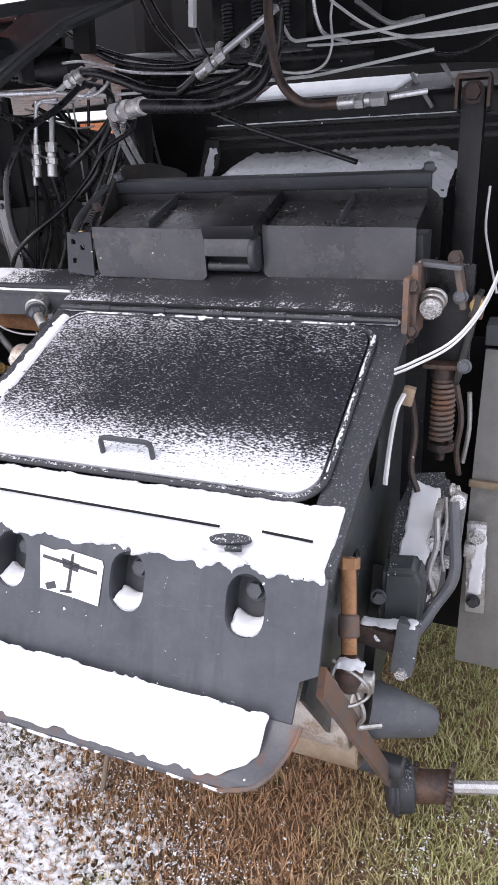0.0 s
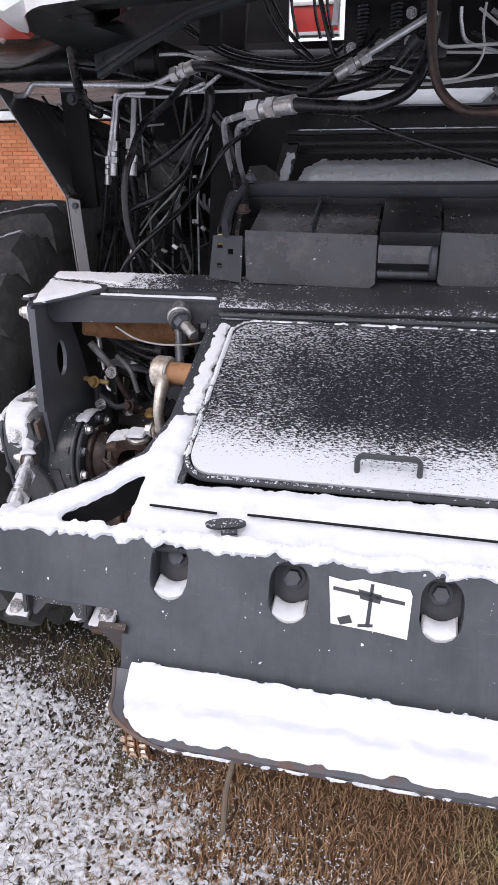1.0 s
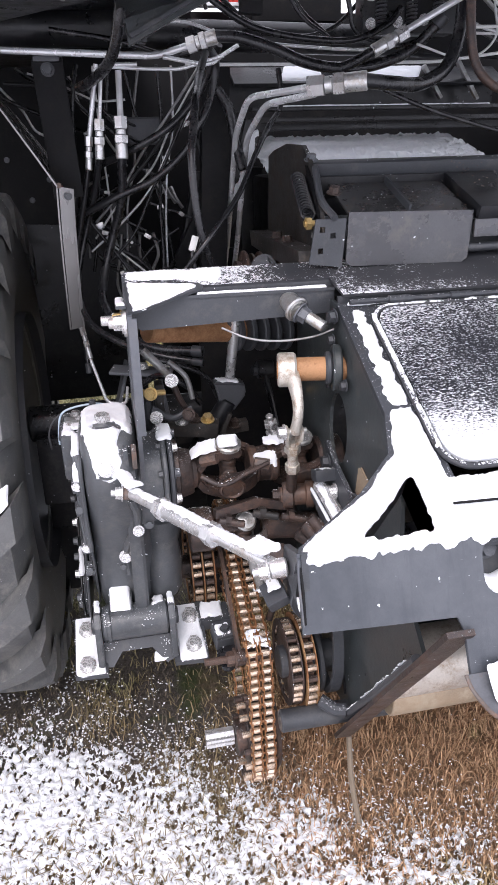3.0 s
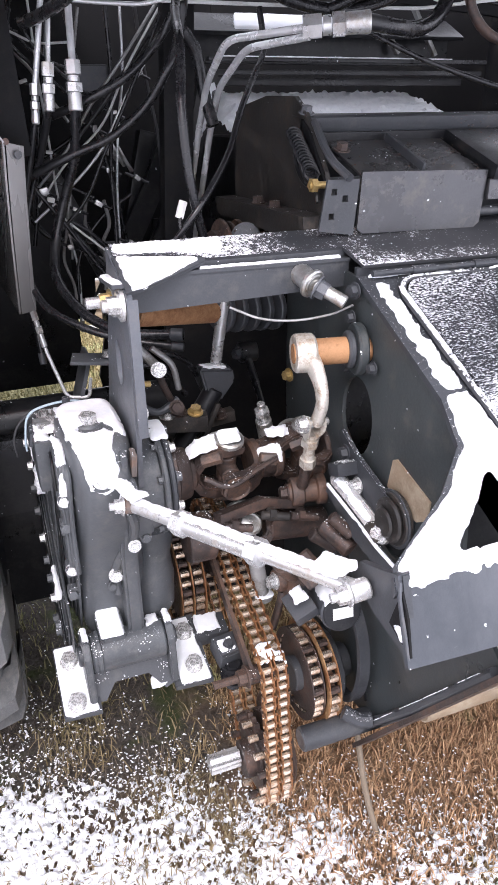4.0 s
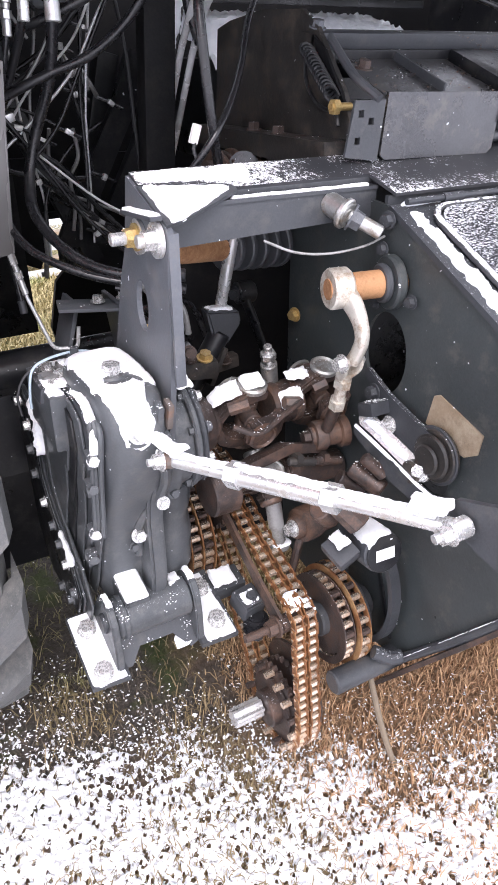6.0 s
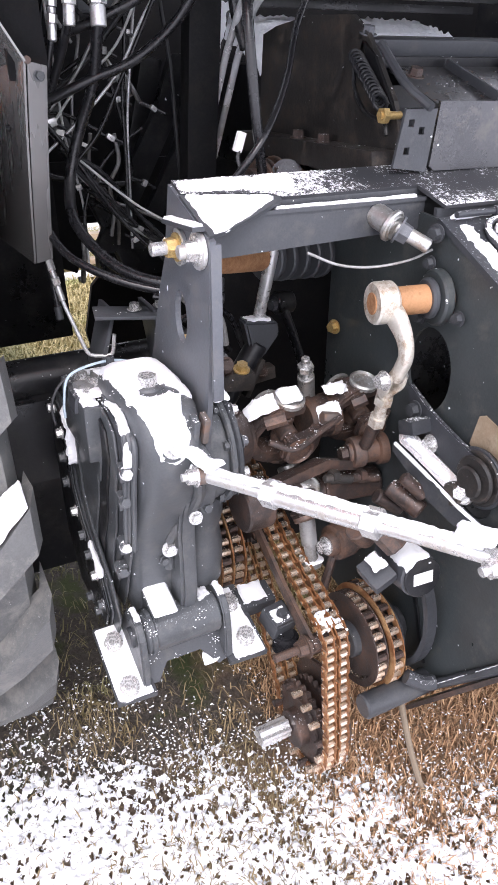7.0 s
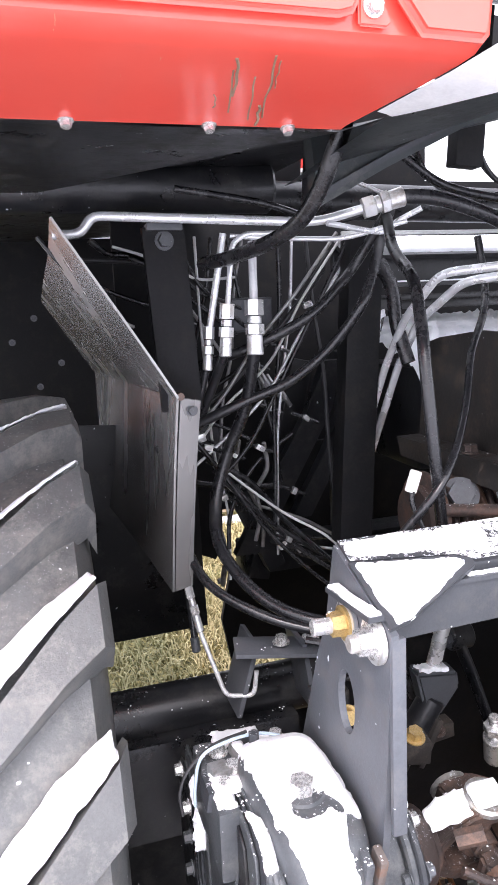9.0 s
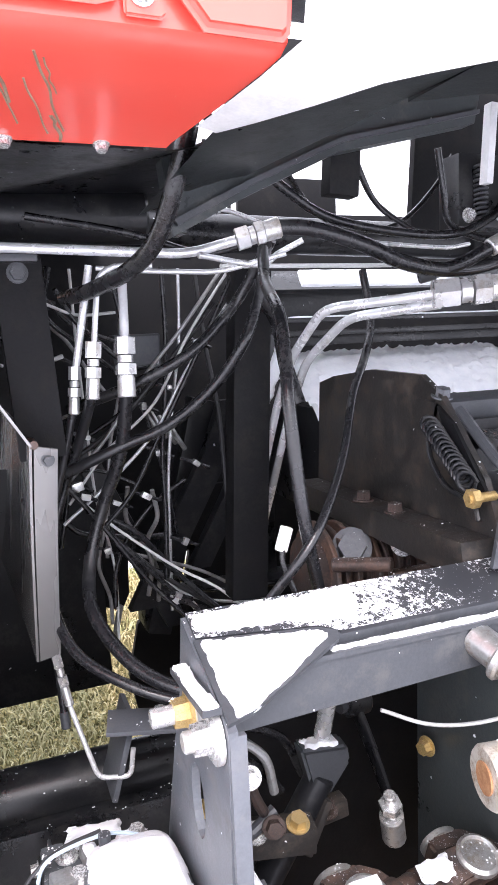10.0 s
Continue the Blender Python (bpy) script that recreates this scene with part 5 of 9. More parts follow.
# a second chain wheel behind the gearbox's lobe
back = thing("rear_chain_wheel", "rusty chain wheel with roller chain behind the gearbox", "sprocket", (-1.04, 1.985, 0.38))
BC = (1.985, 0.535)
for x in (-1.060, -1.028):
    part("toothed_disc", sprocket(nb(), x, BC, 0.128, 30, 0.010), "rust_dark", back, "", False)
    for k in range(34):
        a = 2 * math.pi * k / 34
        piece("chain_roller", DIRTY if k % 3 == 1 else ROLL, Matrix.Translation((x, BC[0] + 0.132 * math.cos(a), BC[1] + 0.132 * math.sin(a))), back)
for x in (-1.075, -1.044, -1.013):
    bm = prism(nb(), [circle2(*BC, 0.142, 36), circle2(*BC, 0.124, 36)], on_x(x - 0.002), (0.004, 0, 0))
    part("chain_ring", bm, "chain", back, "ring of rusty chain links", False)
bm = nb()
cyl(bm, (-1.12, *BC), (-0.98, *BC), 0.034, n=20, bevel=0.003)
part("hub", bm, "rust_dark", back)
# tensioner: idler with arm and spring block
tens = thing("chain_tensioner", "rusty chain tensioner with idler and bolted block", "tensioner", (-1.03, 1.58, 0.5))
bm = prism(nb(), [[(1.545, 0.535), (1.560, 0.505), (1.590, 0.505), (1.72, 0.585), (1.86, 0.665), (1.85, 0.695), (1.70, 0.605), (1.58, 0.548)]], on_x(-1.004), (0.008, 0, 0))
part("arm", bm, "rust", tens, "", False)
bm = nb()
cyl(bm, (-1.012, 1.572, 0.522), (-0.92, 1.572, 0.522), 0.020, n=18, bevel=0.003)
part("idler", bm, "rust_dark", tens)
bolt(tens, (-1.010, 1.572, 0.522), (-1, 0, 0), 0.034, "rust", True)
snow([(-0.988, 0.0), (-0.925, 0.0), (-0.925, 0.055), (-0.985, 0.060)], lambda x, v: V((x, 1.548 + v * 0.85, 0.553 + v * 0.42)), (0, -0.5, 0.85), 0.003, 0.055, 0.0034, "flecks of snow on the chain's bend", 56.0)
for c, sz, mm in (((-1.022, 1.675, 0.515), (0.056, 0.060, 0.045), "dark"), ((-1.026, 1.660, 0.540), (0.046, 0.044, 0.012), "dark")):
    bm = nb()
    box(bm, c, sz, (18, 0, 8), 0.006)
    part("block", bm, mm, tens)
bm = nb()
for k in range(4):
    lathe(bm, (-1.018, 1.645, 0.488 - 0.011 * k), (-1.018, 1.645, 0.496 - 0.011 * k), [(0.020, 0), (0.029, 0.003), (0.020, 0.006)], 18)
cyl(bm, (-1.018, 1.645, 0.436), (-1.018, 1.645, 0.50), 0.018, n=14)
part("bellows", bm, "rubber", tens)
snow([(-1.046, 1.640), (-1.006, 1.644), (-1.010, 1.678), (-1.048, 1.674)], lambda x, y: V((x, y, 0.547 + (y - 1.660) * 0.32)), (0, -0.3, 1), 0.004, 0.002, 0.0034, "snow on the tensioner block", 57.0, holes=[circle2(-1.022, 1.658, 0.011, 12)], fine=0.2)
bolt(tens, (-1.022, 1.658, 0.545), (0, -0.3, 1), 0.018, "dark")
snow([(-1.072, 1.735), (-1.012, 1.735), (-1.014, 1.785), (-1.068, 1.788)], lambda x, y: V((x, y, 0.531 + (y - 1.735) * 0.25)), (0, -0.3, 1), 0.006, 0.006, 0.004, "snow on a cross bar beside the foot", 58.0)
bm = nb()
box(bm, (-1.035, 1.762, 0.513), (0.08, 0.06, 0.036), (14, 0, 0), 0.006)
part("cross_bar", bm, "dark", tens)

# second chain wheel further in
inner = thing("inner_sprocket", "dark oily sprocket with chain on the roller shaft", "sprocket", (-0.84, 1.54, 0.40))
IC = (1.588, 0.476)
for x, r in ((-0.876, 0.094), (-0.842, 0.106)):
    part("toothed_disc", sprocket(nb(), x, IC, r, 24, 0.014), "rust" if r > 0.1 else "rust_dark", inner, "", False)
    for k in range(26):
        a = 2 * math.pi * k / 26
        piece("chain_roller", DIRTY if k % 4 == 0 else ROLL, Matrix.Translation((x, IC[0] + (r + 0.003) * math.cos(a), IC[1] + (r + 0.003) * math.sin(a))), inner)
    for o in (-0.013, 0.013):
        part("chain_ring", prism(nb(), [circle2(*IC, r + 0.012, 36), circle2(*IC, r - 0.005, 36)], on_x(x + o - 0.0015), (0.003, 0, 0)), "chain" if r > 0.1 else "rust_dark", inner, "ring of rusty chain links", False)
bm = nb()
cyl(bm, (-0.90, *IC), (-0.76, *IC), 0.040, n=24, bevel=0.003)
cyl(bm, (-0.815, *IC), (-0.80, *IC), 0.085, n=32, bevel=0.003)
part("hub", bm, "dark", inner)
bm = prism(nb(), [circle2(1.545, 0.56, 0.125, 40, 0.75, 1.15), circle2(1.548, 0.56, 0.112, 40, 0.75, 1.15)], on_x(-0.800), (0.024, 0, 0))
part("guard_ring", bm, "dark", inner, "curved dark guard rim", False)
bm = nb()
tube(bm, [(-0.83, 1.46, 0.455), (-0.80, 1.44, 0.44), (-0.775, 1.43, 0.44)], 0.016, 10)
part("stub", bm, "dark_dust", inner)

# ---- lower feed roller and its end arm ----
roller = thing("feed_roller", "dark steel feed roller across the mouth", "roller", (-0.4, 1.47, 0.386))
bm = nb()
cyl(bm, (-0.925, 1.475, 0.395), (0.13, 1.475, 0.386), 0.027, n=28, bevel=0.004)
part("tube", bm, "dark", roller)
bm = nb()
cyl(bm, (-0.735, 1.345, 0.635), (0.05, 1.345, 0.635), 0.072, n=36, bevel=0.004)
part("smooth_drum", bm, "drum", roller, "worn bare steel drum")
bm = nb()
cyl(bm, (-0.70, 1.385, 0.515), (0.055, 1.385, 0.515), 0.050, n=30, bevel=0.004)
part("lower_drum", bm, "tan", roller, "brown stained lower drum")
for k, x0, x1 in ((1, 0.092, 0.040),):
    bm = prism(nb(), [[(0.36, 1.49), (0.345, 1.455), (0.880, 1.095), (0.915, 1.125)]], lambda z, y: V((x0 + (x1 - x0) * (z - 0.36) / 0.54, y, z)), (0.012, 0.0, 0.0))
    part("end_arm", bm, "strap", roller, "rust-stained flat arm", False)
bm = nb()
box(bm, (-0.36, 1.56, 0.62), (0.80, 0.012, 0.40), (-20, 0, 0), 0.002)
part("back_sheet", bm, "black", roller)

# ---- linkage between gearbox and housing ----
rod = thing("turnbuckle_rod", "snow-covered plated adjusting rod with lock nuts", "tie rod", (-1.1, 1.35, 1.0))
A, B = V((-1.222, 1.590, 0.990)), V((-1.006, 1.142, 1.052))
D = (B - A).normalized()
bm = nb()
cyl(bm, A, B, 0.0125, n=18)
part("bar", bm, "zinc", rod)
bm = nb()
box(bm, A + V((0.0, 0.035, 0.012)), (0.030, 0.060, 0.050), (10, 0, 0), 0.008)
part("lug", bm, "gear", rod)
bm = nb()
cyl(bm, A + D * 0.135, A + D * 0.30, 0.017, n=18, bevel=0.003)
part("sleeve", bm, "zinc", rod)
for s in (0.125, 0.30):
    bm = nb()
    cyl(bm, A + D * s, A + D * (s + 0.024), 0.023, n=6)
    part("lock_nut", bm, "zinc", rod)
for p, ax, mt in ((A, (-1, 0.05, 0.10), "strap"), (B, (-1, 0.10, -0.15), "zinc")):
    bm = nb()
    cyl(bm, p - V(ax).normalized() * 0.014, p + V(ax).normalized() * 0.016, 0.0155, n=20, bevel=0.003)
    part("rod_eye", bm, mt, rod)
    bolt(rod, p + V(ax).normalized() * 0.016, ax, 0.025, "zinc")
    part("bolt_end", cyl(nb(), p + V(ax).normalized() * 0.026, p + V(ax).normalized() * 0.042, 0.007, n=12), "zinc", rod)


def rodtop(u, v):
    return A + D * u + V((0.9, 0.45, 0)).normalized() * v + V((0, 0, 0.012 + (0.0045 if 0.135 < u < 0.3 else 0)))


snow([(-0.03, -0.010), (0.47, -0.010), (0.47, 0.010), (-0.03, 0.010)], rodtop, (0, 0, 1), 0.009, 0.004, 0.005, "line of snow along the adjusting rod", 15.0)
snow([(-0.050, -0.018), (0.03, -0.020), (0.03, 0.020), (-0.050, 0.016)], lambda u, v: rodtop(u, v) + V((0, 0, 0.012 + 0.5 * max(0.0, -u))), (0, -0.3, 1), 0.016, 0.006, 0.005, "snow heaped on the rod end", 16.0)
snow([(0.425, -0.022), (0.485, -0.022), (0.485, 0.022), (0.425, 0.022)], lambda u, v: rodtop(u, v) + V((0, 0, 0.012)), (0, 0, 1), 0.014, 0.006, 0.005, "snow heaped on the rod end", 17.0)
eyelug = thing("rod_bracket", "bent dark steel bracket holding the rod end", "bracket", (-0.96, 1.12, 1.0))
bm = prism(nb(), [[(1.178, 1.036), (1.172, 1.075), (1.118, 1.096), (1.070, 1.118), (1.034, 1.012), (1.040, 1.006), (1.130, 1.020)]], on_x(-0.990), (0.010, 0, 0))
part("web", bm, "dark", eyelug, "", False)
# A thin black plate stands for the shade inside the open arm end.
bm = prism(nb(), [[(1.064, 1.100), (1.046, 1.070), (1.032, 1.020), (1.085, 1.037)]], on_x(-0.9935), (0.003, 0, 0))
part("hollow", bm, "black_dull", eyelug, "", False)
snow([(1.078, 1.041), (1.056, 1.054), (1.040, 1.026), (1.052, 1.029)], on_x(-0.994), (-1, 0, 0.2), 0.004, 0.004, 0.0034, "snow lodged in the end of the arm", 79.0)
part("rim", tube(nb(), [(-0.994, 1.068, 1.112), (-0.995, 1.062, 1.085), (-0.995, 1.044, 1.045), (-0.994, 1.033, 1.010)], 0.0025, 6), "grey", eyelug)

# crank shaft and lever
crank = thing("crank_lever", "pale cast lever clamped on a rusty shaft", "lever", (-0.85, 1.58, 1.1))
bm = nb()
cyl(bm, (-0.880, 1.618, 1.228), (-0.745, 1.592, 1.229), 0.0255, n=28)
part("shaft", bm, "rust_orange", crank, "orange rusty round shaft")
for x0, x1, r, mm in ((-0.790, -0.776, 0.036, "dark"), (-0.776, -0.757, 0.050, "wall")):
    bm = nb()
    cyl(bm, (x0, 1.600 + (x0 + 0.78) * -0.19, 1.229), (x1, 1.600 + (x1 + 0.78) * -0.19, 1.229), r, n=30, bevel=0.004)
    part("bearing", bm, mm, crank)
for k in range(3):
    a = math.radians(200 + 110 * k)
    bolt(crank, (-0.764, 1.596 + 0.062 * math.cos(a), 1.229 + 0.062 * math.sin(a)), (-1, 0, 0), 0.018, "dark")
bm = nb()
lathe(bm, (-0.889, 1.620, 1.228), (-0.845, 1.612, 1.228), [(0.019, 0.0), (0.034, 0.0), (0.037, 0.004), (0.037, 0.034), (0.033, 0.039), (0.02, 0.039)], 30)
part("clamp_ring", bm, "cast", crank)
bm = nb()
band(bm, [(-0.862, 1.606, 1.222), (-0.862, 1.578, 1.205), (-0.862, 1.556, 1.180), (-0.863, 1.547, 1.152), (-0.864, 1.556, 1.124), (-0.864, 1.566, 1.106)], [0.014, 0.013, 0.011, 0.010, 0.010, 0.011], [0.022, 0.020, 0.016, 0.014, 0.013, 0.014])
part("arm", bm, "cast", crank)
bm = nb()
cyl(bm, (-0.8905, 1.6205, 1.228), (-0.884, 1.619, 1.228), 0.019, n=22)
part("shaft_end", bm, "rust_orange", crank)
for x in (-0.882, -0.850):
    bm = nb()
    band(bm, [(x, 1.566, 1.112), (x, 1.572, 1.092), (x * 0.5 - 0.432, 1.590, 1.066)], [0.004, 0.004, 0.006], [0.015, 0.015, 0.010])
    part("clevis_ear", bm, "cast", crank)
bm = nb()
cyl(bm, (-0.894, 1.568, 1.104), (-0.838, 1.568, 1.104), 0.008, n=12, bevel=0.002)
part("clevis_pin", bm, "steel", crank)
bolt(crank, (-0.886, 1.568, 1.104), (-1, 0, 0), 0.024, "zinc")
bm = nb()
cyl(bm, (-0.864, 1.586, 1.075), (-0.858, 1.610, 1.000), 0.0115, n=14)
cyl(bm, (-0.863, 1.591, 1.060), (-0.862, 1.596, 1.044), 0.018, n=6)
cyl(bm, (-0.859, 1.608, 1.010), (-0.857, 1.614, 0.990), 0.017, n=6)
part("link_rod", bm, "cast", crank)
bm = nb()
cyl(bm, (-0.858, 1.611, 0.998), (-0.850, 1.650, 0.925), 0.0125, n=14)
part("link_end", bm, "rust_dark", crank)

# universal joint shaft


def yoke(parent, hub, end, fork, mat, w=0.030, reach=0.052, thick=0.020):
    """A forged yoke: a hub at one end and two ears, spread along fork, that hold a cross at end."""
    hub, end, fork = V(hub), V(end), V(fork).normalized()
    d = end - hub
    L = d.length
    d.normalize()
    side = d.cross(fork).normalized()
    bm = nb()
    lathe(bm, hub - d * 0.02, end, [(0, 0), (w * 1.25, 0), (w * 1.3, 0.012), (w * 1.15, 0.03), (w * 0.7, 0.042), (0, 0.042)], 22)
    part("yoke_hub", bm, mat, parent)
    for s in (-1, 1):
        prof = [(-0.004, 0.010), (L * 0.30, reach * 0.92), (L * 0.62, reach + thick * 0.55), (L + w * 0.5, reach + thick * 0.6), (L + w * 0.9, reach + thick * 0.2),
                (L + w * 0.8, reach - thick * 0.6), (L * 0.70, reach - thick * 0.75), (L * 0.42, reach * 0.55), (L * 0.2, 0.0)]
        bm = nb()
        prism(bm, [[(a, b) for a, b in prof]], lambda a, b: hub + d * a + fork * (s * b) - side * w * 0.75, side * w * 1.5)
        bmesh.ops.bevel(bm, geom=[e for e in bm.edges if e.calc_face_angle(0) > 0.5], offset=0.0045, segments=2, affect="EDGES")
        part("yoke_fork", bm, mat, parent)
        c = end + fork * (s * (reach + thick * 0.35))
        bm = nb()
        lathe(bm, c, c + fork * s, [(0, 0), (w * 0.92, 0), (w * 0.92, 0.008), (w * 0.78, 0.011), (w * 0.70, 0.006), (w * 0.2, 0.007), (0, 0.009)], 20)
        part("bearing_cap", bm, "steel" if s > 0 else "rust", parent)


def cross_of(parent, c, f1, f2, arm, mat="rust"):
    bm = nb()
    for f in (V(f1).normalized(), V(f2).normalized()):
        cyl(bm, V(c) - f * arm, V(c) + f * arm, 0.015, n=14)
        cyl(bm, V(c) - f * arm * 0.5, V(c) + f * arm * 0.5, 0.020, n=14, bevel=0.003)
    part("cross", bm, mat, parent)


joint = thing("universal_joint", "rusty universal joint drive shaft with snow on its yokes", "drive shaft", (-0.95, 1.75, 0.95))
F1, F2 = V((0.0, -0.32, 0.947)), V((0.0, 0.947, 0.32))
J1, J2 = V((-0.985, 1.748, 0.952)), V((-0.808, 1.752, 0.955))
bm = nb()
cyl(bm, (-1.106, 1.752, 0.950), (-1.070, 1.750, 0.951), 0.062, 0.054, 28, 0.004)
part("hub", bm, "rust_dark", joint)
yoke(joint, (-1.072, 1.749, 0.951), J1, F1, "rust_dark", 0.034, 0.062, 0.024)
cross_of(joint, J1, F1, F2, 0.068)
yoke(joint, (-0.900, 1.750, 0.953), J1, F2, "rust_dark", 0.034, 0.060, 0.024)
bm = nb()
lathe(bm, (-0.935, 1.749, 0.953), (-0.86, 1.751, 0.954), [(0, 0), (0.040, 0.0), (0.046, 0.006), (0.046, 0.020), (0.038, 0.026), (0.038, 0.046), (0.046, 0.052), (0.046, 0.066), (0.040, 0.072), (0, 0.073)], 28)
part("middle_ring", bm, "rust", joint)
yoke(joint, (-0.893, 1.750, 0.953), J2, F1, "rust_dark", 0.033, 0.058, 0.023)
cross_of(joint, J2, F1, F2, 0.064)
yoke(joint, (-0.735, 1.753, 0.956), J2, F2, "rust_dark", 0.033, 0.058, 0.023)
bm = nb()
cyl(bm, (-0.765, 1.752, 0.956), (-0.70, 1.754, 0.957), 0.050, n=24, bevel=0.005)
part("shaft", bm, "rust_dark", joint)
for k, (p, q) in enumerate((((-1.055, 1.69, 1.00), (-1.02, 1.675, 1.012)), ((-0.93, 1.69, 0.985), (-0.895, 1.685, 0.978)), ((-0.86, 1.69, 1.0), (-0.835, 1.68, 1.012)))):
    part("clamp_bolt", cyl(nb(), p, q, 0.013, n=6), ("rust", "strap", "rust_dark")[k], joint)
bm = nb()
tube(bm, [(-1.06, 1.665, 0.975), (-1.01, 1.650, 0.955), (-0.95, 1.660, 0.975), (-0.90, 1.67, 0.99)], 0.006, 8)
part("grease_line", bm, "rust_dark", joint)


def on_fork(x, y):
    return J1 + F1 * float(np.interp(x, [-1.085, -1.055, -1.01, -0.955], [0.045, 0.070, 0.0775, 0.0775])) + V((x - J1.x, (y - 1.72) * 0.947, (y - 1.72) * 0.32))


snow([(-1.078, 1.702), (-1.045, 1.697), (-1.015, 1.700), (-1.010, 1.742), (-1.04, 1.745), (-1.075, 1.738)], on_fork, F1, 0.008, 0.007, 0.004, "patches of snow on the joint yoke", 18.0)
snow([(-1.012, 1.698), (-0.965, 1.696), (-0.958, 1.742), (-1.010, 1.742)], lambda x, y: on_fork(-0.98, y) + V((x + 0.98, 0, 0)) + F1 * 0.010, F1, 0.005, 0.004, 0.004, "snow on a bearing cap of the joint", 19.0)
snow([(-0.905, 1.715), (-0.85, 1.71), (-0.84, 1.745), (-0.90, 1.75)], lambda x, y: on_fork(-0.98, y) + V((x + 0.98, 0, -0.004)) - F1 * 0.006, F1, 0.006, 0.011, 0.004, "patches of snow on the joint yoke", 20.0)
snow([(-0.93, 1.700), (-0.87, 1.70), (-0.87, 1.73), (-0.93, 1.73)], lambda x, y: V((x, y, 0.953 + math.sqrt(max(1e-4, 0.046 ** 2 - (y - 1.75) ** 2)))), (0, -0.5, 1), 0.004, 0.014, 0.004, "flecks of snow on the joint ring", 20.5)
# second joint below
joint2 = thing("universal_joint", "dark rusty lower universal joint", "drive shaft", (-0.95, 1.72, 0.80))
bm = nb()
cyl(bm, (-1.09, 1.73, 0.80), (-1.03, 1.73, 0.80), 0.055, n=24, bevel=0.004)
part("hub", bm, "rust_dark", joint2)
bm = nb()
cyl(bm, (-0.90, 1.726, 0.792), (-0.76, 1.72, 0.78), 0.034, n=20, bevel=0.004)
part("shaft", bm, "rust_dark", joint2)
G1, G2 = V((0, -0.75, 0.66)), V((0, 0.66, 0.75))
yoke(joint2, (-1.035, 1.73, 0.80), (-0.955, 1.728, 0.796), G1, "rust_dark", 0.028, 0.046)
cross_of(joint2, (-0.955, 1.728, 0.796), G1, G2, 0.052)
yoke(joint2, (-0.885, 1.726, 0.792), (-0.955, 1.728, 0.796), G2, "rust_dark", 0.027, 0.044)
for k, (x, y, z) in enumerate(((-1.01, 1.655, 0.86), (-0.93, 1.645, 0.875), (-0.86, 1.65, 0.855))):
    bm = nb()
    cyl(bm, (x - 0.015, y, z), (x + 0.045, y - 0.01, z - 0.012), 0.009, n=12, bevel=0.002)
    cyl(bm, (x, y, z), (x + 0.014, y, z - 0.003), 0.015, n=6)
    part("clamp_screw", bm, "rust_dark" if k != 1 else "oily", joint2)
bm = prism(nb(), [[(-1.03, 0.885), (-0.93, 0.905), (-0.84, 0.880), (-0.84, 0.860), (-0.93, 0.880), (-1.03, 0.862)]], on_y(1.66), (0, 0.05, -0.02))
part("clamp_plate", bm, "rust_dark", joint2, "", False)

# crank pin lever, pressure lever and hub beside the wall
lev = thing("pressure_lever", "dark rusty lever assembly with bright upper edge", "lever", (-0.80, 1.5, 0.9))
bm = nb()
lathe(bm, (-0.872, 1.676, 0.898), (-0.790, 1.660, 0.900), [(0, 0), (0.018, 0.0), (0.020, 0.006), (0.030, 0.007), (0.032, 0.012), (0.032, 0.030), (0.026, 0.034), (0.026, 0.060), (0.033, 0.063), (0.033, 0.080), (0, 0.082)], 26)
part("pin_boss", bm, "rust", lev)
bolt(lev, (-0.872, 1.676, 0.898), (-1, 0.15, 0), 0.026, "rust_dark")
LA, LB = V((-0.806, 1.585, 0.965)), V((-0.786, 1.440, 0.912))       # wide bright bar
ld = (LB - LA).normalized()
lx = V((-0.80, -0.25, 0.55)).normalized()
lx = (lx - ld * lx.dot(ld)).normalized()
ls = ld.cross(lx)
LL = (LB - LA).length
loop3 = [(-0.016, 0.0), (-0.011, 0.013), (0.0, 0.017), (0.03, 0.015), (LL - 0.03, 0.015), (LL, 0.019), (LL + 0.016, 0.013), (LL + 0.021, 0.0), (LL + 0.016, -0.013), (LL, -0.019), (LL - 0.03, -0.015), (0.03, -0.015), (0.0, -0.017), (-0.011, -0.013)]
bm = prism(nb(), [loop3], lambda a, b: LA + ld * a + ls * b, -lx * 0.016)
part("front_bar", bevelled(bm, 0.003), "zinc", lev, "bright worn flat bar", False)
bolt(lev, LA + ld * LL + lx * 0.001, lx, 0.024, "zinc")
snow([(0.0, -0.011), (LL * 0.8, -0.011), (LL * 0.8, 0.009), (0.0, 0.009)], lambda u, v: LA + ld * u + ls * v + lx * 0.001, lx, 0.004, 0.006, 0.003, "snow along a lever bar", 68.0)
# thin plate with a snowy edge running down to the rod bracket
bm = prism(nb(), [[(1.605, 0.945), (1.608, 0.925), (1.50, 0.865), (1.365, 0.835), (1.350, 0.872), (1.366, 0.879), (1.430, 0.893), (1.52, 0.920)]], lambda y, z: V((-0.815 - 0.10 * (1.605 - y) * -1.0, y, z)), (0.007, 0, 0))
part("lower_plate", bm, "dark", lev, "", False)
snow([(0.0, -0.005), (0.25, -0.005), (0.25, 0.005), (0.0, 0.005)], lambda u, v: V((-0.815 + 0.10 * u * 0.96, 1.605 - u * 0.96, float(np.interp(u, [0, 0.09, 0.18, 0.25], [0.946, 0.921, 0.894, 0.880])))) + V((v, 0, 0)), (-0.3, -0.2, 0.9), 0.005, 0.002, 0.003, "line of snow along a lever plate", 67.0, fine=0.2)
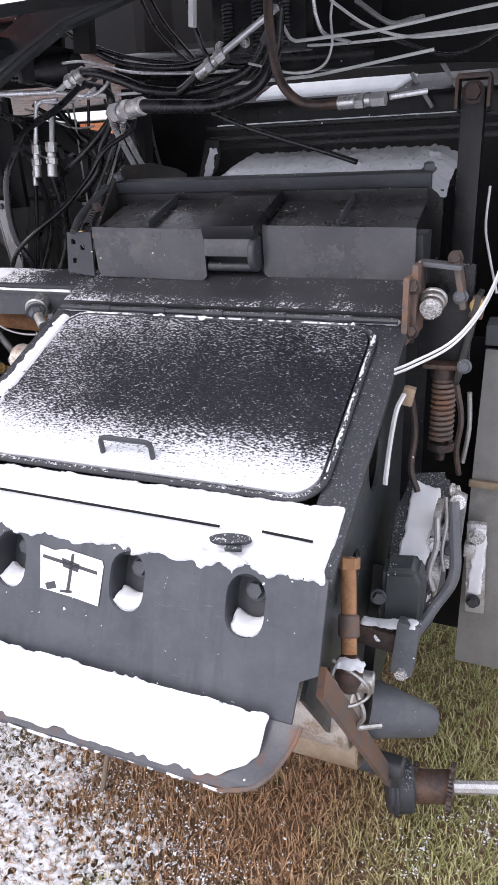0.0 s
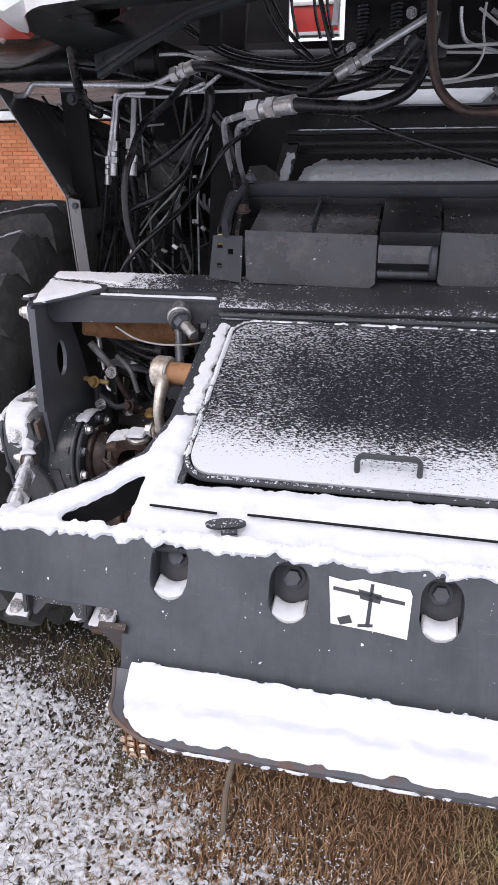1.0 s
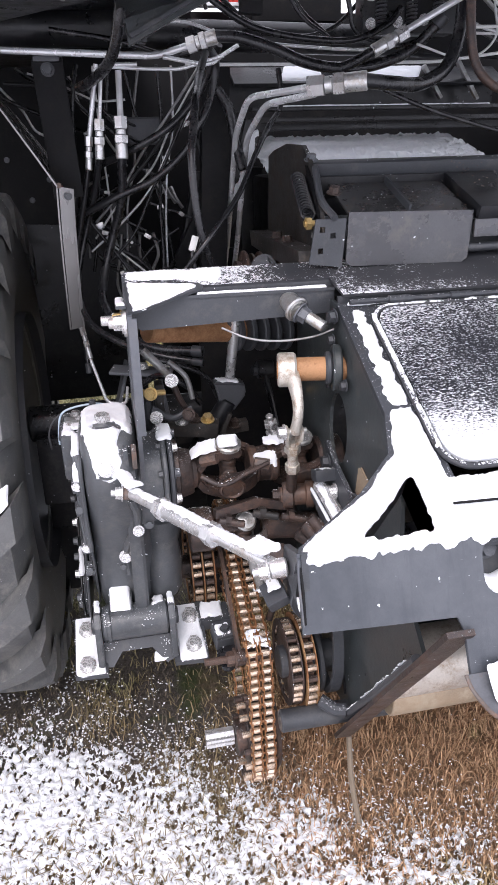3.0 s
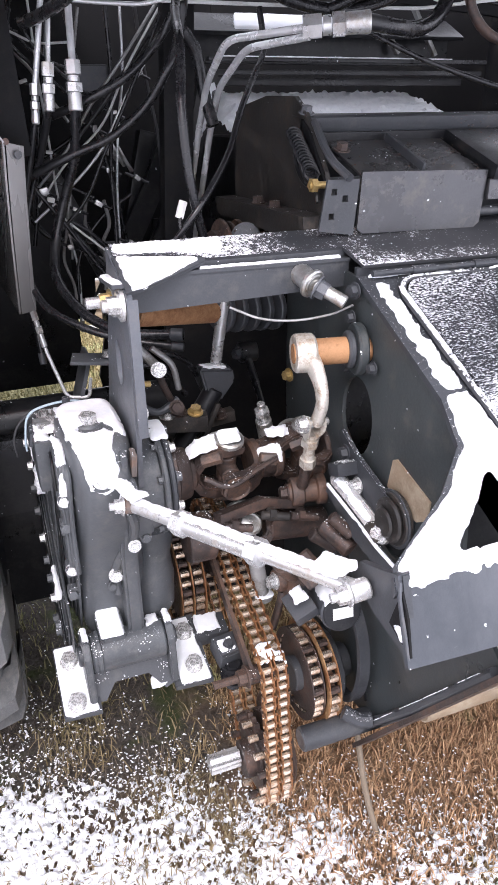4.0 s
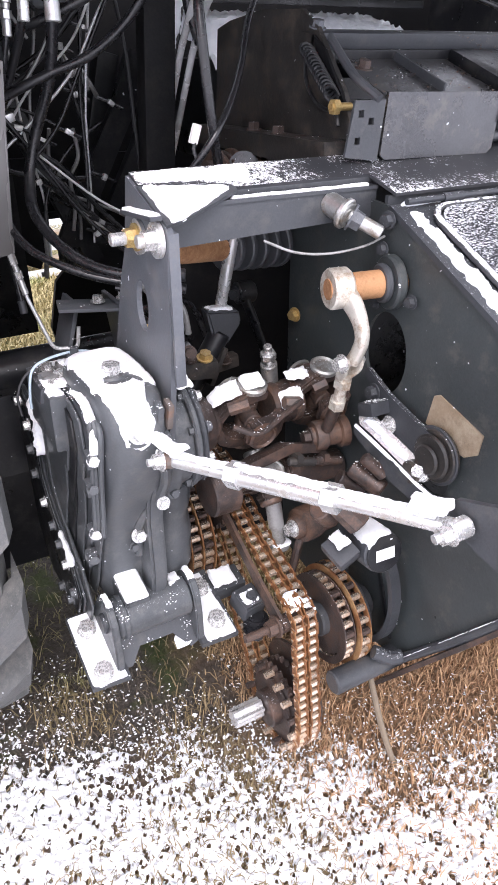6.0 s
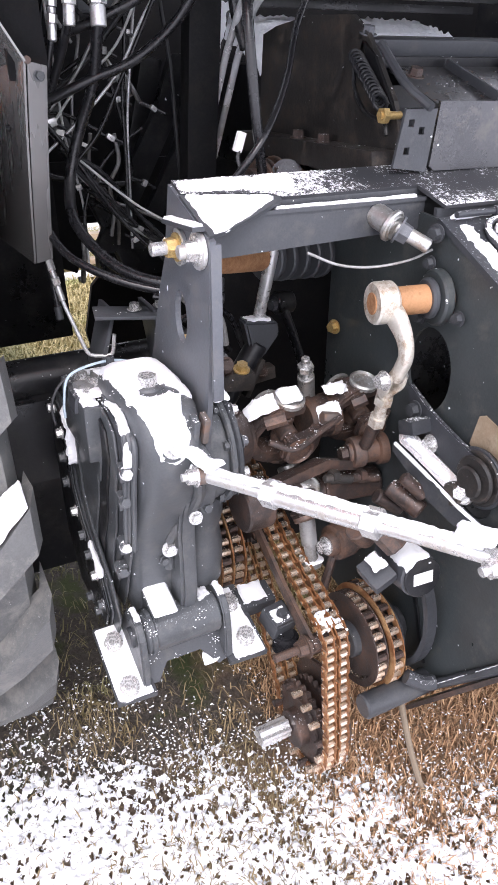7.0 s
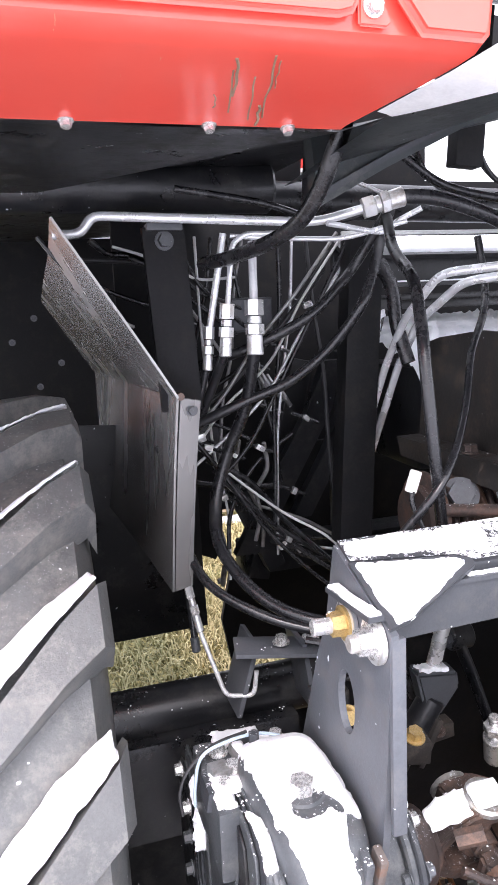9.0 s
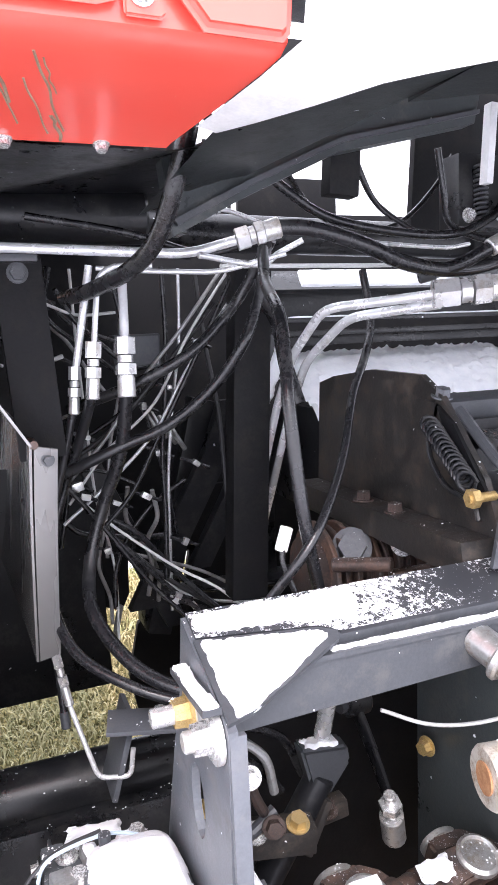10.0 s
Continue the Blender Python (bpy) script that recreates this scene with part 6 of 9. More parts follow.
# stay plate from the clevis down to the wall hub, with two bolts
bm = prism(nb(), [[(1.640, 1.042), (1.625, 1.052), (1.560, 1.022), (1.480, 1.000), (1.410, 0.985), (1.395, 0.945), (1.43, 0.915), (1.52, 0.94), (1.60, 0.985)]], on_x(-0.776), (0.010, 0, 0))
part("stay", bevelled(bm, 0.002), "dark_dust", lev, "", False)
for y, z in ((1.545, 0.962), (1.60, 1.010)):
    bolt(lev, (-0.777, y, z), (-1, 0, 0), 0.024, "zinc" if z < 1 else "dark")
bm = nb()
box(bm, (-0.795, 1.575, 0.990), (0.05, 0.045, 0.028), (-20, 0, 0), 0.008)
part("knuckle", bm, "dark_dust", lev)
bm = nb()
for x0, x1, y, z, r in ((-0.774, -0.757, 1.425, 0.950, 0.054), (-0.784, -0.774, 1.425, 0.950, 0.044), (-0.792, -0.784, 1.428, 0.945, 0.030), (-0.800, -0.757, 1.455, 0.905, 0.024)):
    cyl(bm, (x0, y, z), (x1, y, z), r, n=34, bevel=0.004)
part("hub", bm, "oily", lev)
bm = nb()
cyl(bm, (-0.7715, 1.425, 0.950), (-0.7665, 1.425, 0.950), 0.058, n=34, bevel=0.002)
part("hub_ring", bm, "dark_dust", lev)
for p, q, rr in (((-0.83, 1.585, 0.86), (-0.80, 1.52, 0.83), 0.020), ((-0.85, 1.60, 0.835), (-0.80, 1.58, 0.80), 0.016), ((-0.835, 1.545, 0.905), (-0.80, 1.52, 0.865), 0.013)):
    part("pivot", cyl(nb(), p, q, rr, n=14, bevel=0.003), "rust_dark", lev)
# worn crescent showing bare metal on the wall
bm = prism(nb(), [[(1.458, 1.055), (1.445, 1.062), (1.335, 1.030), (1.340, 0.990), (1.368, 0.972), (1.420, 0.975), (1.470, 0.995)]], on_x(HL - 0.004), (0.003, 0, 0))
part("wear_plate", bm, "tan", lev, "rubbed bare metal patch", False)

# rusty roller pin and upright rod behind the chain
roll2 = thing("chain_roller_pin", "brown rusty roller with a bright bolt behind the chain", "roller", (-0.84, 1.71, 0.60))
bm = nb()
lathe(bm, (-0.890, 1.700, 0.655), (-0.790, 1.716, 0.650), [(0, 0), (0.024, 0.0), (0.028, 0.006), (0.028, 0.018), (0.040, 0.020), (0.042, 0.028), (0.042, 0.060), (0.036, 0.064), (0.036, 0.11), (0, 0.112)], 26)
part("roller", bm, "rust", roll2)
bolt(roll2, (-0.889, 1.700, 0.655), (-1, -0.1, 0.1), 0.028, "zinc")
bm = nb()
tube(bm, [(-0.87, 1.70, 0.62), (-0.885, 1.695, 0.57), (-0.90, 1.69, 0.53)], 0.010, 8)
part("stem", bm, "rust_dark", roll2)
upr = thing("piston_rod", "short upright piston rod with a snowy foot", "rod", (-0.915, 1.72, 0.60))
bm = nb()
lathe(bm, (-0.912, 1.72, 0.600), (-0.942, 1.72, 0.790), [(0, 0), (0.024, 0.0), (0.024, 0.014), (0.013, 0.018), (0.013, 0.06), (0.018, 0.062), (0.018, 0.14), (0.011, 0.145), (0.011, 0.19), (0, 0.191)], 18)
part("rod", bm, "galv", upr)
snow([(-0.936, 1.695), (-0.890, 1.695), (-0.890, 1.745), (-0.936, 1.745)], lambda x, y: V((x, y, 0.616)), (0, -0.3, 1), 0.004, 0.006, 0.0034, "snow on the rod's foot", 81.0, holes=[circle2(-0.914, 1.72, 0.013, 12)])

# dark canister with marked end cap
can = thing("damper", "dark cylindrical damper with a marked end cap", "damper", (-0.88, 1.42, 0.78))
C0, C1 = V((-0.862, 1.525, 0.748)), V((-0.868, 1.425, 0.765))
bm = nb()
cyl(bm, C0, C1, 0.042, n=28, bevel=0.004)
part("barrel", bm, "dark", can)
snow([(0.0, -0.034), (0.095, -0.034), (0.095, 0.022), (0.0, 0.022)], lambda u, v: C1.lerp(C0, u / 0.1) + V((v, 0, math.sqrt(max(0.0, 0.043 ** 2 - v * v)))), (0, 0, 1), 0.008, 0.007, 0.004, "snow on the damper barrel", 69.0)
cd = (C1 - C0).normalized()
bm = nb()
cyl(bm, C1, C1 + cd * 0.006, 0.040, n=28, bevel=0.002)
part("cap", bm, "black", can)
bm = nb()
m = aim(C1 + cd * 0.0065, C1 + cd)
for u0, u1, v0, v1 in ((-0.021, 0.021, -0.012, 0.012),):
    vs = [bm.verts.new(m @ V((u, v, z))) for z in (0, 0.001) for u, v in ((u0, v0), (u1, v0), (u1, v1), (u0, v1))]
    for f in ((0, 1, 2, 3), (4, 5, 6, 7), (0, 1, 5, 4), (1, 2, 6, 5), (2, 3, 7, 6), (3, 0, 4, 7)):
        bm.faces.new([vs[k] for k in f])
part("label", bm, "label", can, "small pale label")
bm = nb()
cyl(bm, (-0.93, 1.50, 0.86), (-0.90, 1.46, 0.82), 0.026, n=8, bevel=0.003)
cyl(bm, (-0.955, 1.52, 0.84), (-0.92, 1.53, 0.80), 0.022, n=12, bevel=0.003)
part("elbow", bm, "rust", can)
bm = nb()
box(bm, (-0.935, 1.47, 0.765), (0.05, 0.06, 0.030), (20, -25, 0), 0.006)
part("mount", bm, "dark", can)
snow([(-0.955, 1.45), (-0.925, 1.45), (-0.925, 1.495), (-0.955, 1.495)], lambda x, y: V((x, y, 0.792 + 0.3 * (x + 0.94))), (0, 0, 1), 0.006, 0.004, 0.004, "snow on the damper mount", 70.0)

# rusty bar stub and other small fittings inside the bay
stub = thing("cross_shaft", "orange rusty cross shaft behind the beam", "shaft", (-1.0, 1.9, 1.25))
bm = nb()
cyl(bm, (-1.150, 1.80, 1.292), (-0.90, 1.955, 1.236), 0.030, n=24, bevel=0.004)
part("bar", bm, "rust_orange", stub)
for k in range(5):
    p = V((-0.93, 1.94, 1.242)).lerp(V((-0.80, 1.96, 1.23)), k / 4)
    part("collar", cyl(nb(), p, p + V((0.014, 0.004, 0)), 0.055, n=24, bevel=0.003), "dark", stub)
ram = thing("hydraulic_ram", "dark hydraulic ram with bright rod eye", "hydraulic cylinder", (-0.94, 1.93, 1.0))
bm = nb()
cyl(bm, (-0.925, 1.895, 1.30), (-0.940, 1.940, 1.105), 0.013, n=16)
part("piston_rod", bm, "zinc", ram)
bm = nb()
lathe(bm, (-0.936, 1.915, 1.235), (-0.932, 1.905, 1.30), [(0.013, 0), (0.017, 0.002), (0.014, 0.010), (0.017, 0.018), (0.014, 0.026), (0.017, 0.034), (0.013, 0.05)], 16)
part("rod_boot", bm, "dark", ram)
bm = prism(nb(), [[(-0.985, 1.115), (-0.905, 1.105), (-0.900, 1.075), (-0.935, 1.030), (-0.965, 1.035)]], on_y(1.915), (0, 0.035, 0.005))
bmesh.ops.bevel(bm, geom=[e for e in bm.edges if e.calc_face_angle(0) > 0.5], offset=0.005, segments=2, affect="EDGES")
part("clevis", bm, "dark", ram)
snow([(-0.978, 1.918), (-0.912, 1.918), (-0.912, 1.945), (-0.978, 1.945)], lambda x, y: V((x, y, 1.118 - 0.125 * (x + 0.985))), (0, 0, 1), 0.004, 0.012, 0.004, "flecks of snow on the ram clevis", 77.0)
bm = nb()
cyl(bm, (-0.945, 1.93, 1.06), (-1.05, 1.93, 0.90), 0.024, n=18, bevel=0.004)
part("barrel", bm, "black", ram)
bm = nb()
cyl(bm, (-0.845, 2.04, 1.10), (-0.80, 2.04, 1.10), 0.026, n=18, bevel=0.003)
band(bm, [(-0.825, 2.04, 1.095), (-0.815, 1.99, 1.02), (-0.805, 1.94, 0.93)], [0.007, 0.007, 0.007], [0.017, 0.015, 0.015])
part("stay", bm, "black", ram)
fit2 = thing("grease_fitting", "plated threaded fitting on the inner wall", "fitting", (-0.78, 2.0, 0.94))
for p, q, rr, nn in (((-0.828, 1.915, 0.955), (-0.846, 1.893, 1.020), 0.010, 12), ((-0.838, 1.903, 0.985), (-0.842, 1.898, 1.002), 0.019, 6), ((-0.815, 1.93, 0.91), (-0.833, 1.909, 0.970), 0.020, 14)):
    part("nut" if nn == 6 else "thread", cyl(nb(), p, q, rr, n=nn, bevel=0.002), "zinc", fit2)
low = thing("control_link", "small plated control link under the beam", "linkage", (-1.12, 1.85, 1.1))
for pts, rr, mm in (([(-1.16, 1.85, 1.23), (-1.125, 1.85, 1.19), (-1.097, 1.85, 1.157)], 0.010, "galv"), ([(-1.185, 1.85, 1.130), (-1.15, 1.845, 1.126), (-1.115, 1.85, 1.122)], 0.007, "brass"),
                    ([(-1.10, 1.85, 1.16), (-1.08, 1.86, 1.10), (-1.05, 1.88, 1.04)], 0.008, "rust_dark"), ([(-1.15, 1.86, 1.08), (-1.10, 1.86, 1.05), (-1.05, 1.87, 1.07)], 0.009, "dark"), ([(-1.16, 1.87, 1.10), (-1.155, 1.87, 1.02), (-1.13, 1.87, 0.98)], 0.012, "dark")):
    bm = nb()
    tube(bm, pts, rr, 10)
    part("rod", bm, mm, low)
for p, mm in (((-1.15, 1.835, 1.126), "brass"), ((-1.098, 1.835, 1.155), "zinc"), ((-1.06, 1.85, 1.06), "rust_dark"), ((-1.14, 1.845, 1.06), "zinc")):
    bolt(low, p, (-0.2, -1, 0.3), 0.022, mm)
bolt(ram, (-0.845, 2.035, 1.10), (-1, -0.3, 0), 0.024, "dark")
for p, mm in (((-0.770, 1.90, 1.078), "brass"), ((-0.765, 1.62, 1.335), "dark"), ((-0.90, 1.90, 1.33), "dark"), ((-0.86, 1.93, 1.29), "dark")):
    bolt(housing, p, (-1, -0.2, 0), 0.022, mm)
sub = thing("sub_frame", "black channel frame under the cross beam", "frame", (-1.03, 1.9, 0.95))
for nm, c, sz, rt in (("channel", (-1.045, 1.90, 1.005), (0.13, 0.045, 0.040), (0, 4, -10)), ("channel", (-0.99, 1.96, 0.965), (0.20, 0.03, 0.030), (0, -6, 0)), ("upright", (-1.125, 1.925, 1.04), (0.020, 0.05, 0.17), (0, 0, 0)), ("gusset", (-0.965, 1.93, 0.99), (0.012, 0.06, 0.09), (0, 25, 0))):
    bm = nb()
    box(bm, c, sz, rt, 0.004)
    part(nm, bm, "oily", sub)
for p, mm in (((-1.075, 1.885, 1.028), "zinc"), ((-1.045, 1.885, 1.030), "rust_dark"), ((-1.01, 1.88, 1.028), "brass"), ((-0.93, 1.945, 0.982), "rust_dark")):
    bolt(sub, p, (0, -0.3, 1), 0.024, mm)
for pts, rr, mm in (([(-1.17, 1.93, 1.12), (-1.12, 1.90, 1.15), (-1.06, 1.90, 1.12), (-1.02, 1.92, 1.06)], 0.008, "rubber"), ([(-1.15, 2.0, 1.17), (-1.08, 1.96, 1.16), (-1.0, 1.96, 1.12), (-0.96, 1.97, 1.04)], 0.007, "rubber"), ([(-1.10, 1.88, 1.19), (-1.06, 1.875, 1.15), (-1.045, 1.88, 1.09)], 0.007, "galv")):
    part("hose", tube(nb(), pts, rr, 10), mm, sub)
wire = thing("grey_wire", "thin pale wire looped under the beam", "wire", (-0.85, 1.65, 1.3))
bm = nb()
tube(bm, [(-1.00, 1.66, 1.318), (-0.945, 1.645, 1.295), (-0.88, 1.635, 1.287), (-0.81, 1.63, 1.292), (-0.762, 1.63, 1.305)], 0.0024, 8)
part("strand", bm, "galv", wire)
wire = thing("sensor_wire", "thin blue-grey sensor wire arched over the gearbox", "wire", (-1.3, 1.85, 1.1))
bm = nb()
tube(bm, [(-1.380, 1.88, 1.00), (-1.379, 1.88, 1.03), (-1.368, 1.88, 1.077), (-1.335, 1.88, 1.094), (-1.278, 1.88, 1.098), (-1.232, 1.87, 1.085), (-1.20, 1.86, 1.06)], 0.0026, 6)
part("strand", bm, "bluecable", wire)
sensor = thing("speed_sensor", "small plated sensor on the gearbox back", "sensor", (-1.3, 1.86, 1.05))
bm = nb()
box(bm, (-1.345, 1.84, 1.045), (0.06, 0.05, 0.03), (0, 10, 0), 0.005)
cyl(bm, (-1.29, 1.86, 1.06), (-1.29, 1.86, 1.115), 0.008, n=10)
part("body", bm, "dark_dust", sensor)
bolt(sensor, (-1.345, 1.83, 1.06), (0, -0.2, 1), 0.018, "zinc")
bm = nb()
box(bm, (-1.285, 1.885, 1.035), (0.115, 0.10, 0.05), (0, 3, 0), 0.006)
part("rear_cover", bm, "dark", sensor)
for c, sz in (((-1.300, 1.85, 1.068), (0.022, 0.11, 0.018)), ((-1.345, 1.86, 1.062), (0.03, 0.03, 0.022))):
    bm = nb()
    box(bm, c, sz, (0, 4, 10), 0.004)
    part("clamp", bm, "galv", sensor)
for x, y in ((-1.335, 1.905), (-1.24, 1.91), (-1.325, 1.86)):
    bolt(sensor, (x, y, 1.062), (0, 0, 1), 0.020, "zinc")
snow([(-1.275, 1.84), (-1.235, 1.845), (-1.228, 1.925), (-1.27, 1.93)], lambda x, y: V((x, y, 1.061)), (0, 0, 1), 0.006, 0.006, 0.004, "snow on the cover behind the gearbox", 74.0)
snow([(-1.309, 1.80), (-1.290, 1.80), (-1.290, 1.90), (-1.309, 1.90)], lambda x, y: V((x - 0.17 * (y - 1.85), y, 1.078)), (0, 0, 1), 0.005, 0.003, 0.004, "strip of snow on a clamp", 75.0)
snow([(-1.345, 1.80), (-1.315, 1.81), (-1.318, 1.845), (-1.350, 1.84)], lambda x, y: V((x, y, 1.066)), (0, 0, 1), 0.006, 0.006, 0.004, "snow beside the clamp", 76.0)
wire = thing("sensor_wire", "thin dark sensor wire beside the blue one", "wire", (-1.35, 1.87, 1.05))
bm = nb()
tube(bm, [(-1.40, 1.88, 0.99), (-1.402, 1.88, 1.03), (-1.385, 1.88, 1.066), (-1.345, 1.89, 1.088), (-1.29, 1.90, 1.092)], 0.0026, 6)
part("strand", bm, "darkcable", wire)

# ---- far side of the housing: rod, spring, second gear case, panel ----
prod = thing("adjusting_screw", "orange rusty adjusting screw with greasy joint", "threaded rod", (0.05, 1.27, 0.8))
bm = nb()
cyl(bm, (0.030, 1.335, 0.985), (0.054, 1.255, 0.845), 0.014, n=18)
part("screw", bm, "rust_orange", prod)
bm = nb()
cyl(bm, (0.0295, 1.338, 0.990), (0.0315, 1.330, 0.972), 0.021, n=6)
part("nut", bm, "rust_orange", prod)
bm = nb()
cyl(bm, (0.044, 1.288, 0.905), (0.050, 1.268, 0.870), 0.019, n=16, bevel=0.003)
part("collar", bm, "strap", prod)
bm = nb()
lathe(bm, (0.054, 1.252, 0.845), (0.060, 1.24, 0.77), [(0, 0), (0.014, 0.002), (0.022, 0.010), (0.018, 0.020), (0.024, 0.03), (0.025, 0.045), (0.018, 0.06), (0.012, 0.07), (0, 0.075)], 18)
part("ball_joint", bm, "rust", prod)
bm = nb()
tube(bm, [(0.03, 1.235, 0.84), (0.085, 1.225, 0.82), (0.095, 1.235, 0.78), (0.06, 1.215, 0.765), (0.03, 1.23, 0.79), (0.035, 1.235, 0.83)], 0.0035, 6)
tube(bm, [(0.07, 1.25, 0.77), (0.085, 1.25, 0.72), (0.07, 1.26, 0.68), (0.11, 1.29, 0.67)], 0.005, 6)
part("wire_clip", bm, "steel", prod)
snow([(0.035, 1.225), (0.085, 1.225), (0.085, 1.255), (0.035, 1.255)], lambda x, y: V((x, y, 0.838 - 6 * (x - 0.06) ** 2)), (0, -0.3, 1), 0.010, 0.008, 0.004, "snow on the screw joint", 71.0)
bm = nb()
cyl(bm, (0.02, 1.25, 0.79), (0.10, 1.26, 0.79), 0.020, n=16, bevel=0.003)
part("pin", bm, "steel", prod)
cone = thing("cone_cap", "dark grey conical end cap", "cap", (0.11, 1.43, 0.58))
bm = nb()
lathe(bm, (0.05, 1.42, 0.585), (0.20, 1.47, 0.545), [(0, 0), (0.058, 0.0), (0.060, 0.02), (0.032, 0.145), (0.026, 0.152), (0, 0.153)], 28)
part("cap", bm, "grey", cone)
pto = thing("stub_shaft", "rusty flanged stub shaft with splined tip over the grass", "shaft", (0.2, 1.6, 0.2))
bm = nb()
cyl(bm, (0.075, 1.585, 0.205), (0.135, 1.605, 0.205), 0.064, n=28, bevel=0.006)
cyl(bm, (0.09, 1.59, 0.205), (0.10, 1.593, 0.205), 0.072, n=28, bevel=0.003)
part("flange", bm, "dark_dust", pto)
bm = nb()
cyl(bm, (0.135, 1.605, 0.205), (0.225, 1.635, 0.205), 0.040, n=24)
part("sleeve", bm, "rust", pto)
for x, y in ((0.138, 1.606), (0.225, 1.635)):
    part("ring", sprocket(nb(), x, (y, 0.205), 0.058, 18, 0.012), "rust_dark", pto, "", False)
bm = nb()
cyl(bm, (0.225, 1.635, 0.205), (0.36, 1.68, 0.205), 0.017, n=10)
part("tip", bm, "zinc", pto)
bm = nb()
box(bm, (0.100, 1.535, 0.29), (0.03, 0.03, 0.24), (32, 0, 0), 0.004)
part("hanger", bm, "dark", pto)
gc = thing("side_gear_case", "dark gear case with snow-dusted top", "gear case", (0.12, 1.6, 0.72))
bm = nb()
case2 = [(0.050, 1.52), (0.125, 1.50), (0.155, 1.55), (0.170, 1.68), (0.155, 1.75), (0.070, 1.74), (0.055, 1.66)]
lo = [bm.verts.new((x, y, 0.70 + 0.08 * (y - 1.5))) for x, y in case2]
hi = [bm.verts.new((x, y, 0.80 + 0.85 * (y - 1.5))) for x, y in case2]
for k in range(len(case2)):
    bm.faces.new([lo[k], lo[(k + 1) % 7], hi[(k + 1) % 7], hi[k]])
bm.faces.new(lo)
bm.faces.new(hi)
bmesh.ops.bevel(bm, geom=bm.edges[:], offset=0.012, segments=3, affect="EDGES")
part("case", bm, "dark_dust", gc)
for x, y, z in ((0.15, 1.54, 0.86), (0.165, 1.62, 0.92), (0.168, 1.70, 0.98), (0.06, 1.52, 0.76), (0.09, 1.505, 0.74)):
    bolt(gc, (x, y, z), (1, -0.3, 0.3), 0.022, "zinc")
bm = nb()
tube(bm, [(0.180, 1.605, 1.00), (0.192, 1.58, 0.92), (0.196, 1.555, 0.85), (0.165, 1.53, 0.79), (0.128, 1.48, 0.735)], 0.012, 10)
part("pipe", bm, "grey", gc, "bent grey pipe")
bm = nb()
box(bm, (0.125, 1.44, 0.745), (0.045, 0.04, 0.11), (-12, 4, 0), 0.006)
part("end_block", bm, "grey", gc)
bm = nb()
box(bm, (0.075, 1.455, 0.745), (0.10, 0.03, 0.045), (0, 6, 0), 0.005)
part("cross_plate", bm, "rust_dark", gc)
bolt(gc, (0.122, 1.418, 0.70), (0, -1, 0), 0.024, "zinc")
bm = prism(nb(), [[(0.060, 0.700), (0.140, 0.715), (0.148, 0.80), (0.148, 0.865), (0.130, 0.895), (0.064, 0.885)]], on_y(1.478), (0.0, 0.05, 0.02))
bmesh.ops.bevel(bm, geom=[e for e in bm.edges if e.calc_face_angle(0) > 0.5], offset=0.010, segments=3, affect="EDGES")
part("cover", bm, "wall", gc, "smooth dark boxed cover")
for x, y, z, mm in ((0.187, 1.62, 0.992, "zinc"), (0.180, 1.615, 0.955, "grey"), (0.180, 1.61, 0.925, "zinc"), (0.178, 1.605, 0.89, "grey"), (0.177, 1.60, 0.862, "zinc"), (0.147, 1.60, 0.895, "zinc"), (0.138, 1.55, 0.80, "zinc"), (0.060, 1.47, 0.83, "dark"), (0.066, 1.455, 0.75, "zinc")):
    bolt(gc, (x, y, z), (0.3, -1, 0.25), 0.022, mm)
bm = prism(nb(), [[(0.168, 0.84), (0.198, 0.85), (0.205, 1.005), (0.180, 1.015)]], on_y(1.625), (0, 0.012, 0))
part("clamp_plate", bm, "galv", gc, "", False)
bm = nb()
tube(bm, [(0.155, 1.56, 0.98), (0.160, 1.54, 0.93), (0.150, 1.53, 0.87), (0.16, 1.53, 0.83)], 0.006, 8)
tube(bm, [(0.165, 1.60, 1.01), (0.172, 1.58, 0.96), (0.168, 1.57, 0.90), (0.176, 1.56, 0.86)], 0.004, 8)
part("small_pipe", bm, "galv", gc)
for x, y, z in ((0.150, 1.62, 0.95), (0.172, 1.66, 0.90), (0.158, 1.58, 0.83)):
    bm = nb()
    box(bm, (x, y, z), (0.016, 0.05, 0.07), (10, 5, 0), 0.004)
    part("clamp", bm, "zinc", gc, "bright plated clamp")
snow([(0.028, 1.442), (0.145, 1.425), (0.145, 1.460), (0.028, 1.470)], lambda x, y: V((x, y, 0.775 + 0.25 * max(0.0, x - 0.05))), (0, -0.2, 1), 0.008, 0.006, 0.004, "snow on the end block", 22.0)
snow([(0.072, 1.545), (0.105, 1.525), (0.118, 1.512), (0.135, 1.52), (0.142, 1.60), (0.146, 1.70), (0.085, 1.71), (0.078, 1.62)], lambda x, y: V((x, y, 0.812 + 0.85 * (y - 1.5))), (0, -0.6, 1), 0.004, 0.009, 0.006, "grainy snow on the side gear case", 21.0, fine=0.5)
spring = thing("coil_spring", "rusty upright coil spring on the housing side", "spring", (0.13, 1.75, 1.07))
bm = nb()
pts = [(0.129 + 0.022 * math.cos(a), 1.75 + 0.022 * math.sin(a), 1.075 + 0.145 * a / (2 * math.pi * 12)) for a in np.linspace(0, 2 * math.pi * 12, 145)]
tube(bm, pts, 0.0052, 6, smooth=False)
part("coil", bm, "strap", spring)
bm = nb()
cyl(bm, (0.130, 1.75, 1.03), (0.128, 1.75, 1.24), 0.010, n=12)
cyl(bm, (0.130, 1.75, 1.055), (0.130, 1.75, 1.072), 0.028, n=18)
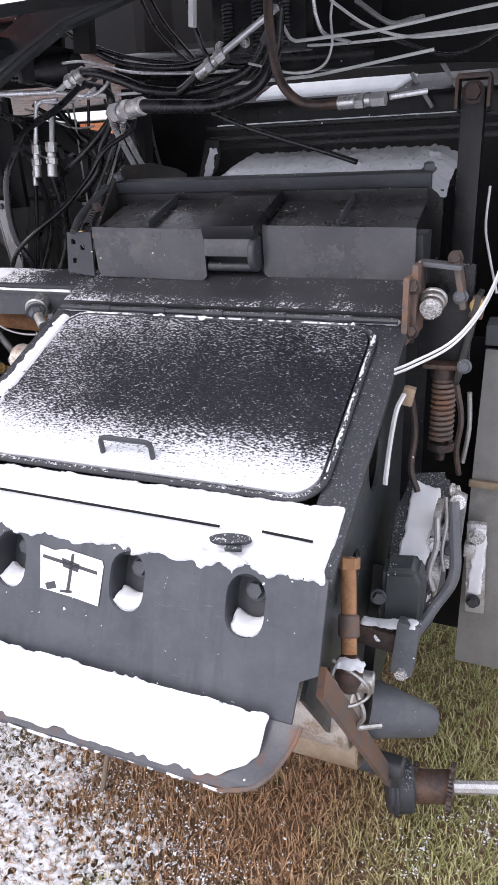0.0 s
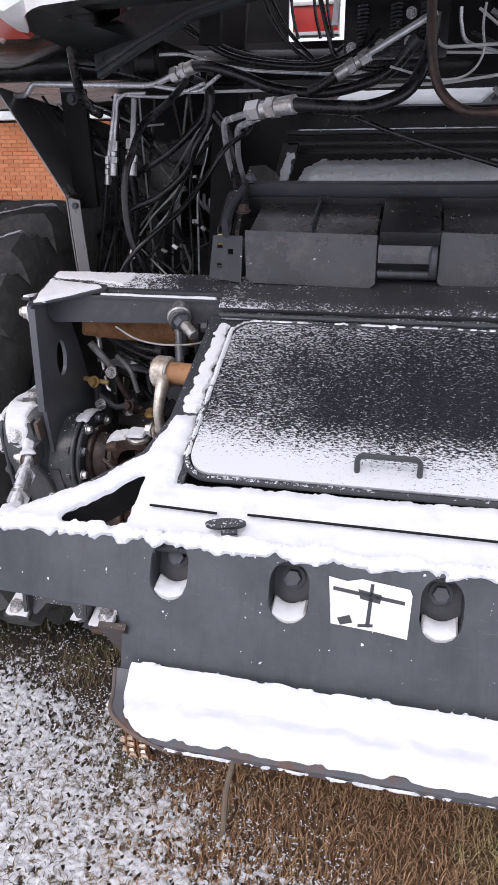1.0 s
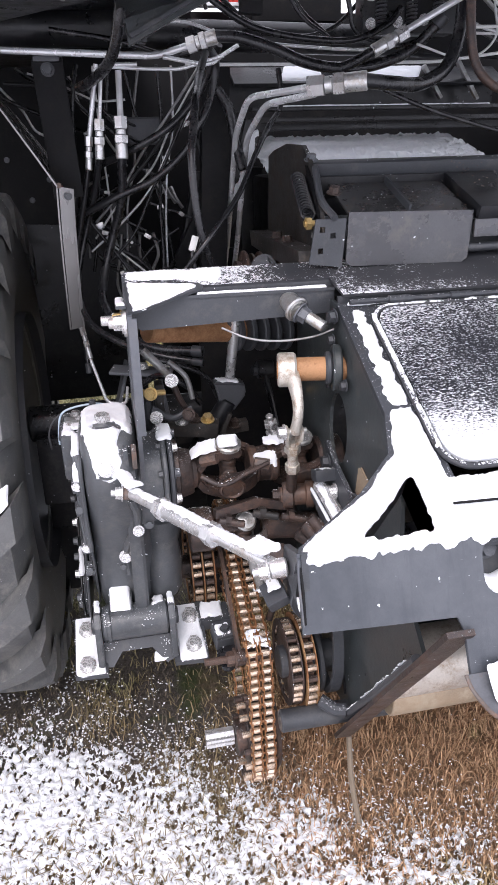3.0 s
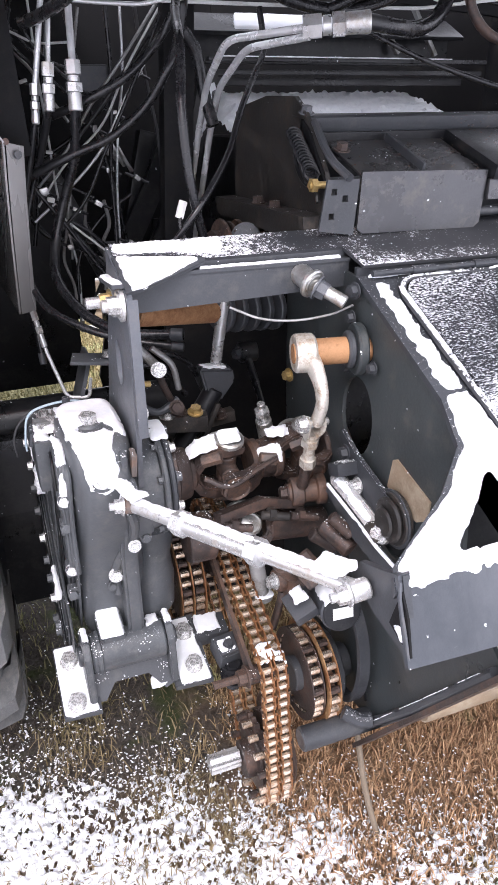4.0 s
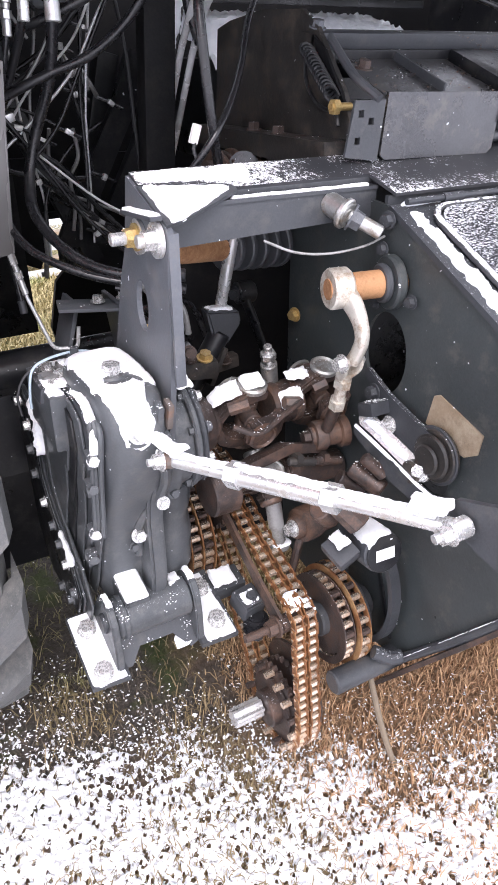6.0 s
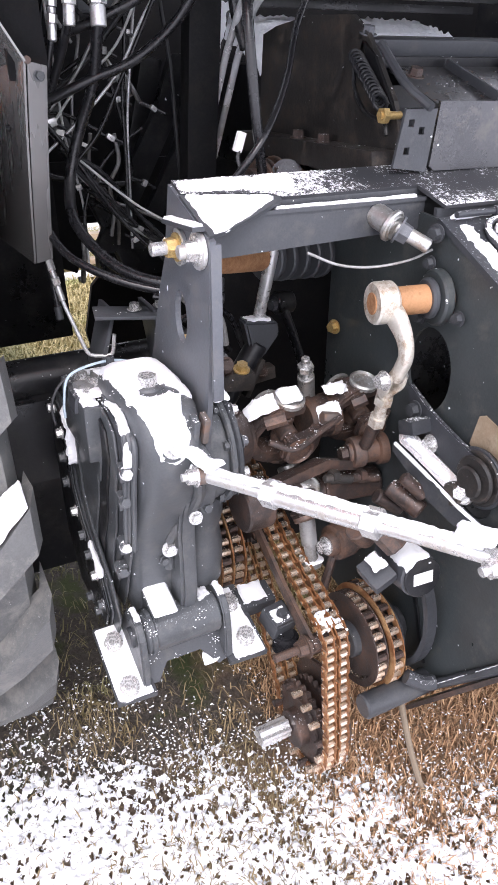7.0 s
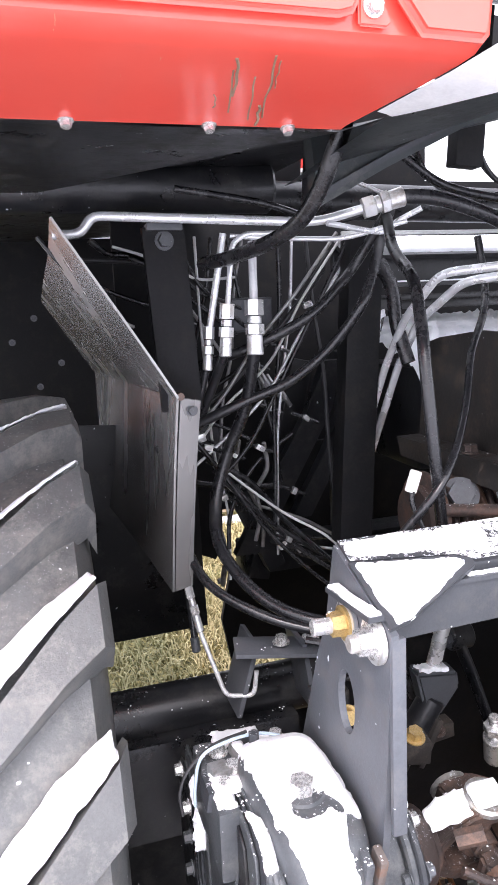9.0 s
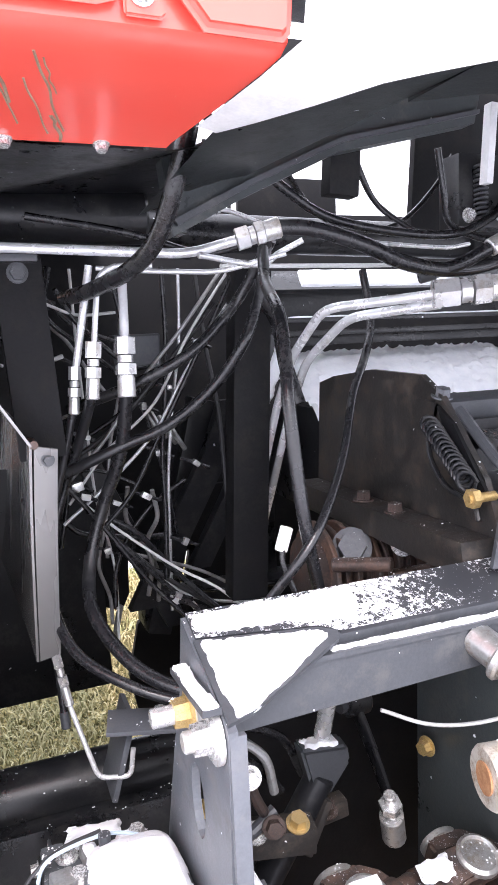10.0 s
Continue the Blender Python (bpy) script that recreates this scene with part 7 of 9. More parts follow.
cyl(bm, (0.128, 1.75, 1.222), (0.128, 1.75, 1.245), 0.030, n=18)
part("guide", bm, "rust_dark", spring)
rb = thing("spring_bracket", "dark rusty bracket with a large plated nut", "bracket", (0.11, 1.72, 1.3))
for nm, c, sz, rot, mm in (("back_plate", (0.120, 1.765, 1.345), (0.11, 0.02, 0.22), (0, 0, 0), "black"), ("side_plate", (0.172, 1.745, 1.31), (0.012, 0.08, 0.19), (0, 10, 0), "oily"),
                           ("side_plate", (0.075, 1.68, 1.40), (0.012, 0.10, 0.14), (0, 0, 0), "strap"), ("cheek", (0.150, 1.72, 1.43), (0.012, 0.06, 0.11), (0, -12, 0), "strap"),
                           ("rusty_edge", (0.064, 1.625, 1.385), (0.012, 0.05, 0.13), (0, 0, 0), "strap"), ("top_tab", (0.118, 1.70, 1.462), (0.075, 0.05, 0.010), (0, 6, 0), "grey_rust"),
                           ("foot_tab", (0.128, 1.745, 1.250), (0.085, 0.06, 0.010), (0, 0, 0), "rust"), ("clip", (0.186, 1.735, 1.375), (0.028, 0.02, 0.045), (0, 10, 0), "strap")):
    bm = nb()
    box(bm, c, sz, rot, 0.004)
    part(nm, bm, mm, rb)
for x, y, z, mm in ((0.140, 1.70, 1.475, "rust_dark"), (0.186, 1.722, 1.38, "brass"), (0.075, 1.62, 1.43, "rust_dark"), (0.075, 1.62, 1.345, "rust_dark"), (0.172, 1.70, 1.26, "grey"), (0.155, 1.70, 1.40, "grey")):
    bolt(rb, (x, y, z), (0, -1, 0.2), 0.020, mm)
for pts, rr in (([(0.16, 1.70, 1.22), (0.175, 1.69, 1.15), (0.170, 1.69, 1.08), (0.178, 1.70, 1.02)], 0.006), ([(0.185, 1.72, 1.20), (0.19, 1.72, 1.12), (0.182, 1.72, 1.04)], 0.005), ([(0.075, 1.66, 1.20), (0.085, 1.67, 1.12), (0.082, 1.66, 1.04), (0.10, 1.65, 0.99)], 0.007)):
    bm = nb()
    tube(bm, pts, rr, 8)
    part("line", bm, "rust_dark" if rr > 0.0055 else "galv", rb)
for k in range(3):
    bm = nb()
    cyl(bm, (0.107, 1.672 - 0.012 * k, 1.402 - 0.006 * k), (0.107, 1.664 - 0.012 * k, 1.398 - 0.006 * k), 0.027 - 0.003 * k, n=24, bevel=0.002)
    part("washer", bm, "steel", rb)
bolt(rb, (0.107, 1.640, 1.388), (0, -1, -0.4), 0.029, "zinc")
tubew = thing("pale_cables", "pair of pale cables running along the housing side", "cable", (0.1, 1.5, 1.2))
for k in range(2):
    bm = nb()
    o = 0.008 * k
    tube(bm, [(0.072, 1.43, 1.10 + o), (0.070, 1.47, 1.16), (0.074, 1.50, 1.22), (0.082, 1.53, 1.245)], 0.005, 6)
    tube(bm, [(0.070, 1.49, 1.295 + o), (0.105, 1.48, 1.315 + o), (0.165, 1.50, 1.350 + o), (0.205, 1.54, 1.40 + o), (0.228, 1.60, 1.46 + o), (0.24, 1.66, 1.54 + o)], 0.0025, 8)
    part("strand", bm, "cable", tubew)
bm = nb()
box(bm, (0.088, 1.545, 1.238), (0.022, 0.02, 0.036), (0, 10, 0), 0.004)
part("connector", bm, "tan", tubew)
pan = thing("grey_shield", "worn grey sheet metal side panel with bracket", "panel", (0.3, 2.0, 0.3))
bm = prism(nb(), [[(0.192, 1.225), (0.62, 1.21), (0.62, 0.30), (0.182, 0.305), (0.186, 0.87)]], on_y(2.0), (0, 0.012, 0))
part("sheet", bm, "panel", pan, "", False)
bm = nb()
box(bm, (0.40, 1.992, 0.868), (0.44, 0.012, 0.020), (0, 1, 0), 0.004)
part("seam", bm, "tan", pan)
bm = nb()
box(bm, (0.218, 1.965, 0.64), (0.050, 0.020, 0.27), (0, -3, 0), 0.005)
box(bm, (0.20, 1.955, 0.70), (0.03, 0.03, 0.04), (0, 0, 0), 0.005)
part("bracket", bm, "zinc", pan)
bolt(pan, (0.219, 1.952, 0.545), (0, -1, 0), 0.026, "dark")
snow([(0.199, 0.565), (0.240, 0.565), (0.238, 0.765), (0.205, 0.765)], lambda x, z: V((x, 1.954, z)), (0, -1, 0.3), 0.006, 0.006, 0.004, "snow stuck to a panel bracket", 82.0)
bolt(pan, (0.215, 1.952, 0.74), (0, -1, 0), 0.028, "zinc")
bm = nb()
box(bm, (0.42, 2.02, 1.265), (0.46, 0.10, 0.05), (0, 0, 0), 0.006)
part("ledge", bm, "grey", pan)

# ---- rear deck: two trough boxes with a hinge block between ----
deck = thing("trough_deck", "dark steel deck with two shallow troughs", "machine deck", (-0.35, 1.8, 1.4))
bm = nb()
box(bm, (-0.34, 1.80, 1.395), (0.83, 0.10, 0.045), (0, 0, 0), 0.004)
box(bm, (-0.34, 1.86, 1.46), (0.80, 0.12, 0.10), (0, 0, 0), 0.004)
part("base", bm, "dark", deck)


def trough(x0, x1, yf, nm):
    bm = prism(nb(), [[(x0, 1.428), (x0 + 0.012, 1.418), (x1 - 0.012, 1.414), (x1, 1.424), (x1, 1.528), (x0, 1.534)]], lambda x, z: V((x, yf + 0.10 * (1.53 - z), z)), (0, 0.006, 0))
    part("front", bm, "sheet", deck, "flat grey sheet front", False)
    bm = prism(nb(), [[(x0 + 0.006, yf + 0.006), (x1 - 0.004, yf + 0.006), (x1 - 0.004, yf + 0.17), (x0 + 0.006, yf + 0.17)]], lambda x, y: V((x, y, 1.518 + (y - yf) * 0.35)), (0, 0, 0.005))
    part("bottom", bm, "sheet", deck, "bare sheet trough bottom with chaff", False)
    xm = (x0 + x1) / 2
    bm = nb()
    box(bm, (xm, yf + 0.09, 1.560), (0.006, 0.16, 0.022), (19, 0, 0), 0.001)
    part("rib", bm, "dark", deck)


trough(-0.704, -0.413, 1.722, "a")
trough(-0.280, 0.054, 1.745, "b")
bm = nb()
box(bm, (-0.345, 1.80, 1.555), (0.125, 0.20, 0.03), (19, 0, 0), 0.004)
part("middle_plate", bm, "black", deck)
bm = nb()
box(bm, (-0.352, 1.722, 1.490), (0.115, 0.010, 0.040), (0, 0, 0), 0.003)
part("latch_plate", bm, "sheet", deck)
bm = nb()
cyl(bm, (-0.300, 1.74, 1.475), (-0.285, 1.74, 1.475), 0.040, n=24, bevel=0.003)
cyl(bm, (-0.41, 1.745, 1.445), (-0.30, 1.745, 1.445), 0.010, n=12)
part("hinge_pin", bm, "dark", deck)
bm = prism(nb(), [[(-0.79, 1.428), (-0.715, 1.418), (-0.709, 1.522), (-0.777, 1.522)]] + [[(x - 0.006, z - 0.006), (x + 0.006, z - 0.006), (x + 0.006, z + 0.006), (x - 0.006, z + 0.006)] for x, z in ((-0.762, 1.50), (-0.765, 1.455), (-0.738, 1.487))], lambda x, z: V((x, 1.722 + 0.06 * (1.52 - z), z)), (0, 0.006, 0))
part("perforated_tab", bm, "dark", deck, "", False)
bm = nb()
box(bm, (-0.345, 1.912, 1.612), (0.80, 0.016, 0.038), (20, 0, 0), 0.004)
box(bm, (-0.345, 1.935, 1.630), (0.80, 0.05, 0.006), (5, 0, 0), 0.002)
part("rear_rail", bm, "dark", deck, "", True)
bm = nb()
box(bm, (-0.345, 1.900, 1.575), (0.79, 0.006, 0.05), (14, 0, 0), 0.001)
part("upstand", bm, "black", deck)
bm = nb()
tube(bm, [(-0.742, 1.70, 1.525), (-0.755, 1.76, 1.56), (-0.74, 1.86, 1.62)], 0.008, 8)
part("edge", bm, "dark", deck)
for p in ((-0.72, 1.78, 1.57), (-0.735, 1.91, 1.635), (0.045, 1.93, 1.634)):
    bolt(deck, p, (0, -0.3, 1), 0.022, "rust_dark" if p[1] < 1.9 else "grey")
# chaff and dirt lying in the troughs
verts, faces = [], []
for _ in range(420):
    x, y = rng.uniform(-0.70, 0.05), rng.uniform(1.73, 1.89)
    if rng.random() < 0.5 and not (-0.42 < x < -0.27):
        continue
    z = 1.526 + (y - 1.73) * 0.35 + (0.045 if -0.41 < x < -0.285 else 0)
    a, l = rng.uniform(0, 6.28), rng.uniform(0.002, 0.006)
    k = len(verts)
    verts += [(x, y, z), (x + l * math.cos(a), y + l * math.sin(a), z + 0.003), (x + 0.001, y + 0.0015, z + 0.002)]
    faces.append((k, k + 1, k + 2))
me = bpy.data.meshes.new("chaff")
me.from_pydata(verts, [], faces)
me.materials.append(M["strap"])
tagged(new("chaff", me), "bits of chaff and dirt in the troughs", "chaff", kind="stuff")

cheek = thing("spring_plate", "black side plate with a tension spring", "machine plate", (-0.74, 1.95, 1.4))
bm = prism(nb(), [[(1.76, 1.44), (1.80, 1.53), (1.90, 1.640), (1.95, 1.668), (2.10, 1.672), (2.24, 1.655), (2.30, 1.64), (2.32, 1.40), (1.80, 1.36)]], on_x(-0.745), (0.010, 0, 0))
part("plate", bm, "oily", cheek, "", False)
bm = nb()
pts = [(-0.772 + 0.016 * math.cos(a), 1.80 + 0.09 * a / (2 * math.pi * 14) + 0.008 * math.sin(a), 1.525 + 0.075 * a / (2 * math.pi * 14) + 0.014 * math.sin(a)) for a in np.linspace(0, 2 * math.pi * 14, 150)]
tube(bm, pts, 0.0030, 6, smooth=False)
part("tension_spring", bm, "black", cheek)
bm = nb()
cyl(bm, (-0.786, 1.785, 1.508), (-0.74, 1.785, 1.508), 0.007, n=12)
cyl(bm, (-0.782, 1.785, 1.508), (-0.770, 1.785, 1.508), 0.014, n=6)
part("spring_pin", bm, "brass", cheek)
bm = prism(nb(), [[(1.79, 1.515), (1.86, 1.60), (1.90, 1.625), (1.88, 1.585), (1.84, 1.53), (1.81, 1.505)]], on_x(-0.752), (0.006, 0, 0))
part("slot_plate", bm, "black_dull", cheek, "", False)
bm = nb()
tube(bm, [(-0.762, 1.905, 1.60), (-0.764, 1.90, 1.55), (-0.764, 1.86, 1.51), (-0.764, 1.80, 1.495), (-0.766, 1.785, 1.475)], 0.004, 8)
part("bent_rod", bm, "black", cheek)
bm = prism(nb(), [[(1.77, 1.40), (2.30, 1.40), (2.32, 1.44), (1.78, 1.45)]], on_x(-0.80), (0.06, 0, 0))
part("lower_rail", bm, "oily", cheek, "", False)
for y in (1.98, 2.08):
    bolt(cheek, (-0.775, y, 1.445), (0, 0, 1), 0.024, "rust_dark")
lowgear = thing("clutch_drum", "oily ribbed clutch drum with a bright bolt", "clutch", (-0.82, 2.10, 1.25))
for k in range(9):
    bm = nb()
    x = -0.865 + 0.021 * k
    cyl(bm, (x, 2.10, 1.325), (x + 0.009, 2.10, 1.325), 0.088 - 0.006 * (k % 2) - 0.002 * k, n=30, bevel=0.002)
    part("disc", bm, "rust_dark" if k % 2 else "rust", lowgear)
bm = nb()
cyl(bm, (-0.885, 2.10, 1.325), (-0.66, 2.10, 1.325), 0.062, n=24)
part("drum", bm, "rust_dark", lowgear)
bolt(lowgear, (-0.820, 2.045, 1.375), (-0.5, -1, 0.5), 0.046, "grey")
bolt(lowgear, (-0.735, 2.02, 1.375), (-0.4, -1, 0.4), 0.028, "zinc")
bm = nb()
lathe(bm, (-0.665, 1.935, 1.362), (-0.665, 1.935, 1.44), [(0, 0), (0.050, 0.0), (0.054, 0.010), (0.046, 0.020), (0.030, 0.026), (0.028, 0.040), (0.018, 0.046), (0, 0.048)], 24)
part("dome", bm, "dark_dust", lowgear)
for p, q, rr in (((-0.87, 2.02, 1.36), (-0.80, 1.95, 1.37), 0.012), ((-0.78, 1.99, 1.33), (-0.70, 1.96, 1.34), 0.016), ((-0.72, 2.02, 1.30), (-0.68, 1.93, 1.33), 0.010)):
    part("stub", cyl(nb(), p, q, rr, n=12, bevel=0.002), "rust_dark", lowgear)

# snow-covered rear housing and rails
quilt = nb()
nx, ny = 90, 34
gridv = [[quilt.verts.new((-0.72 + 0.75 * i / (nx - 1), 2.36 + 0.32 * j / (ny - 1),
          1.585 + 0.105 * (j / (ny - 1)) ** 0.6 - 0.05 * max(0, abs(i / (nx - 1) - 0.5) - 0.42) * 8
          + 0.010 * noise.noise(V((i * 0.35, j * 0.55, 0))) + 0.013 * abs(noise.noise(V((i * 0.6, j * 0.7, 4)))))) for j in range(ny)] for i in range(nx)]
for i in range(nx - 1):
    for j in range(ny - 1):
        quilt.faces.new([gridv[i][j], gridv[i + 1][j], gridv[i + 1][j + 1], gridv[i][j + 1]])
solo("snow", quilt, "snow", "lumpy white snow covering the rear rotor housing", "snow", "lying snow", "stuff")
hood = thing("rotor_housing", "black rounded rotor housing under snow", "machine housing", (-0.35, 2.5, 1.3))
bm = nb()
box(bm, (-0.345, 2.52, 1.46), (0.74, 0.31, 0.24), (0, 0, 0), 0.02)
part("hood", bm, "black", hood)
rails = thing("rear_rails", "black rear cross rails with snow lines", "rails", (-0.3, 2.6, 1.7))
for y, z, h in ((2.50, 1.770, 0.010), (2.52, 1.740, 0.012), (2.62, 1.72, 0.02)):
    bm = nb()
    box(bm, (-0.30, y, z), (0.90, 0.02, h), (0, 0, 0), 0.002)
    part("rail", bm, "black", rails)
bm = nb()
box(bm, (-0.32, 2.70, 1.82), (0.92, 0.02, 0.10), (0, 0, 0), 0.003)
box(bm, (-0.32, 2.66, 1.868), (0.92, 0.12, 0.012), (27, 0, 0), 0.003)
part("ledge", bm, "black", rails)
snow([(-0.63, 2.615), (-0.17, 2.615), (-0.12, 2.705), (-0.60, 2.705)], lambda x, y: V((x, y, 1.877 + (y - 2.66) * 0.51)), (0, 0, 1), 0.006, 0.002, 0.008, "flat strip of snow on the rear ledge", 24.0)
snow([(-0.72, 2.492), (0.03, 2.492), (0.03, 2.508), (-0.72, 2.508)], lambda x, y: V((x, y, 1.775)), (0, 0, 1), 0.004, 0.003, 0.005, "line of snow on the rear rail", 25.0)
bm = nb()
box(bm, (-0.10, 2.66, 1.85), (0.012, 0.02, 0.12), (0, -35, 0), 0.002)
box(bm, (0.0, 2.62, 1.86), (0.012, 0.02, 0.16), (0, -35, 0), 0.002)
part("brace", bm, "galv", rails)

# uprights and frames
post = thing("upright_post", "black square upright with a red cap bracket", "post", (0.1, 2.2, 1.2))
bm = nb()
box(bm, (0.100, 2.22, 1.50), (0.055, 0.06, 0.62), (0, 0, 0), 0.006)
part("column", bm, "black", post)
bm = nb()
box(bm, (0.100, 2.20, 1.835), (0.075, 0.07, 0.012), (0, 0, 0), 0.003)
box(bm, (0.063, 2.20, 1.80), (0.008, 0.07, 0.07), (0, 0, 0), 0.003)
box(bm, (0.137, 2.20, 1.80), (0.008, 0.07, 0.07), (0, 0, 0), 0.003)
part("cap", bm, "rust_dark", post)
bolt(post, (0.100, 2.185, 1.80), (0, -1, 0), 0.036, "rust_dark")
post2 = thing("upright_post", "broad black leaning upright behind the hoses", "post", (-0.85, 2.3, 1.2))
bm = nb()
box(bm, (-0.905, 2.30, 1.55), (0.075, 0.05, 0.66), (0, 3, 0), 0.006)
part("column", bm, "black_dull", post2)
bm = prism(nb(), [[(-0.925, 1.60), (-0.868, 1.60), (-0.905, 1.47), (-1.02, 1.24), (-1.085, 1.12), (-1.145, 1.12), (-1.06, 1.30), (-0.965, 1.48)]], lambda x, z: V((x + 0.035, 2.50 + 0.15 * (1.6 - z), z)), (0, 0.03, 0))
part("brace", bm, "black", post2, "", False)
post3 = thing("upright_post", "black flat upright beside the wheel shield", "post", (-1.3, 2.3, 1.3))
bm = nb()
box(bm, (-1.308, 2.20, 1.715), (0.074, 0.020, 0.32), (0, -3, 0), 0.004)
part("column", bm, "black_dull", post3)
bm = nb()
box(bm, (-1.316, 2.19, 1.872), (0.062, 0.03, 0.012), (0, 0, 0), 0.003)
part("cap", bm, "dark", post3)
bolt(post3, (-1.316, 2.189, 1.850), (0, -1, 0), 0.022, "dark")

# front axle beam and rear body closing the bay, its deep shade put into near-black sheets
axle = thing("axle_beam", "black axle beam behind the gearbox", "axle", (-1.2, 2.25, 0.9))
bm = nb()
cyl(bm, (-1.50, 2.32, 0.898), (-0.80, 2.32, 0.898), 0.055, n=28, bevel=0.006)
box(bm, (-1.28, 2.30, 0.77), (0.40, 0.14, 0.22), (0, 0, 0), 0.01)
part("tube", bm, "black", axle)
bm = nb()
box(bm, (-1.155, 2.13, 1.096), (0.17, 0.075, 0.008), (0, 4, -12), 0.002)
box(bm, (-1.215, 2.19, 1.03), (0.010, 0.10, 0.15), (0, 16, 0), 0.003)
box(bm, (-1.10, 2.16, 1.03), (0.010, 0.10, 0.15), (0, -8, 0), 0.003)
part("mount", bm, "grey", axle)
for x in (-1.12, -1.06):
    bolt(axle, (x - 0.03, 2.13, 1.104), (0, 0, 1), 0.022, "zinc")
# Black block added below the axle to stop light from the far side.
bm = nb()
box(bm, (-1.20, 2.62, 0.42), (0.62, 0.06, 0.62), (0, 0, 0), 0.01)
part("chassis_plate", bm, "black", axle)
rear = thing("machine_body", "black machine body closing the engine bay, near-black for its deep shade", "machine body", (-0.4, 3.1, 0.9))
bm = nb()
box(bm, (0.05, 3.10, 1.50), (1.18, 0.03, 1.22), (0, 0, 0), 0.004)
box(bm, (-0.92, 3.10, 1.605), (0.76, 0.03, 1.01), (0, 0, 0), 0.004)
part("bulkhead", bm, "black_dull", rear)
# Sheets added to close bright sky gaps over the bay.
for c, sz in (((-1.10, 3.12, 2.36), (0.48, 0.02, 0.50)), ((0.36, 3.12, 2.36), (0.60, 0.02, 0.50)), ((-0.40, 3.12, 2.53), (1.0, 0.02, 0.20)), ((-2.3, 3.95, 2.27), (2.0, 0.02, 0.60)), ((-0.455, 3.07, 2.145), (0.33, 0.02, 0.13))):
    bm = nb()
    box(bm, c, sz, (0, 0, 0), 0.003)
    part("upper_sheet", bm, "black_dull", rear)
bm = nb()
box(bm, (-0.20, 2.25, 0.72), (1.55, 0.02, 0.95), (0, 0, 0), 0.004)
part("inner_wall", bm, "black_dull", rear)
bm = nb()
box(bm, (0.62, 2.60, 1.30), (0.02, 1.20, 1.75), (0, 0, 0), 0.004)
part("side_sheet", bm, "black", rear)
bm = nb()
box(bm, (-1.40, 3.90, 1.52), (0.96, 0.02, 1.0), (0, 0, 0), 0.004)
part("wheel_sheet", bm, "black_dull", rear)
# Black cut-outs stand for the darkness round the low opening.
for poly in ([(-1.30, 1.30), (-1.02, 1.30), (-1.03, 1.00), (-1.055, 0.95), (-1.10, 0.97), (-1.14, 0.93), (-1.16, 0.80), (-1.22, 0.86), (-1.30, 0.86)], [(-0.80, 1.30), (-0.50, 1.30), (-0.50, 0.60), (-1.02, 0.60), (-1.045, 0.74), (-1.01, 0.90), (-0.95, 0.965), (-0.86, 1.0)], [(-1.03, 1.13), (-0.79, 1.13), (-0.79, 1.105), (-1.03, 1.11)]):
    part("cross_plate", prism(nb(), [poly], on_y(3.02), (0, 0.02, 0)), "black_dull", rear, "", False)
for k in range(5):
    bolt(rear, (-1.62 + 0.09 * (k % 3), 3.888, 1.36 + 0.09 * k), (0, -1, 0), 0.018, "grey")
for c, sz, r in (((-0.55, 2.75, 1.05), (1.0, 0.10, 0.08), 0), ((-0.95, 2.70, 1.30), (0.06, 0.06, 0.6), 14), ((-1.10, 2.60, 1.30), (0.05, 0.05, 0.5), -24), ((-0.70, 2.80, 1.25), (0.08, 0.08, 0.7), 0)):
    bm = nb()
    box(bm, c, sz, (0, r, 0), 0.008)
    part("frame_bar", bm, "black", rear)
for k in range(4):
    bm = nb()
    tube(bm, [(-1.06 + 0.02 * k, 2.55, 1.60 - 0.015 * k), (-1.05 + 0.02 * k, 2.52, 1.57 - 0.015 * k), (-1.03 + 0.02 * k, 2.53, 1.54 - 0.015 * k)], 0.006, 6)
    part("fin", bm, "galv", rear)
junction = thing("junction_box", "grey hinged junction box in the bay", "box", (-1.05, 2.5, 1.65))
bm = nb()
box(bm, (-1.075, 2.50, 1.715), (0.10, 0.05, 0.075), (0, 0, 0), 0.005)
part("box", bm, "dark", junction)
bm = nb()
box(bm, (-1.075, 2.472, 1.715), (0.09, 0.006, 0.065), (0, 0, 0), 0.002)
part("cover", bm, "grey", junction)
slats = thing("pallet", "snowy timber boards seen under the machine", "pallet", (0.1, 6.5, 0.0))
for k in range(5):
    bm = nb()
    box(bm, (0.15, 6.3 + 0.05 * k, 0.03 + 0.085 * k), (1.5, 0.10, 0.04), (0, 0.6 * (k - 2), 0), 0.004)
    part("board", bm, "tan" if k % 2 else "whitepaint", slats)
for x in (-0.5, 0.1, 0.75):
    bm = nb()
    box(bm, (x, 6.55, 0.19), (0.09, 0.30, 0.38), (0, 0, 0), 0.004)
    part("block", bm, "stick", slats)
# ---- wheel, shield and overhead parts ----
TC, TR = V((-1.48, 2.47, 0.785)), 0.785
wheel = thing("front_wheel", "large weathered tractor wheel with snow on its lugs", "wheel", (-1.76, 2.47, 0.0))
bm = nb()
prof = [(0.40, 0.04), (0.55, 0.0), (0.66, 0.012), (0.715, 0.035), (0.728, 0.10), (0.732, 0.28), (0.728, 0.46), (0.715, 0.525), (0.66, 0.548), (0.55, 0.56), (0.40, 0.52), (0.40, 0.04)]
lathe(bm, TC, TC + V((-1, 0, 0)), prof, 72)
tyre = part("tyre", bm, "tyre", wheel)
bm = nb()
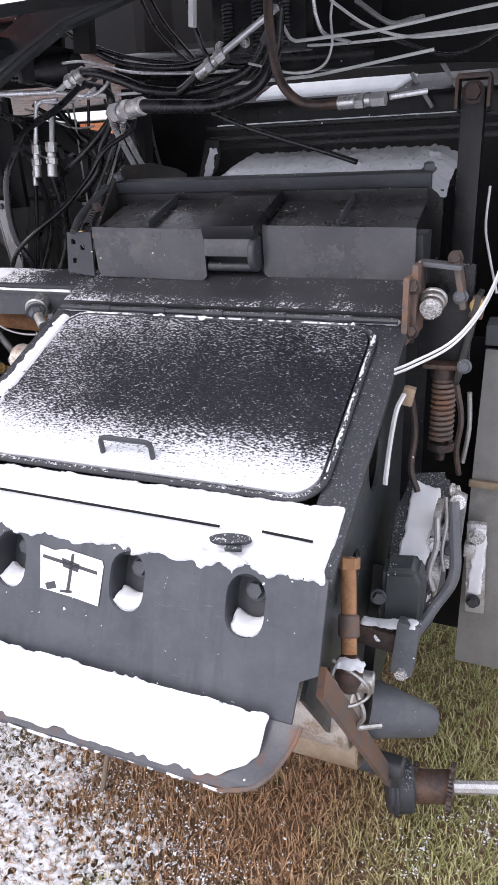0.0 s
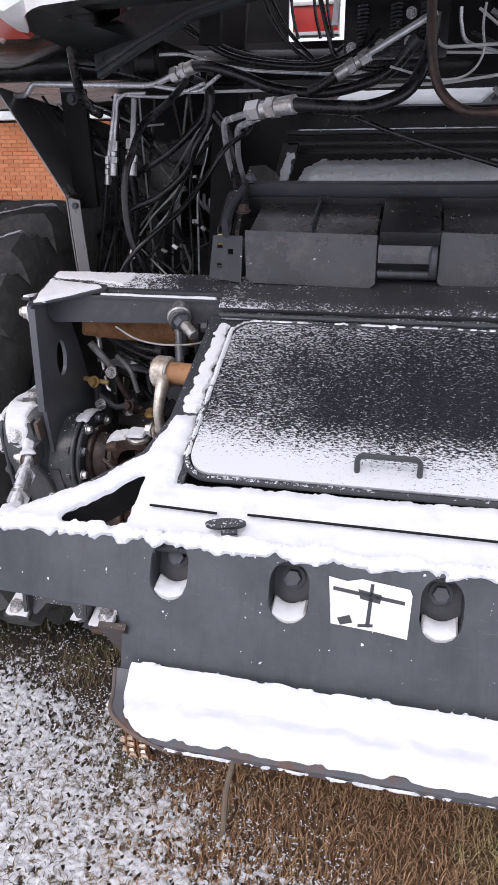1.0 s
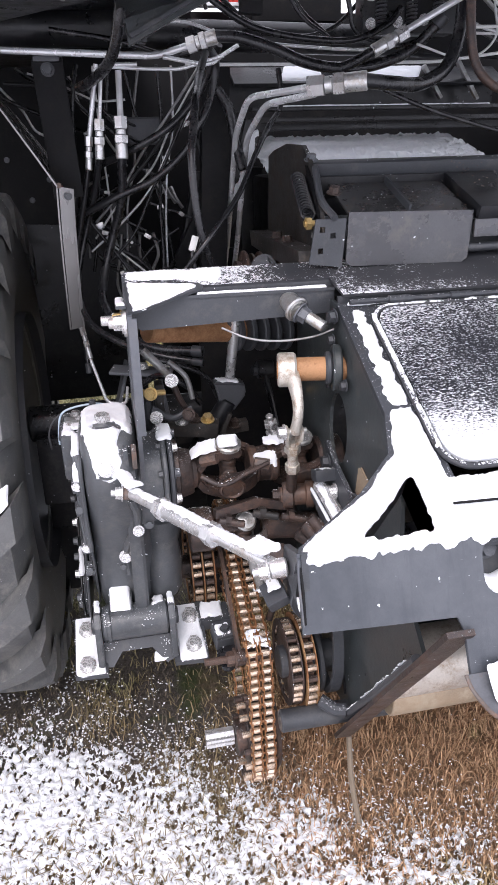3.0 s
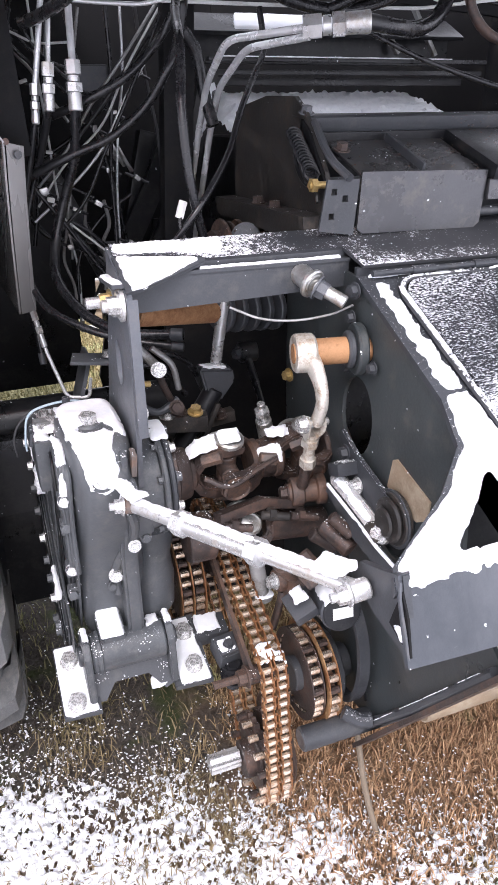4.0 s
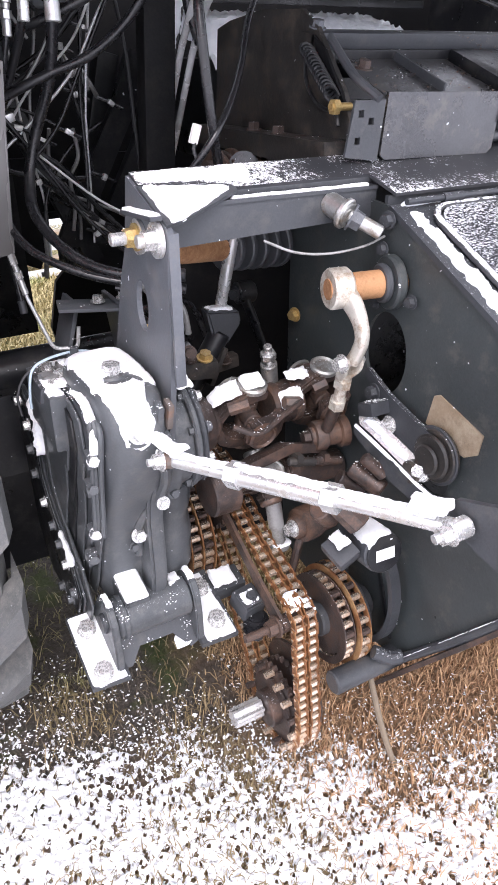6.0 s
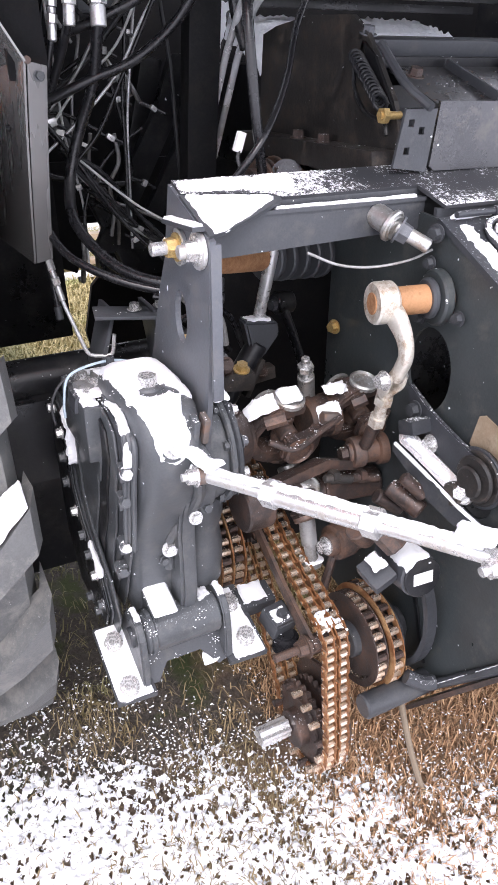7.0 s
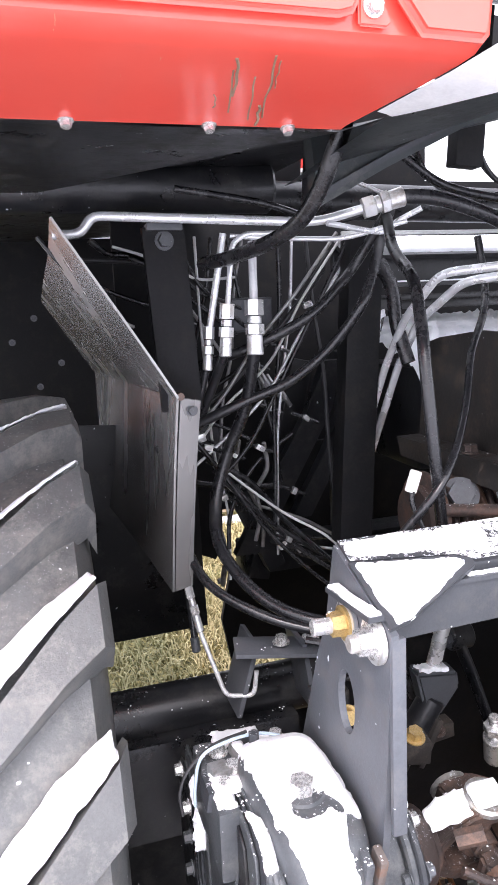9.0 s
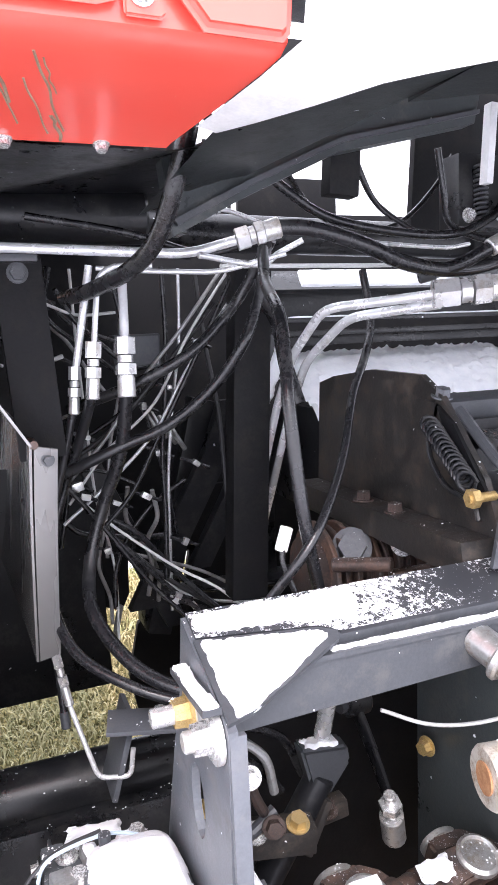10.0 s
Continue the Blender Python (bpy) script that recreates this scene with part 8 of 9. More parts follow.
lathe(bm, TC, TC + V((-1, 0, 0)), [(0, 0.14), (0.12, 0.12), (0.16, 0.16), (0.30, 0.20), (0.38, 0.06), (0.42, 0.03), (0.42, 0.0)], 48)
part("rim", bm, "dark", wheel)


def lug_mesh():
    """One tread lug, lying on the tyre's crown about angle zero, running from the middle to the shoulder."""
    bm = nb()
    secs2 = []
    for u, th, w in ((0.30, 0.0, 0.034), (0.18, -0.14, 0.040), (0.07, -0.28, 0.050), (0.012, -0.345, 0.058)):
        for_h = [(-w, 0.70), (-w * 0.78, 0.783 if u > 0.02 else 0.772), (w * 0.78, 0.783 if u > 0.02 else 0.772), (w, 0.70)]
        secs2.append([bm.verts.new((-u, r * math.cos(th + t / 0.75), r * math.sin(th + t / 0.75))) for t, r in for_h])
    # shoulder end runs down the side wall
    secs2.append([bm.verts.new((-0.002 + 0.006, r * math.cos(-0.36 + t / 0.75), r * math.sin(-0.36 + t / 0.75))) for t, r in ((-0.060, 0.64), (-0.056, 0.735), (0.050, 0.735), (0.056, 0.64))])
    for a, b3 in zip(secs2, secs2[1:]):
        for k in range(4):
            bm.faces.new([a[k], a[(k + 1) % 4], b3[(k + 1) % 4], b3[k]])
    bm.faces.new(secs2[0])
    bm.faces.new(secs2[-1])
    bmesh.ops.bevel(bm, geom=[e for e in bm.edges if e.calc_face_angle(0) > 0.6], offset=0.006, segments=2, affect="EDGES")
    return bm


LUG = mesh_of("lug", lug_mesh(), "tyre")
LUGB = LUG.copy()
LUGB.transform(Matrix.Translation((-0.56, 0, 0)) @ Matrix.Diagonal((-1, 1, 1, 1)))
LUGB.flip_normals()
NL = 20
PH = 3.042
for k in range(NL):
    for me, off in ((LUG, 0.0), (LUGB, 0.5)):
        m = Matrix.Translation(TC) @ Matrix.Rotation(2 * math.pi * (k + off) / NL + PH, 4, "X")
        piece("lug", me, m, tyre)


def lug_snow(ang):
    """Snow in the corner between a lug's upper flank and the tyre's crown."""
    def f(u, v):
        th = ang + np.interp(u, [0.0, 0.07, 0.18, 0.30], [-0.36, -0.28, -0.14, 0.0]) - 0.068 - (0.07 - v) * 0.9
        r = 0.733 + 0.046 * (max(v, 0.0) / 0.07) ** 1.5
        return V((TC.x - u, TC.y + r * math.cos(th), TC.z + r * math.sin(th)))
    return f


for k in range(NL):
    ang = (2 * math.pi * k / NL + PH) % (2 * math.pi)
    mid = (ang - 0.17) % (2 * math.pi)
    if 1.7 < mid < 3.5:
        snow([(0.015, 0.012), (0.10, -0.012), (0.31, -0.022 if k % 2 else 0.0), (0.31, 0.072), (0.012, 0.072)], lug_snow(ang), (0, -0.5, 1), 0.018, 0.005, 0.0075, "snow caught on a tyre lug", 30.0 + k, fine=0.15)

shield = thing("wheel_shield", "bent bare black sheet wheel shield", "wheel shield", (-1.4, 2.15, 1.2))


def sheet(pts, mat, nm, thick=0.004):
    bm = nb()
    bm.faces.new([bm.verts.new(p) for p in pts])
    bmesh.ops.subdivide_edges(bm, edges=bm.edges[:], cuts=3, use_grid_fill=True)
    for v in bm.verts:
        v.co.x += 0.006 * noise.noise(v.co * 3)
    bmesh.ops.solidify(bm, geom=bm.faces[:], thickness=thick)
    return part(nm, bm, mat, shield)


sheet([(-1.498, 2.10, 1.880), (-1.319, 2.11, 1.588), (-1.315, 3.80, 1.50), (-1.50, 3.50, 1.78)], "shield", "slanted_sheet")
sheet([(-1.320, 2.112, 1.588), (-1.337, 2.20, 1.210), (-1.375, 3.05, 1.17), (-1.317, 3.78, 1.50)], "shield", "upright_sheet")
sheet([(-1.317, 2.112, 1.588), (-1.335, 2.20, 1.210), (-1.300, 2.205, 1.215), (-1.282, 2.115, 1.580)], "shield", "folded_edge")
# Black sheet added to close the bright gap low behind the wheel.
sheet([(-2.10, 2.95, 1.46), (-1.11, 3.0, 1.40), (-1.10, 3.0, 0.745), (-2.10, 2.95, 0.75)], "black", "lower_sheet")
bm = nb()
tube(bm, [(-1.319, 2.11, 1.590), (-1.316, 2.9, 1.55), (-1.314, 3.78, 1.503)], 0.007, 8)
part("weld_bead", bm, "rust_dark", shield)
bolt(shield, (-1.300, 2.118, 1.565), (0.1, -1, 0), 0.014, "gear")

crossmember = thing("cross_tube", "black round cross tube under the red panel", "tube", (-1.3, 2.3, 1.95))
bm = nb()
cyl(bm, (-2.2, 2.30, 1.955), (-1.085, 2.30, 1.955), 0.047, n=32, bevel=0.006)
part("tube", bm, "black", crossmember)
bm = nb()
cyl(bm, (-1.085, 2.55, 1.972), (0.6, 2.55, 1.935), 0.042, n=28, bevel=0.006)
part("rear_tube", bm, "black", crossmember)
bm = nb()
box(bm, (-1.62, 2.25, 2.06), (1.05, 0.30, 0.012), (0, 0, 0), 0.003)
part("floor_sheet", bm, "black", crossmember)
tank = thing("red_body_panel", "glossy red moulded body panel with scuffs", "body panel", (-1.6, 1.73, 1.92))
# from its rear lower edge the panel comes forward almost level, then turns up
RED = [(0.0, 1.928), (0.06, 1.930), (0.55, 1.936), (0.85, 1.941), (0.95, 1.944), (1.0, 1.951), (1.003, 1.970), (1.005, 2.06), (1.01, 2.40)]
bm = nb()
cols = []
for xr, xf in ((-2.6, -2.6), (-1.9, -1.9), (-1.5, -1.5), (-1.33, -1.315), (-1.25, -1.225), (-1.200, -1.160), (-1.190, -1.151)):
    cols.append([bm.verts.new((xr + (xf - xr) * k, 1.740 - 0.213 * k, z)) for k, z in RED])
for a, b3 in zip(cols, cols[1:]):
    for k in range(len(RED) - 1):
        bm.faces.new([a[k], b3[k], b3[k + 1], a[k + 1]])
e = [bm.verts.new((-1.19, 1.76, 1.935)), bm.verts.new((-1.15, 1.76, 2.40))]
bm.faces.new(cols[-1] + [e[1], e[0]])
part("shell", bm, "red", tank)
bm = nb()
lip = [bm.verts.new(p) for p in ((-2.6, 1.742, 1.926), (-1.19, 1.742, 1.926), (-1.05, 1.90, 1.985), (-1.05, 3.95, 2.03), (-2.6, 3.95, 1.975))]
bm.faces.new(lip)
part("underside", bm, "black", tank, "speckled black underside")
# raised field, its bolt plate, and the bulge at the corner
for nm, poly, y0, d in (("raised_panel", [(-2.3, 1.957), (-1.292, 1.957), (-1.279, 1.961), (-1.274, 1.970), (-1.274, 2.35), (-2.3, 2.35)], 1.5235, 0.010), ("bolt_plate", [(-1.2735, 1.9535), (-1.248, 1.953), (-1.243, 1.957), (-1.252, 1.975), (-1.262, 2.01), (-1.262, 2.35), (-1.2735, 2.35)], 1.5235, 0.004),
                        ("corner_bulge", [(-1.219, 1.9465), (-1.160, 1.9455), (-1.154, 1.952), (-1.151, 1.99), (-1.151, 2.36), (-1.29, 2.36), (-1.262, 2.02), (-1.240, 1.972)], 1.5235, 0.014)):
    bm = prism(nb(), [poly], on_y(y0), (0, -d, 0))
    bmesh.ops.bevel(bm, geom=[e2 for e2 in bm.edges if e2.calc_face_angle(0) > 1.0], offset=min(0.006, d * 0.45), segments=3, affect="EDGES")
    part(nm, bm, "red", tank)
bolt(tank, (-1.261, 1.5195, 1.968), (0, -1, 0), 0.012, "zinc")
for x in (-1.495, -1.345, -1.255):
    bolt(tank, (x, 1.738, 1.928), (0, -0.3, -1), 0.011, "zinc")
# scuff marks
srng = random.Random(5)
bm = nb()
for x, z0, z1, r in ((-1.345, 1.945, 1.99, 0.0010), (-1.341, 1.965, 2.0, 0.0016), (-1.322, 1.936, 1.985, 0.0010), (-1.312, 1.930, 1.955, 0.0018), (-1.307, 1.94, 2.004, 0.0012), (-1.303, 1.975, 2.0, 0.0008), (-1.36, 1.95, 1.965, 0.0009)):
    pts = []
    for k in range(6):
        z = z0 + (z1 - z0) * k / 5
        k2 = (z - 1.928) / 0.09
        pts.append((x + srng.uniform(-0.0014, 0.0014) - 0.05 * (k2 - 0.4), 1.740 - 0.213 * k2, float(np.interp(k2, [c[0] for c in RED], [c[1] for c in RED]))))
    tube(bm, pts, r, 5)
part("scuff", bm, "tan", tank, "pale scuff marks")

platform = thing("platform", "white-topped access platform with dark underside", "platform", (-0.5, 1.7, 1.95))
# the fascia: a tongue that starts behind the red corner and widens as it comes forward
LEFT = [V(p) for p in ((-1.178, 1.674, 1.931), (-1.170, 1.622, 1.934), (-1.160, 1.565, 1.938), (-1.149, 1.506, 1.945), (-1.146, 1.500, 1.99), (-1.145, 1.498, 2.36))]
EDGE = [V(p) for p in ((-1.158, 1.678, 1.9275), (-1.136, 1.638, 1.9262), (-1.106, 1.577, 1.925), (-1.077, 1.516, 1.925), (-1.054, 1.484, 1.924), (-1.025, 1.450, 1.923), (-0.985, 1.405, 1.918), (-0.877, 1.365, 1.916), (-0.75, 1.36, 1.920), (-0.557, 1.36, 1.922), (0.60, 1.36, 1.93))]
bm = nb()
rows = []
for k, p in enumerate(EDGE):
    q = LEFT[k].copy() if k < 4 else V((p.x, p.y - 0.004, p.z + 0.44))
    m2 = p.lerp(q, 0.5) + V((0, -0.004, -0.001)) if k < 4 else p.lerp(q, 0.05) + V((0, -0.006, 0))
    rows.append([bm.verts.new(v) for v in (p + V((0, 0.004, 0.003)), p, m2, q)])
for r0, r1 in zip(rows, rows[1:]):
    for k in range(3):
        bm.faces.new([r0[k], r1[k], r1[k + 1], r0[k + 1]])
up = [bm.verts.new(p) for p in LEFT[4:]]
bm.faces.new([rows[3][3], rows[4][3], up[1], up[0]])
part("fascia", bm, "whitepaint", platform, "smooth white painted fascia")
bm = nb()
a = [bm.verts.new(p + V((0, 0.005, 0.004))) for p in EDGE[:6]]
c = [bm.verts.new((p.x, 2.02, float(np.interp(p.x, [-1.19, -1.04, -0.80], [1.90, 1.955, 1.982])))) for p in EDGE[:6]]
for k in range(5):
    bm.faces.new([a[k], a[k + 1], c[k + 1], c[k]])
# to the inner side only a turned-in rim runs on
a = [bm.verts.new(p + V((0, 0.005, 0.004))) for p in EDGE[5:]]
c = [bm.verts.new(p + V((0, 0.11, 0.006))) for p in EDGE[5:]]
d = [bm.verts.new(p + V((0, 0.115, 0.06))) for p in EDGE[5:]]
for k in range(len(EDGE) - 6):
    bm.faces.new([a[k], a[k + 1], c[k + 1], c[k]])
    bm.faces.new([c[k], c[k + 1], d[k + 1], d[k]])
bmesh.ops.solidify(bm, geom=bm.faces[:], thickness=0.006)
part("underside", bm, "wall", platform)
bm = prism(nb(), [[(-1.130, 1.872), (-1.021, 1.928), (-0.880, 1.992), (-0.646, 2.045), (-0.630, 2.12), (-0.86, 2.075), (-1.0, 2.03), (-1.14, 1.97)]], on_y(1.95), (0, 0.03, 0))
part("stiffener", bm, "wall", platform, "", False)
bm = prism(nb(), [[(-1.125, 1.885), (-1.018, 1.940), (-0.878, 2.003), (-0.646, 2.056), (-0.646, 2.062), (-0.882, 2.009), (-1.022, 1.947), (-1.130, 1.893)]], on_y(1.938), (0, 0.010, 0))
part("stiffener_edge", bm, "dark", platform, "", False)
# Deck out of view, its depth set by how much it shades the snow behind.
bm = nb()
box(bm, (-0.20, 1.85, 2.345), (1.9, 0.98, 0.03), (0, 0, 0), 0.004)
part("deck_sheet", bm, "black", platform)
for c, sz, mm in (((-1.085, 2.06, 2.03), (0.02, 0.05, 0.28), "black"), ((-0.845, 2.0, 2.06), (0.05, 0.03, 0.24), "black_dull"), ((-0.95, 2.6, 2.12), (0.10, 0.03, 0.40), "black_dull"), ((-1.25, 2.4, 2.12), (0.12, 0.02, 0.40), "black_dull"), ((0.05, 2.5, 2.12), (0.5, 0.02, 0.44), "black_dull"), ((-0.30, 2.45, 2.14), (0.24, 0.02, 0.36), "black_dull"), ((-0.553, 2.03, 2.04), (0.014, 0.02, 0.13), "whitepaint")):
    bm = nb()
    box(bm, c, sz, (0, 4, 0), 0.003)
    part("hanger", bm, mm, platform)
valve = thing("valve_block", "dark valve block with coil springs and bright bolts", "valve block", (-0.4, 2.15, 1.98))
bm = nb()
box(bm, (-0.42, 2.15, 1.985), (0.25, 0.06, 0.13), (0, 0, 0), 0.006)
part("block", bm, "black", valve)
for x in (-0.50, -0.42, -0.35):
    bm = nb()
    pts = [(x + 0.012 * math.cos(a), 2.115 + 0.012 * math.sin(a), 1.93 + 0.10 * a / (2 * math.pi * 12)) for a in np.linspace(0, 2 * math.pi * 12, 110)]
    tube(bm, pts, 0.003, 5, smooth=False)
    part("coil", bm, "dark", valve)
for x, z in ((-0.525, 1.94), (-0.455, 1.945), (-0.385, 1.95), (-0.385, 2.01)):
    bolt(valve, (x, 2.118, z), (0, -1, 0), 0.018, "zinc")

# ---- distance: brick house and a red wagon ----
house = thing("brick_house", "low orange brick house with a snowy roof edge", "house", (-9, 15, 0))
bm = nb()
box(bm, (-11.0, 15.5, 1.2), (13.2, 3.0, 2.75), (0, 0, 0), 0)
part("wall", bm, "mortar", house)
verts, faces = [], []
for r in range(34):
    z = 0.02 + r * 0.076
    for k in range(44):
        x0 = -8.2 + k * 0.225 + (0.11 if r % 2 else 0) - 2.2
        if x0 > -4.75:
            continue
        kk = len(verts)
        verts += [(x0, 13.985, z), (x0 + 0.213, 13.985, z), (x0 + 0.213, 13.985, z + 0.066), (x0, 13.985, z + 0.066),
                  (x0, 14.01, z), (x0 + 0.213, 14.01, z), (x0 + 0.213, 14.01, z + 0.066), (x0, 14.01, z + 0.066)]
        faces += [(kk, kk + 1, kk + 2, kk + 3), (kk + 3, kk + 2, kk + 6, kk + 7), (kk, kk + 3, kk + 7, kk + 4), (kk + 1, kk + 5, kk + 6, kk + 2), (kk, kk + 4, kk + 5, kk + 1)]
me = bpy.data.meshes.new("bricks")
me.from_pydata(verts, [], faces)
me.materials.append(M["brick"])
bricks = tagged(new("bricks", me), kind="stuff")
base_at(bricks, house)
bm = nb()
box(bm, (-11.0, 14.6, 2.72), (13.8, 1.6, 0.16), (0, 0, 0), 0.01)
part("roof", bm, "roof", house)
cover = thing("red_cover", "red cover with white edges behind the rear tube", "cover", (-0.745, 3.0, 2.1))
bm = nb()
box(bm, (-0.745, 3.04, 2.168), (0.165, 0.05, 0.085), (0, 0, 0), 0.006)
part("panel", bm, "redfar", cover)
for z in (2.122, 2.216):
    bm = nb()
    box(bm, (-0.745, 3.035, z), (0.17, 0.055, 0.012), (0, 0, 0), 0.003)
    part("edge_strip", bm, "whitepaint", cover)
for x in (-0.80, -0.72, -0.675):
    bm = nb()
    tube(bm, [(x, 2.98, 2.10), (x - 0.02, 2.97, 2.18), (x - 0.03, 2.96, 2.28)], 0.006, 6)
    part("hose_stub", bm, "rubber", cover)
lamp = thing("red_reflector", "small red reflector on a pale bracket", "reflector", (0.06, 3.05, 2.2))
bm = nb()
box(bm, (0.075, 3.05, 2.28), (0.05, 0.02, 0.06), (0, 0, 0), 0.005)
part("lens", bm, "redfar", lamp)
bm = nb()
tube(bm, [(0.0, 3.05, 2.12), (0.0, 3.05, 2.30), (-0.05, 3.05, 2.38), (-0.10, 3.05, 2.38)], 0.008, 8)
part("bracket", bm, "whitepaint", lamp)

# ---- hydraulic pipes and hoses ----


def ferrule(bm, p0, p1, r=0.011):
    p0, p1 = V(p0), V(p1)
    d = (p1 - p0).normalized()
    L = (p1 - p0).length
    cyl(bm, p0, p0 + d * L * 0.28, r * 1.18, n=6)
    cyl(bm, p0 + d * L * 0.30, p0 + d * L * 0.42, r * 0.9, n=12)
    cyl(bm, p0 + d * L * 0.44, p0 + d * L * 0.62, r * 1.22, n=6)
    cyl(bm, p0 + d * L * 0.62, p1, r, r * 1.05, 14, 0.002)
    return bm


def line(name, label, steel=(), fit=None, hose=(), r=0.006, hr=0.009, hmat="rubber", smat="pipe", bend=0.03):
    """A hydraulic line: bent steel pipe, a plated fitting, and a rubber hose."""
    first = (steel or hose)[0]
    t = thing(name, label, "hydraulic line" if hr > 0.005 else "cable", first, "hydraulic lines")
    if steel:
        bm = nb()
        tube(bm, bent(steel, bend), r, 14, smooth=False)
        part("pipe", bm, smat, t)
    if fit:
        part("fitting", ferrule(nb(), fit[0], fit[1], hr * 1.25), "zinc", t, "bright plated fitting")
    if hose:
        bm = nb()
        tube(bm, hose, hr, 14 if hr > 0.0055 else 11)
        part("hose", bm, hmat, t)
        for p, q in ((hose[0], hose[1]), (hose[-1], hose[-2])):
            if 0.0056 < hr < 0.0135 and name == "hydraulic_line" and not (fit and p == hose[0]):
                p, q = V(p), V(q)
                d = (q - p).normalized()
                part("end_collar", cyl(nb(), p, p + d * 0.03, hr * 1.25, n=12, bevel=0.002), "dark", t)
    return t


line("hydraulic_line", "long bright pipe running into a black hose", [(-1.50, 2.19, 1.862), (-1.455, 2.185, 1.862), (-1.435, 2.184, 1.891), (-1.25, 2.16, 1.882), (-1.055, 2.139, 1.873), (-0.985, 2.10, 1.890)],
     ((-0.985, 2.10, 1.890), (-0.918, 2.08, 1.908)), [(-0.92, 2.08, 1.908), (-0.865, 2.06, 1.902), (-0.785, 2.05, 1.878), (-0.71, 2.05, 1.850), (-0.62, 2.06, 1.838), (-0.53, 2.07, 1.845), (-0.43, 2.08, 1.88), (-0.36, 2.05, 1.95)], 0.008, 0.013)
line("hydraulic_line", "bright upright pipe and hanging black hose", [(-1.200, 2.23, 1.865), (-1.235, 2.229, 1.69)], ((-1.235, 2.229, 1.70), (-1.243, 2.226, 1.62)),
     [(-1.243, 2.226, 1.63), (-1.265, 2.24, 1.54), (-1.300, 2.26, 1.40), (-1.315, 2.25, 1.28), (-1.305, 2.22, 1.18), (-1.30, 2.2, 1.08)], 0.0065, 0.007)
line("hydraulic_line", "bright slim pipe and hanging black hose", [(-1.10, 2.20, 1.862), (-1.165, 2.21, 1.862), (-1.190, 2.21, 1.845), (-1.205, 2.205, 1.73)], ((-1.205, 2.205, 1.74), (-1.213, 2.204, 1.645)),
     [(-1.213, 2.204, 1.655), (-1.228, 2.25, 1.588), (-1.261, 2.30, 1.483), (-1.291, 2.29, 1.389), (-1.305, 2.25, 1.31), (-1.28, 2.16, 1.235), (-1.20, 2.08, 1.19), (-1.10, 2.02, 1.165), (-1.0, 1.98, 1.15)], 0.005, 0.009)
line("hydraulic_line", "bright upright pipe and thick black hose", [(-1.146, 2.23, 1.85), (-1.152, 2.212, 1.72)], ((-1.152, 2.212, 1.745), (-1.156, 2.203, 1.645)),
     [(-1.156, 2.205, 1.655), (-1.165, 2.25, 1.544), (-1.200, 2.29, 1.434), (-1.231, 2.27, 1.34), (-1.238, 2.20, 1.275), (-1.19, 2.11, 1.21), (-1.112, 2.035, 1.183), (-1.0, 1.98, 1.18)], 0.008, 0.012)
line("hydraulic_hose", "black hose sagging across the bay", (), None, [(-0.935, 2.10, 1.885), (-0.906, 2.18, 1.863), (-0.918, 2.192, 1.793), (-0.951, 2.182, 1.725), (-0.993, 2.215, 1.657), (-1.078, 2.225, 1.591), (-1.167, 2.24, 1.555), (-1.26, 2.28, 1.51), (-1.33, 2.32, 1.46)], hr=0.010)
line("hydraulic_hose", "black hose sagging across the bay", (), None, [(-0.90, 2.16, 1.90), (-0.933, 2.225, 1.815), (-0.975, 2.227, 1.766), (-1.043, 2.223, 1.709), (-1.141, 2.25, 1.660), (-1.24, 2.32, 1.62)], hr=0.010)
line("hydraulic_hose", "black ribbed hose hanging behind the beam", (), None, [(-0.945, 2.09, 1.875), (-0.974, 2.014, 1.817), (-0.999, 1.908, 1.764), (-1.014, 1.858, 1.697), (-1.023, 1.833, 1.648), (-1.021, 1.817, 1.556), (-1.007, 1.824, 1.478), (-0.975, 1.86, 1.39)], hr=0.009)
line("hydraulic_hose", "slim black hose hanging behind the beam", (), None, [(-0.77, 2.08, 1.84), (-0.768, 2.06, 1.763), (-0.817, 1.99, 1.710), (-0.859, 1.961, 1.644), (-0.908, 1.902, 1.569), (-0.969, 1.839, 1.508), (-1.014, 1.815, 1.461), (-1.06, 1.83, 1.40)], hr=0.0065)
line("hydraulic_line", "pair of bent bright pipes with a thick hose", [(-0.862, 2.485, 1.22), (-0.855, 2.372, 1.425), (-0.855, 2.267, 1.60), (-0.860, 2.176, 1.70), (-0.845, 2.08, 1.778), (-0.72, 1.915, 1.790)], ((-0.74, 1.925, 1.789), (-0.62, 1.868, 1.797)),
     [(-0.63, 1.872, 1.797), (-0.54, 1.90, 1.792), (-0.46, 1.95, 1.795), (-0.38, 1.99, 1.83), (-0.34, 2.01, 1.90), (-0.33, 2.02, 1.99)], 0.008, 0.016)
line("hydraulic_line", "second bent bright pipe beside the first", [(-0.832, 2.485, 1.22), (-0.825, 2.372, 1.425), (-0.825, 2.267, 1.60), (-0.830, 2.18, 1.69), (-0.805, 2.07, 1.762), (-0.72, 1.935, 1.775)], None, (), 0.008, 0.01)
line("hydraulic_line", "bright straight pipe with a fitting and hose", [(-0.325, 2.0, 1.99), (-0.48, 2.02, 1.91)], ((-0.47, 2.02, 1.913), (-0.55, 2.03, 1.87)), [(-0.545, 2.03, 1.873), (-0.60, 2.05, 1.845), (-0.66, 2.08, 1.83)], 0.008, 0.012)
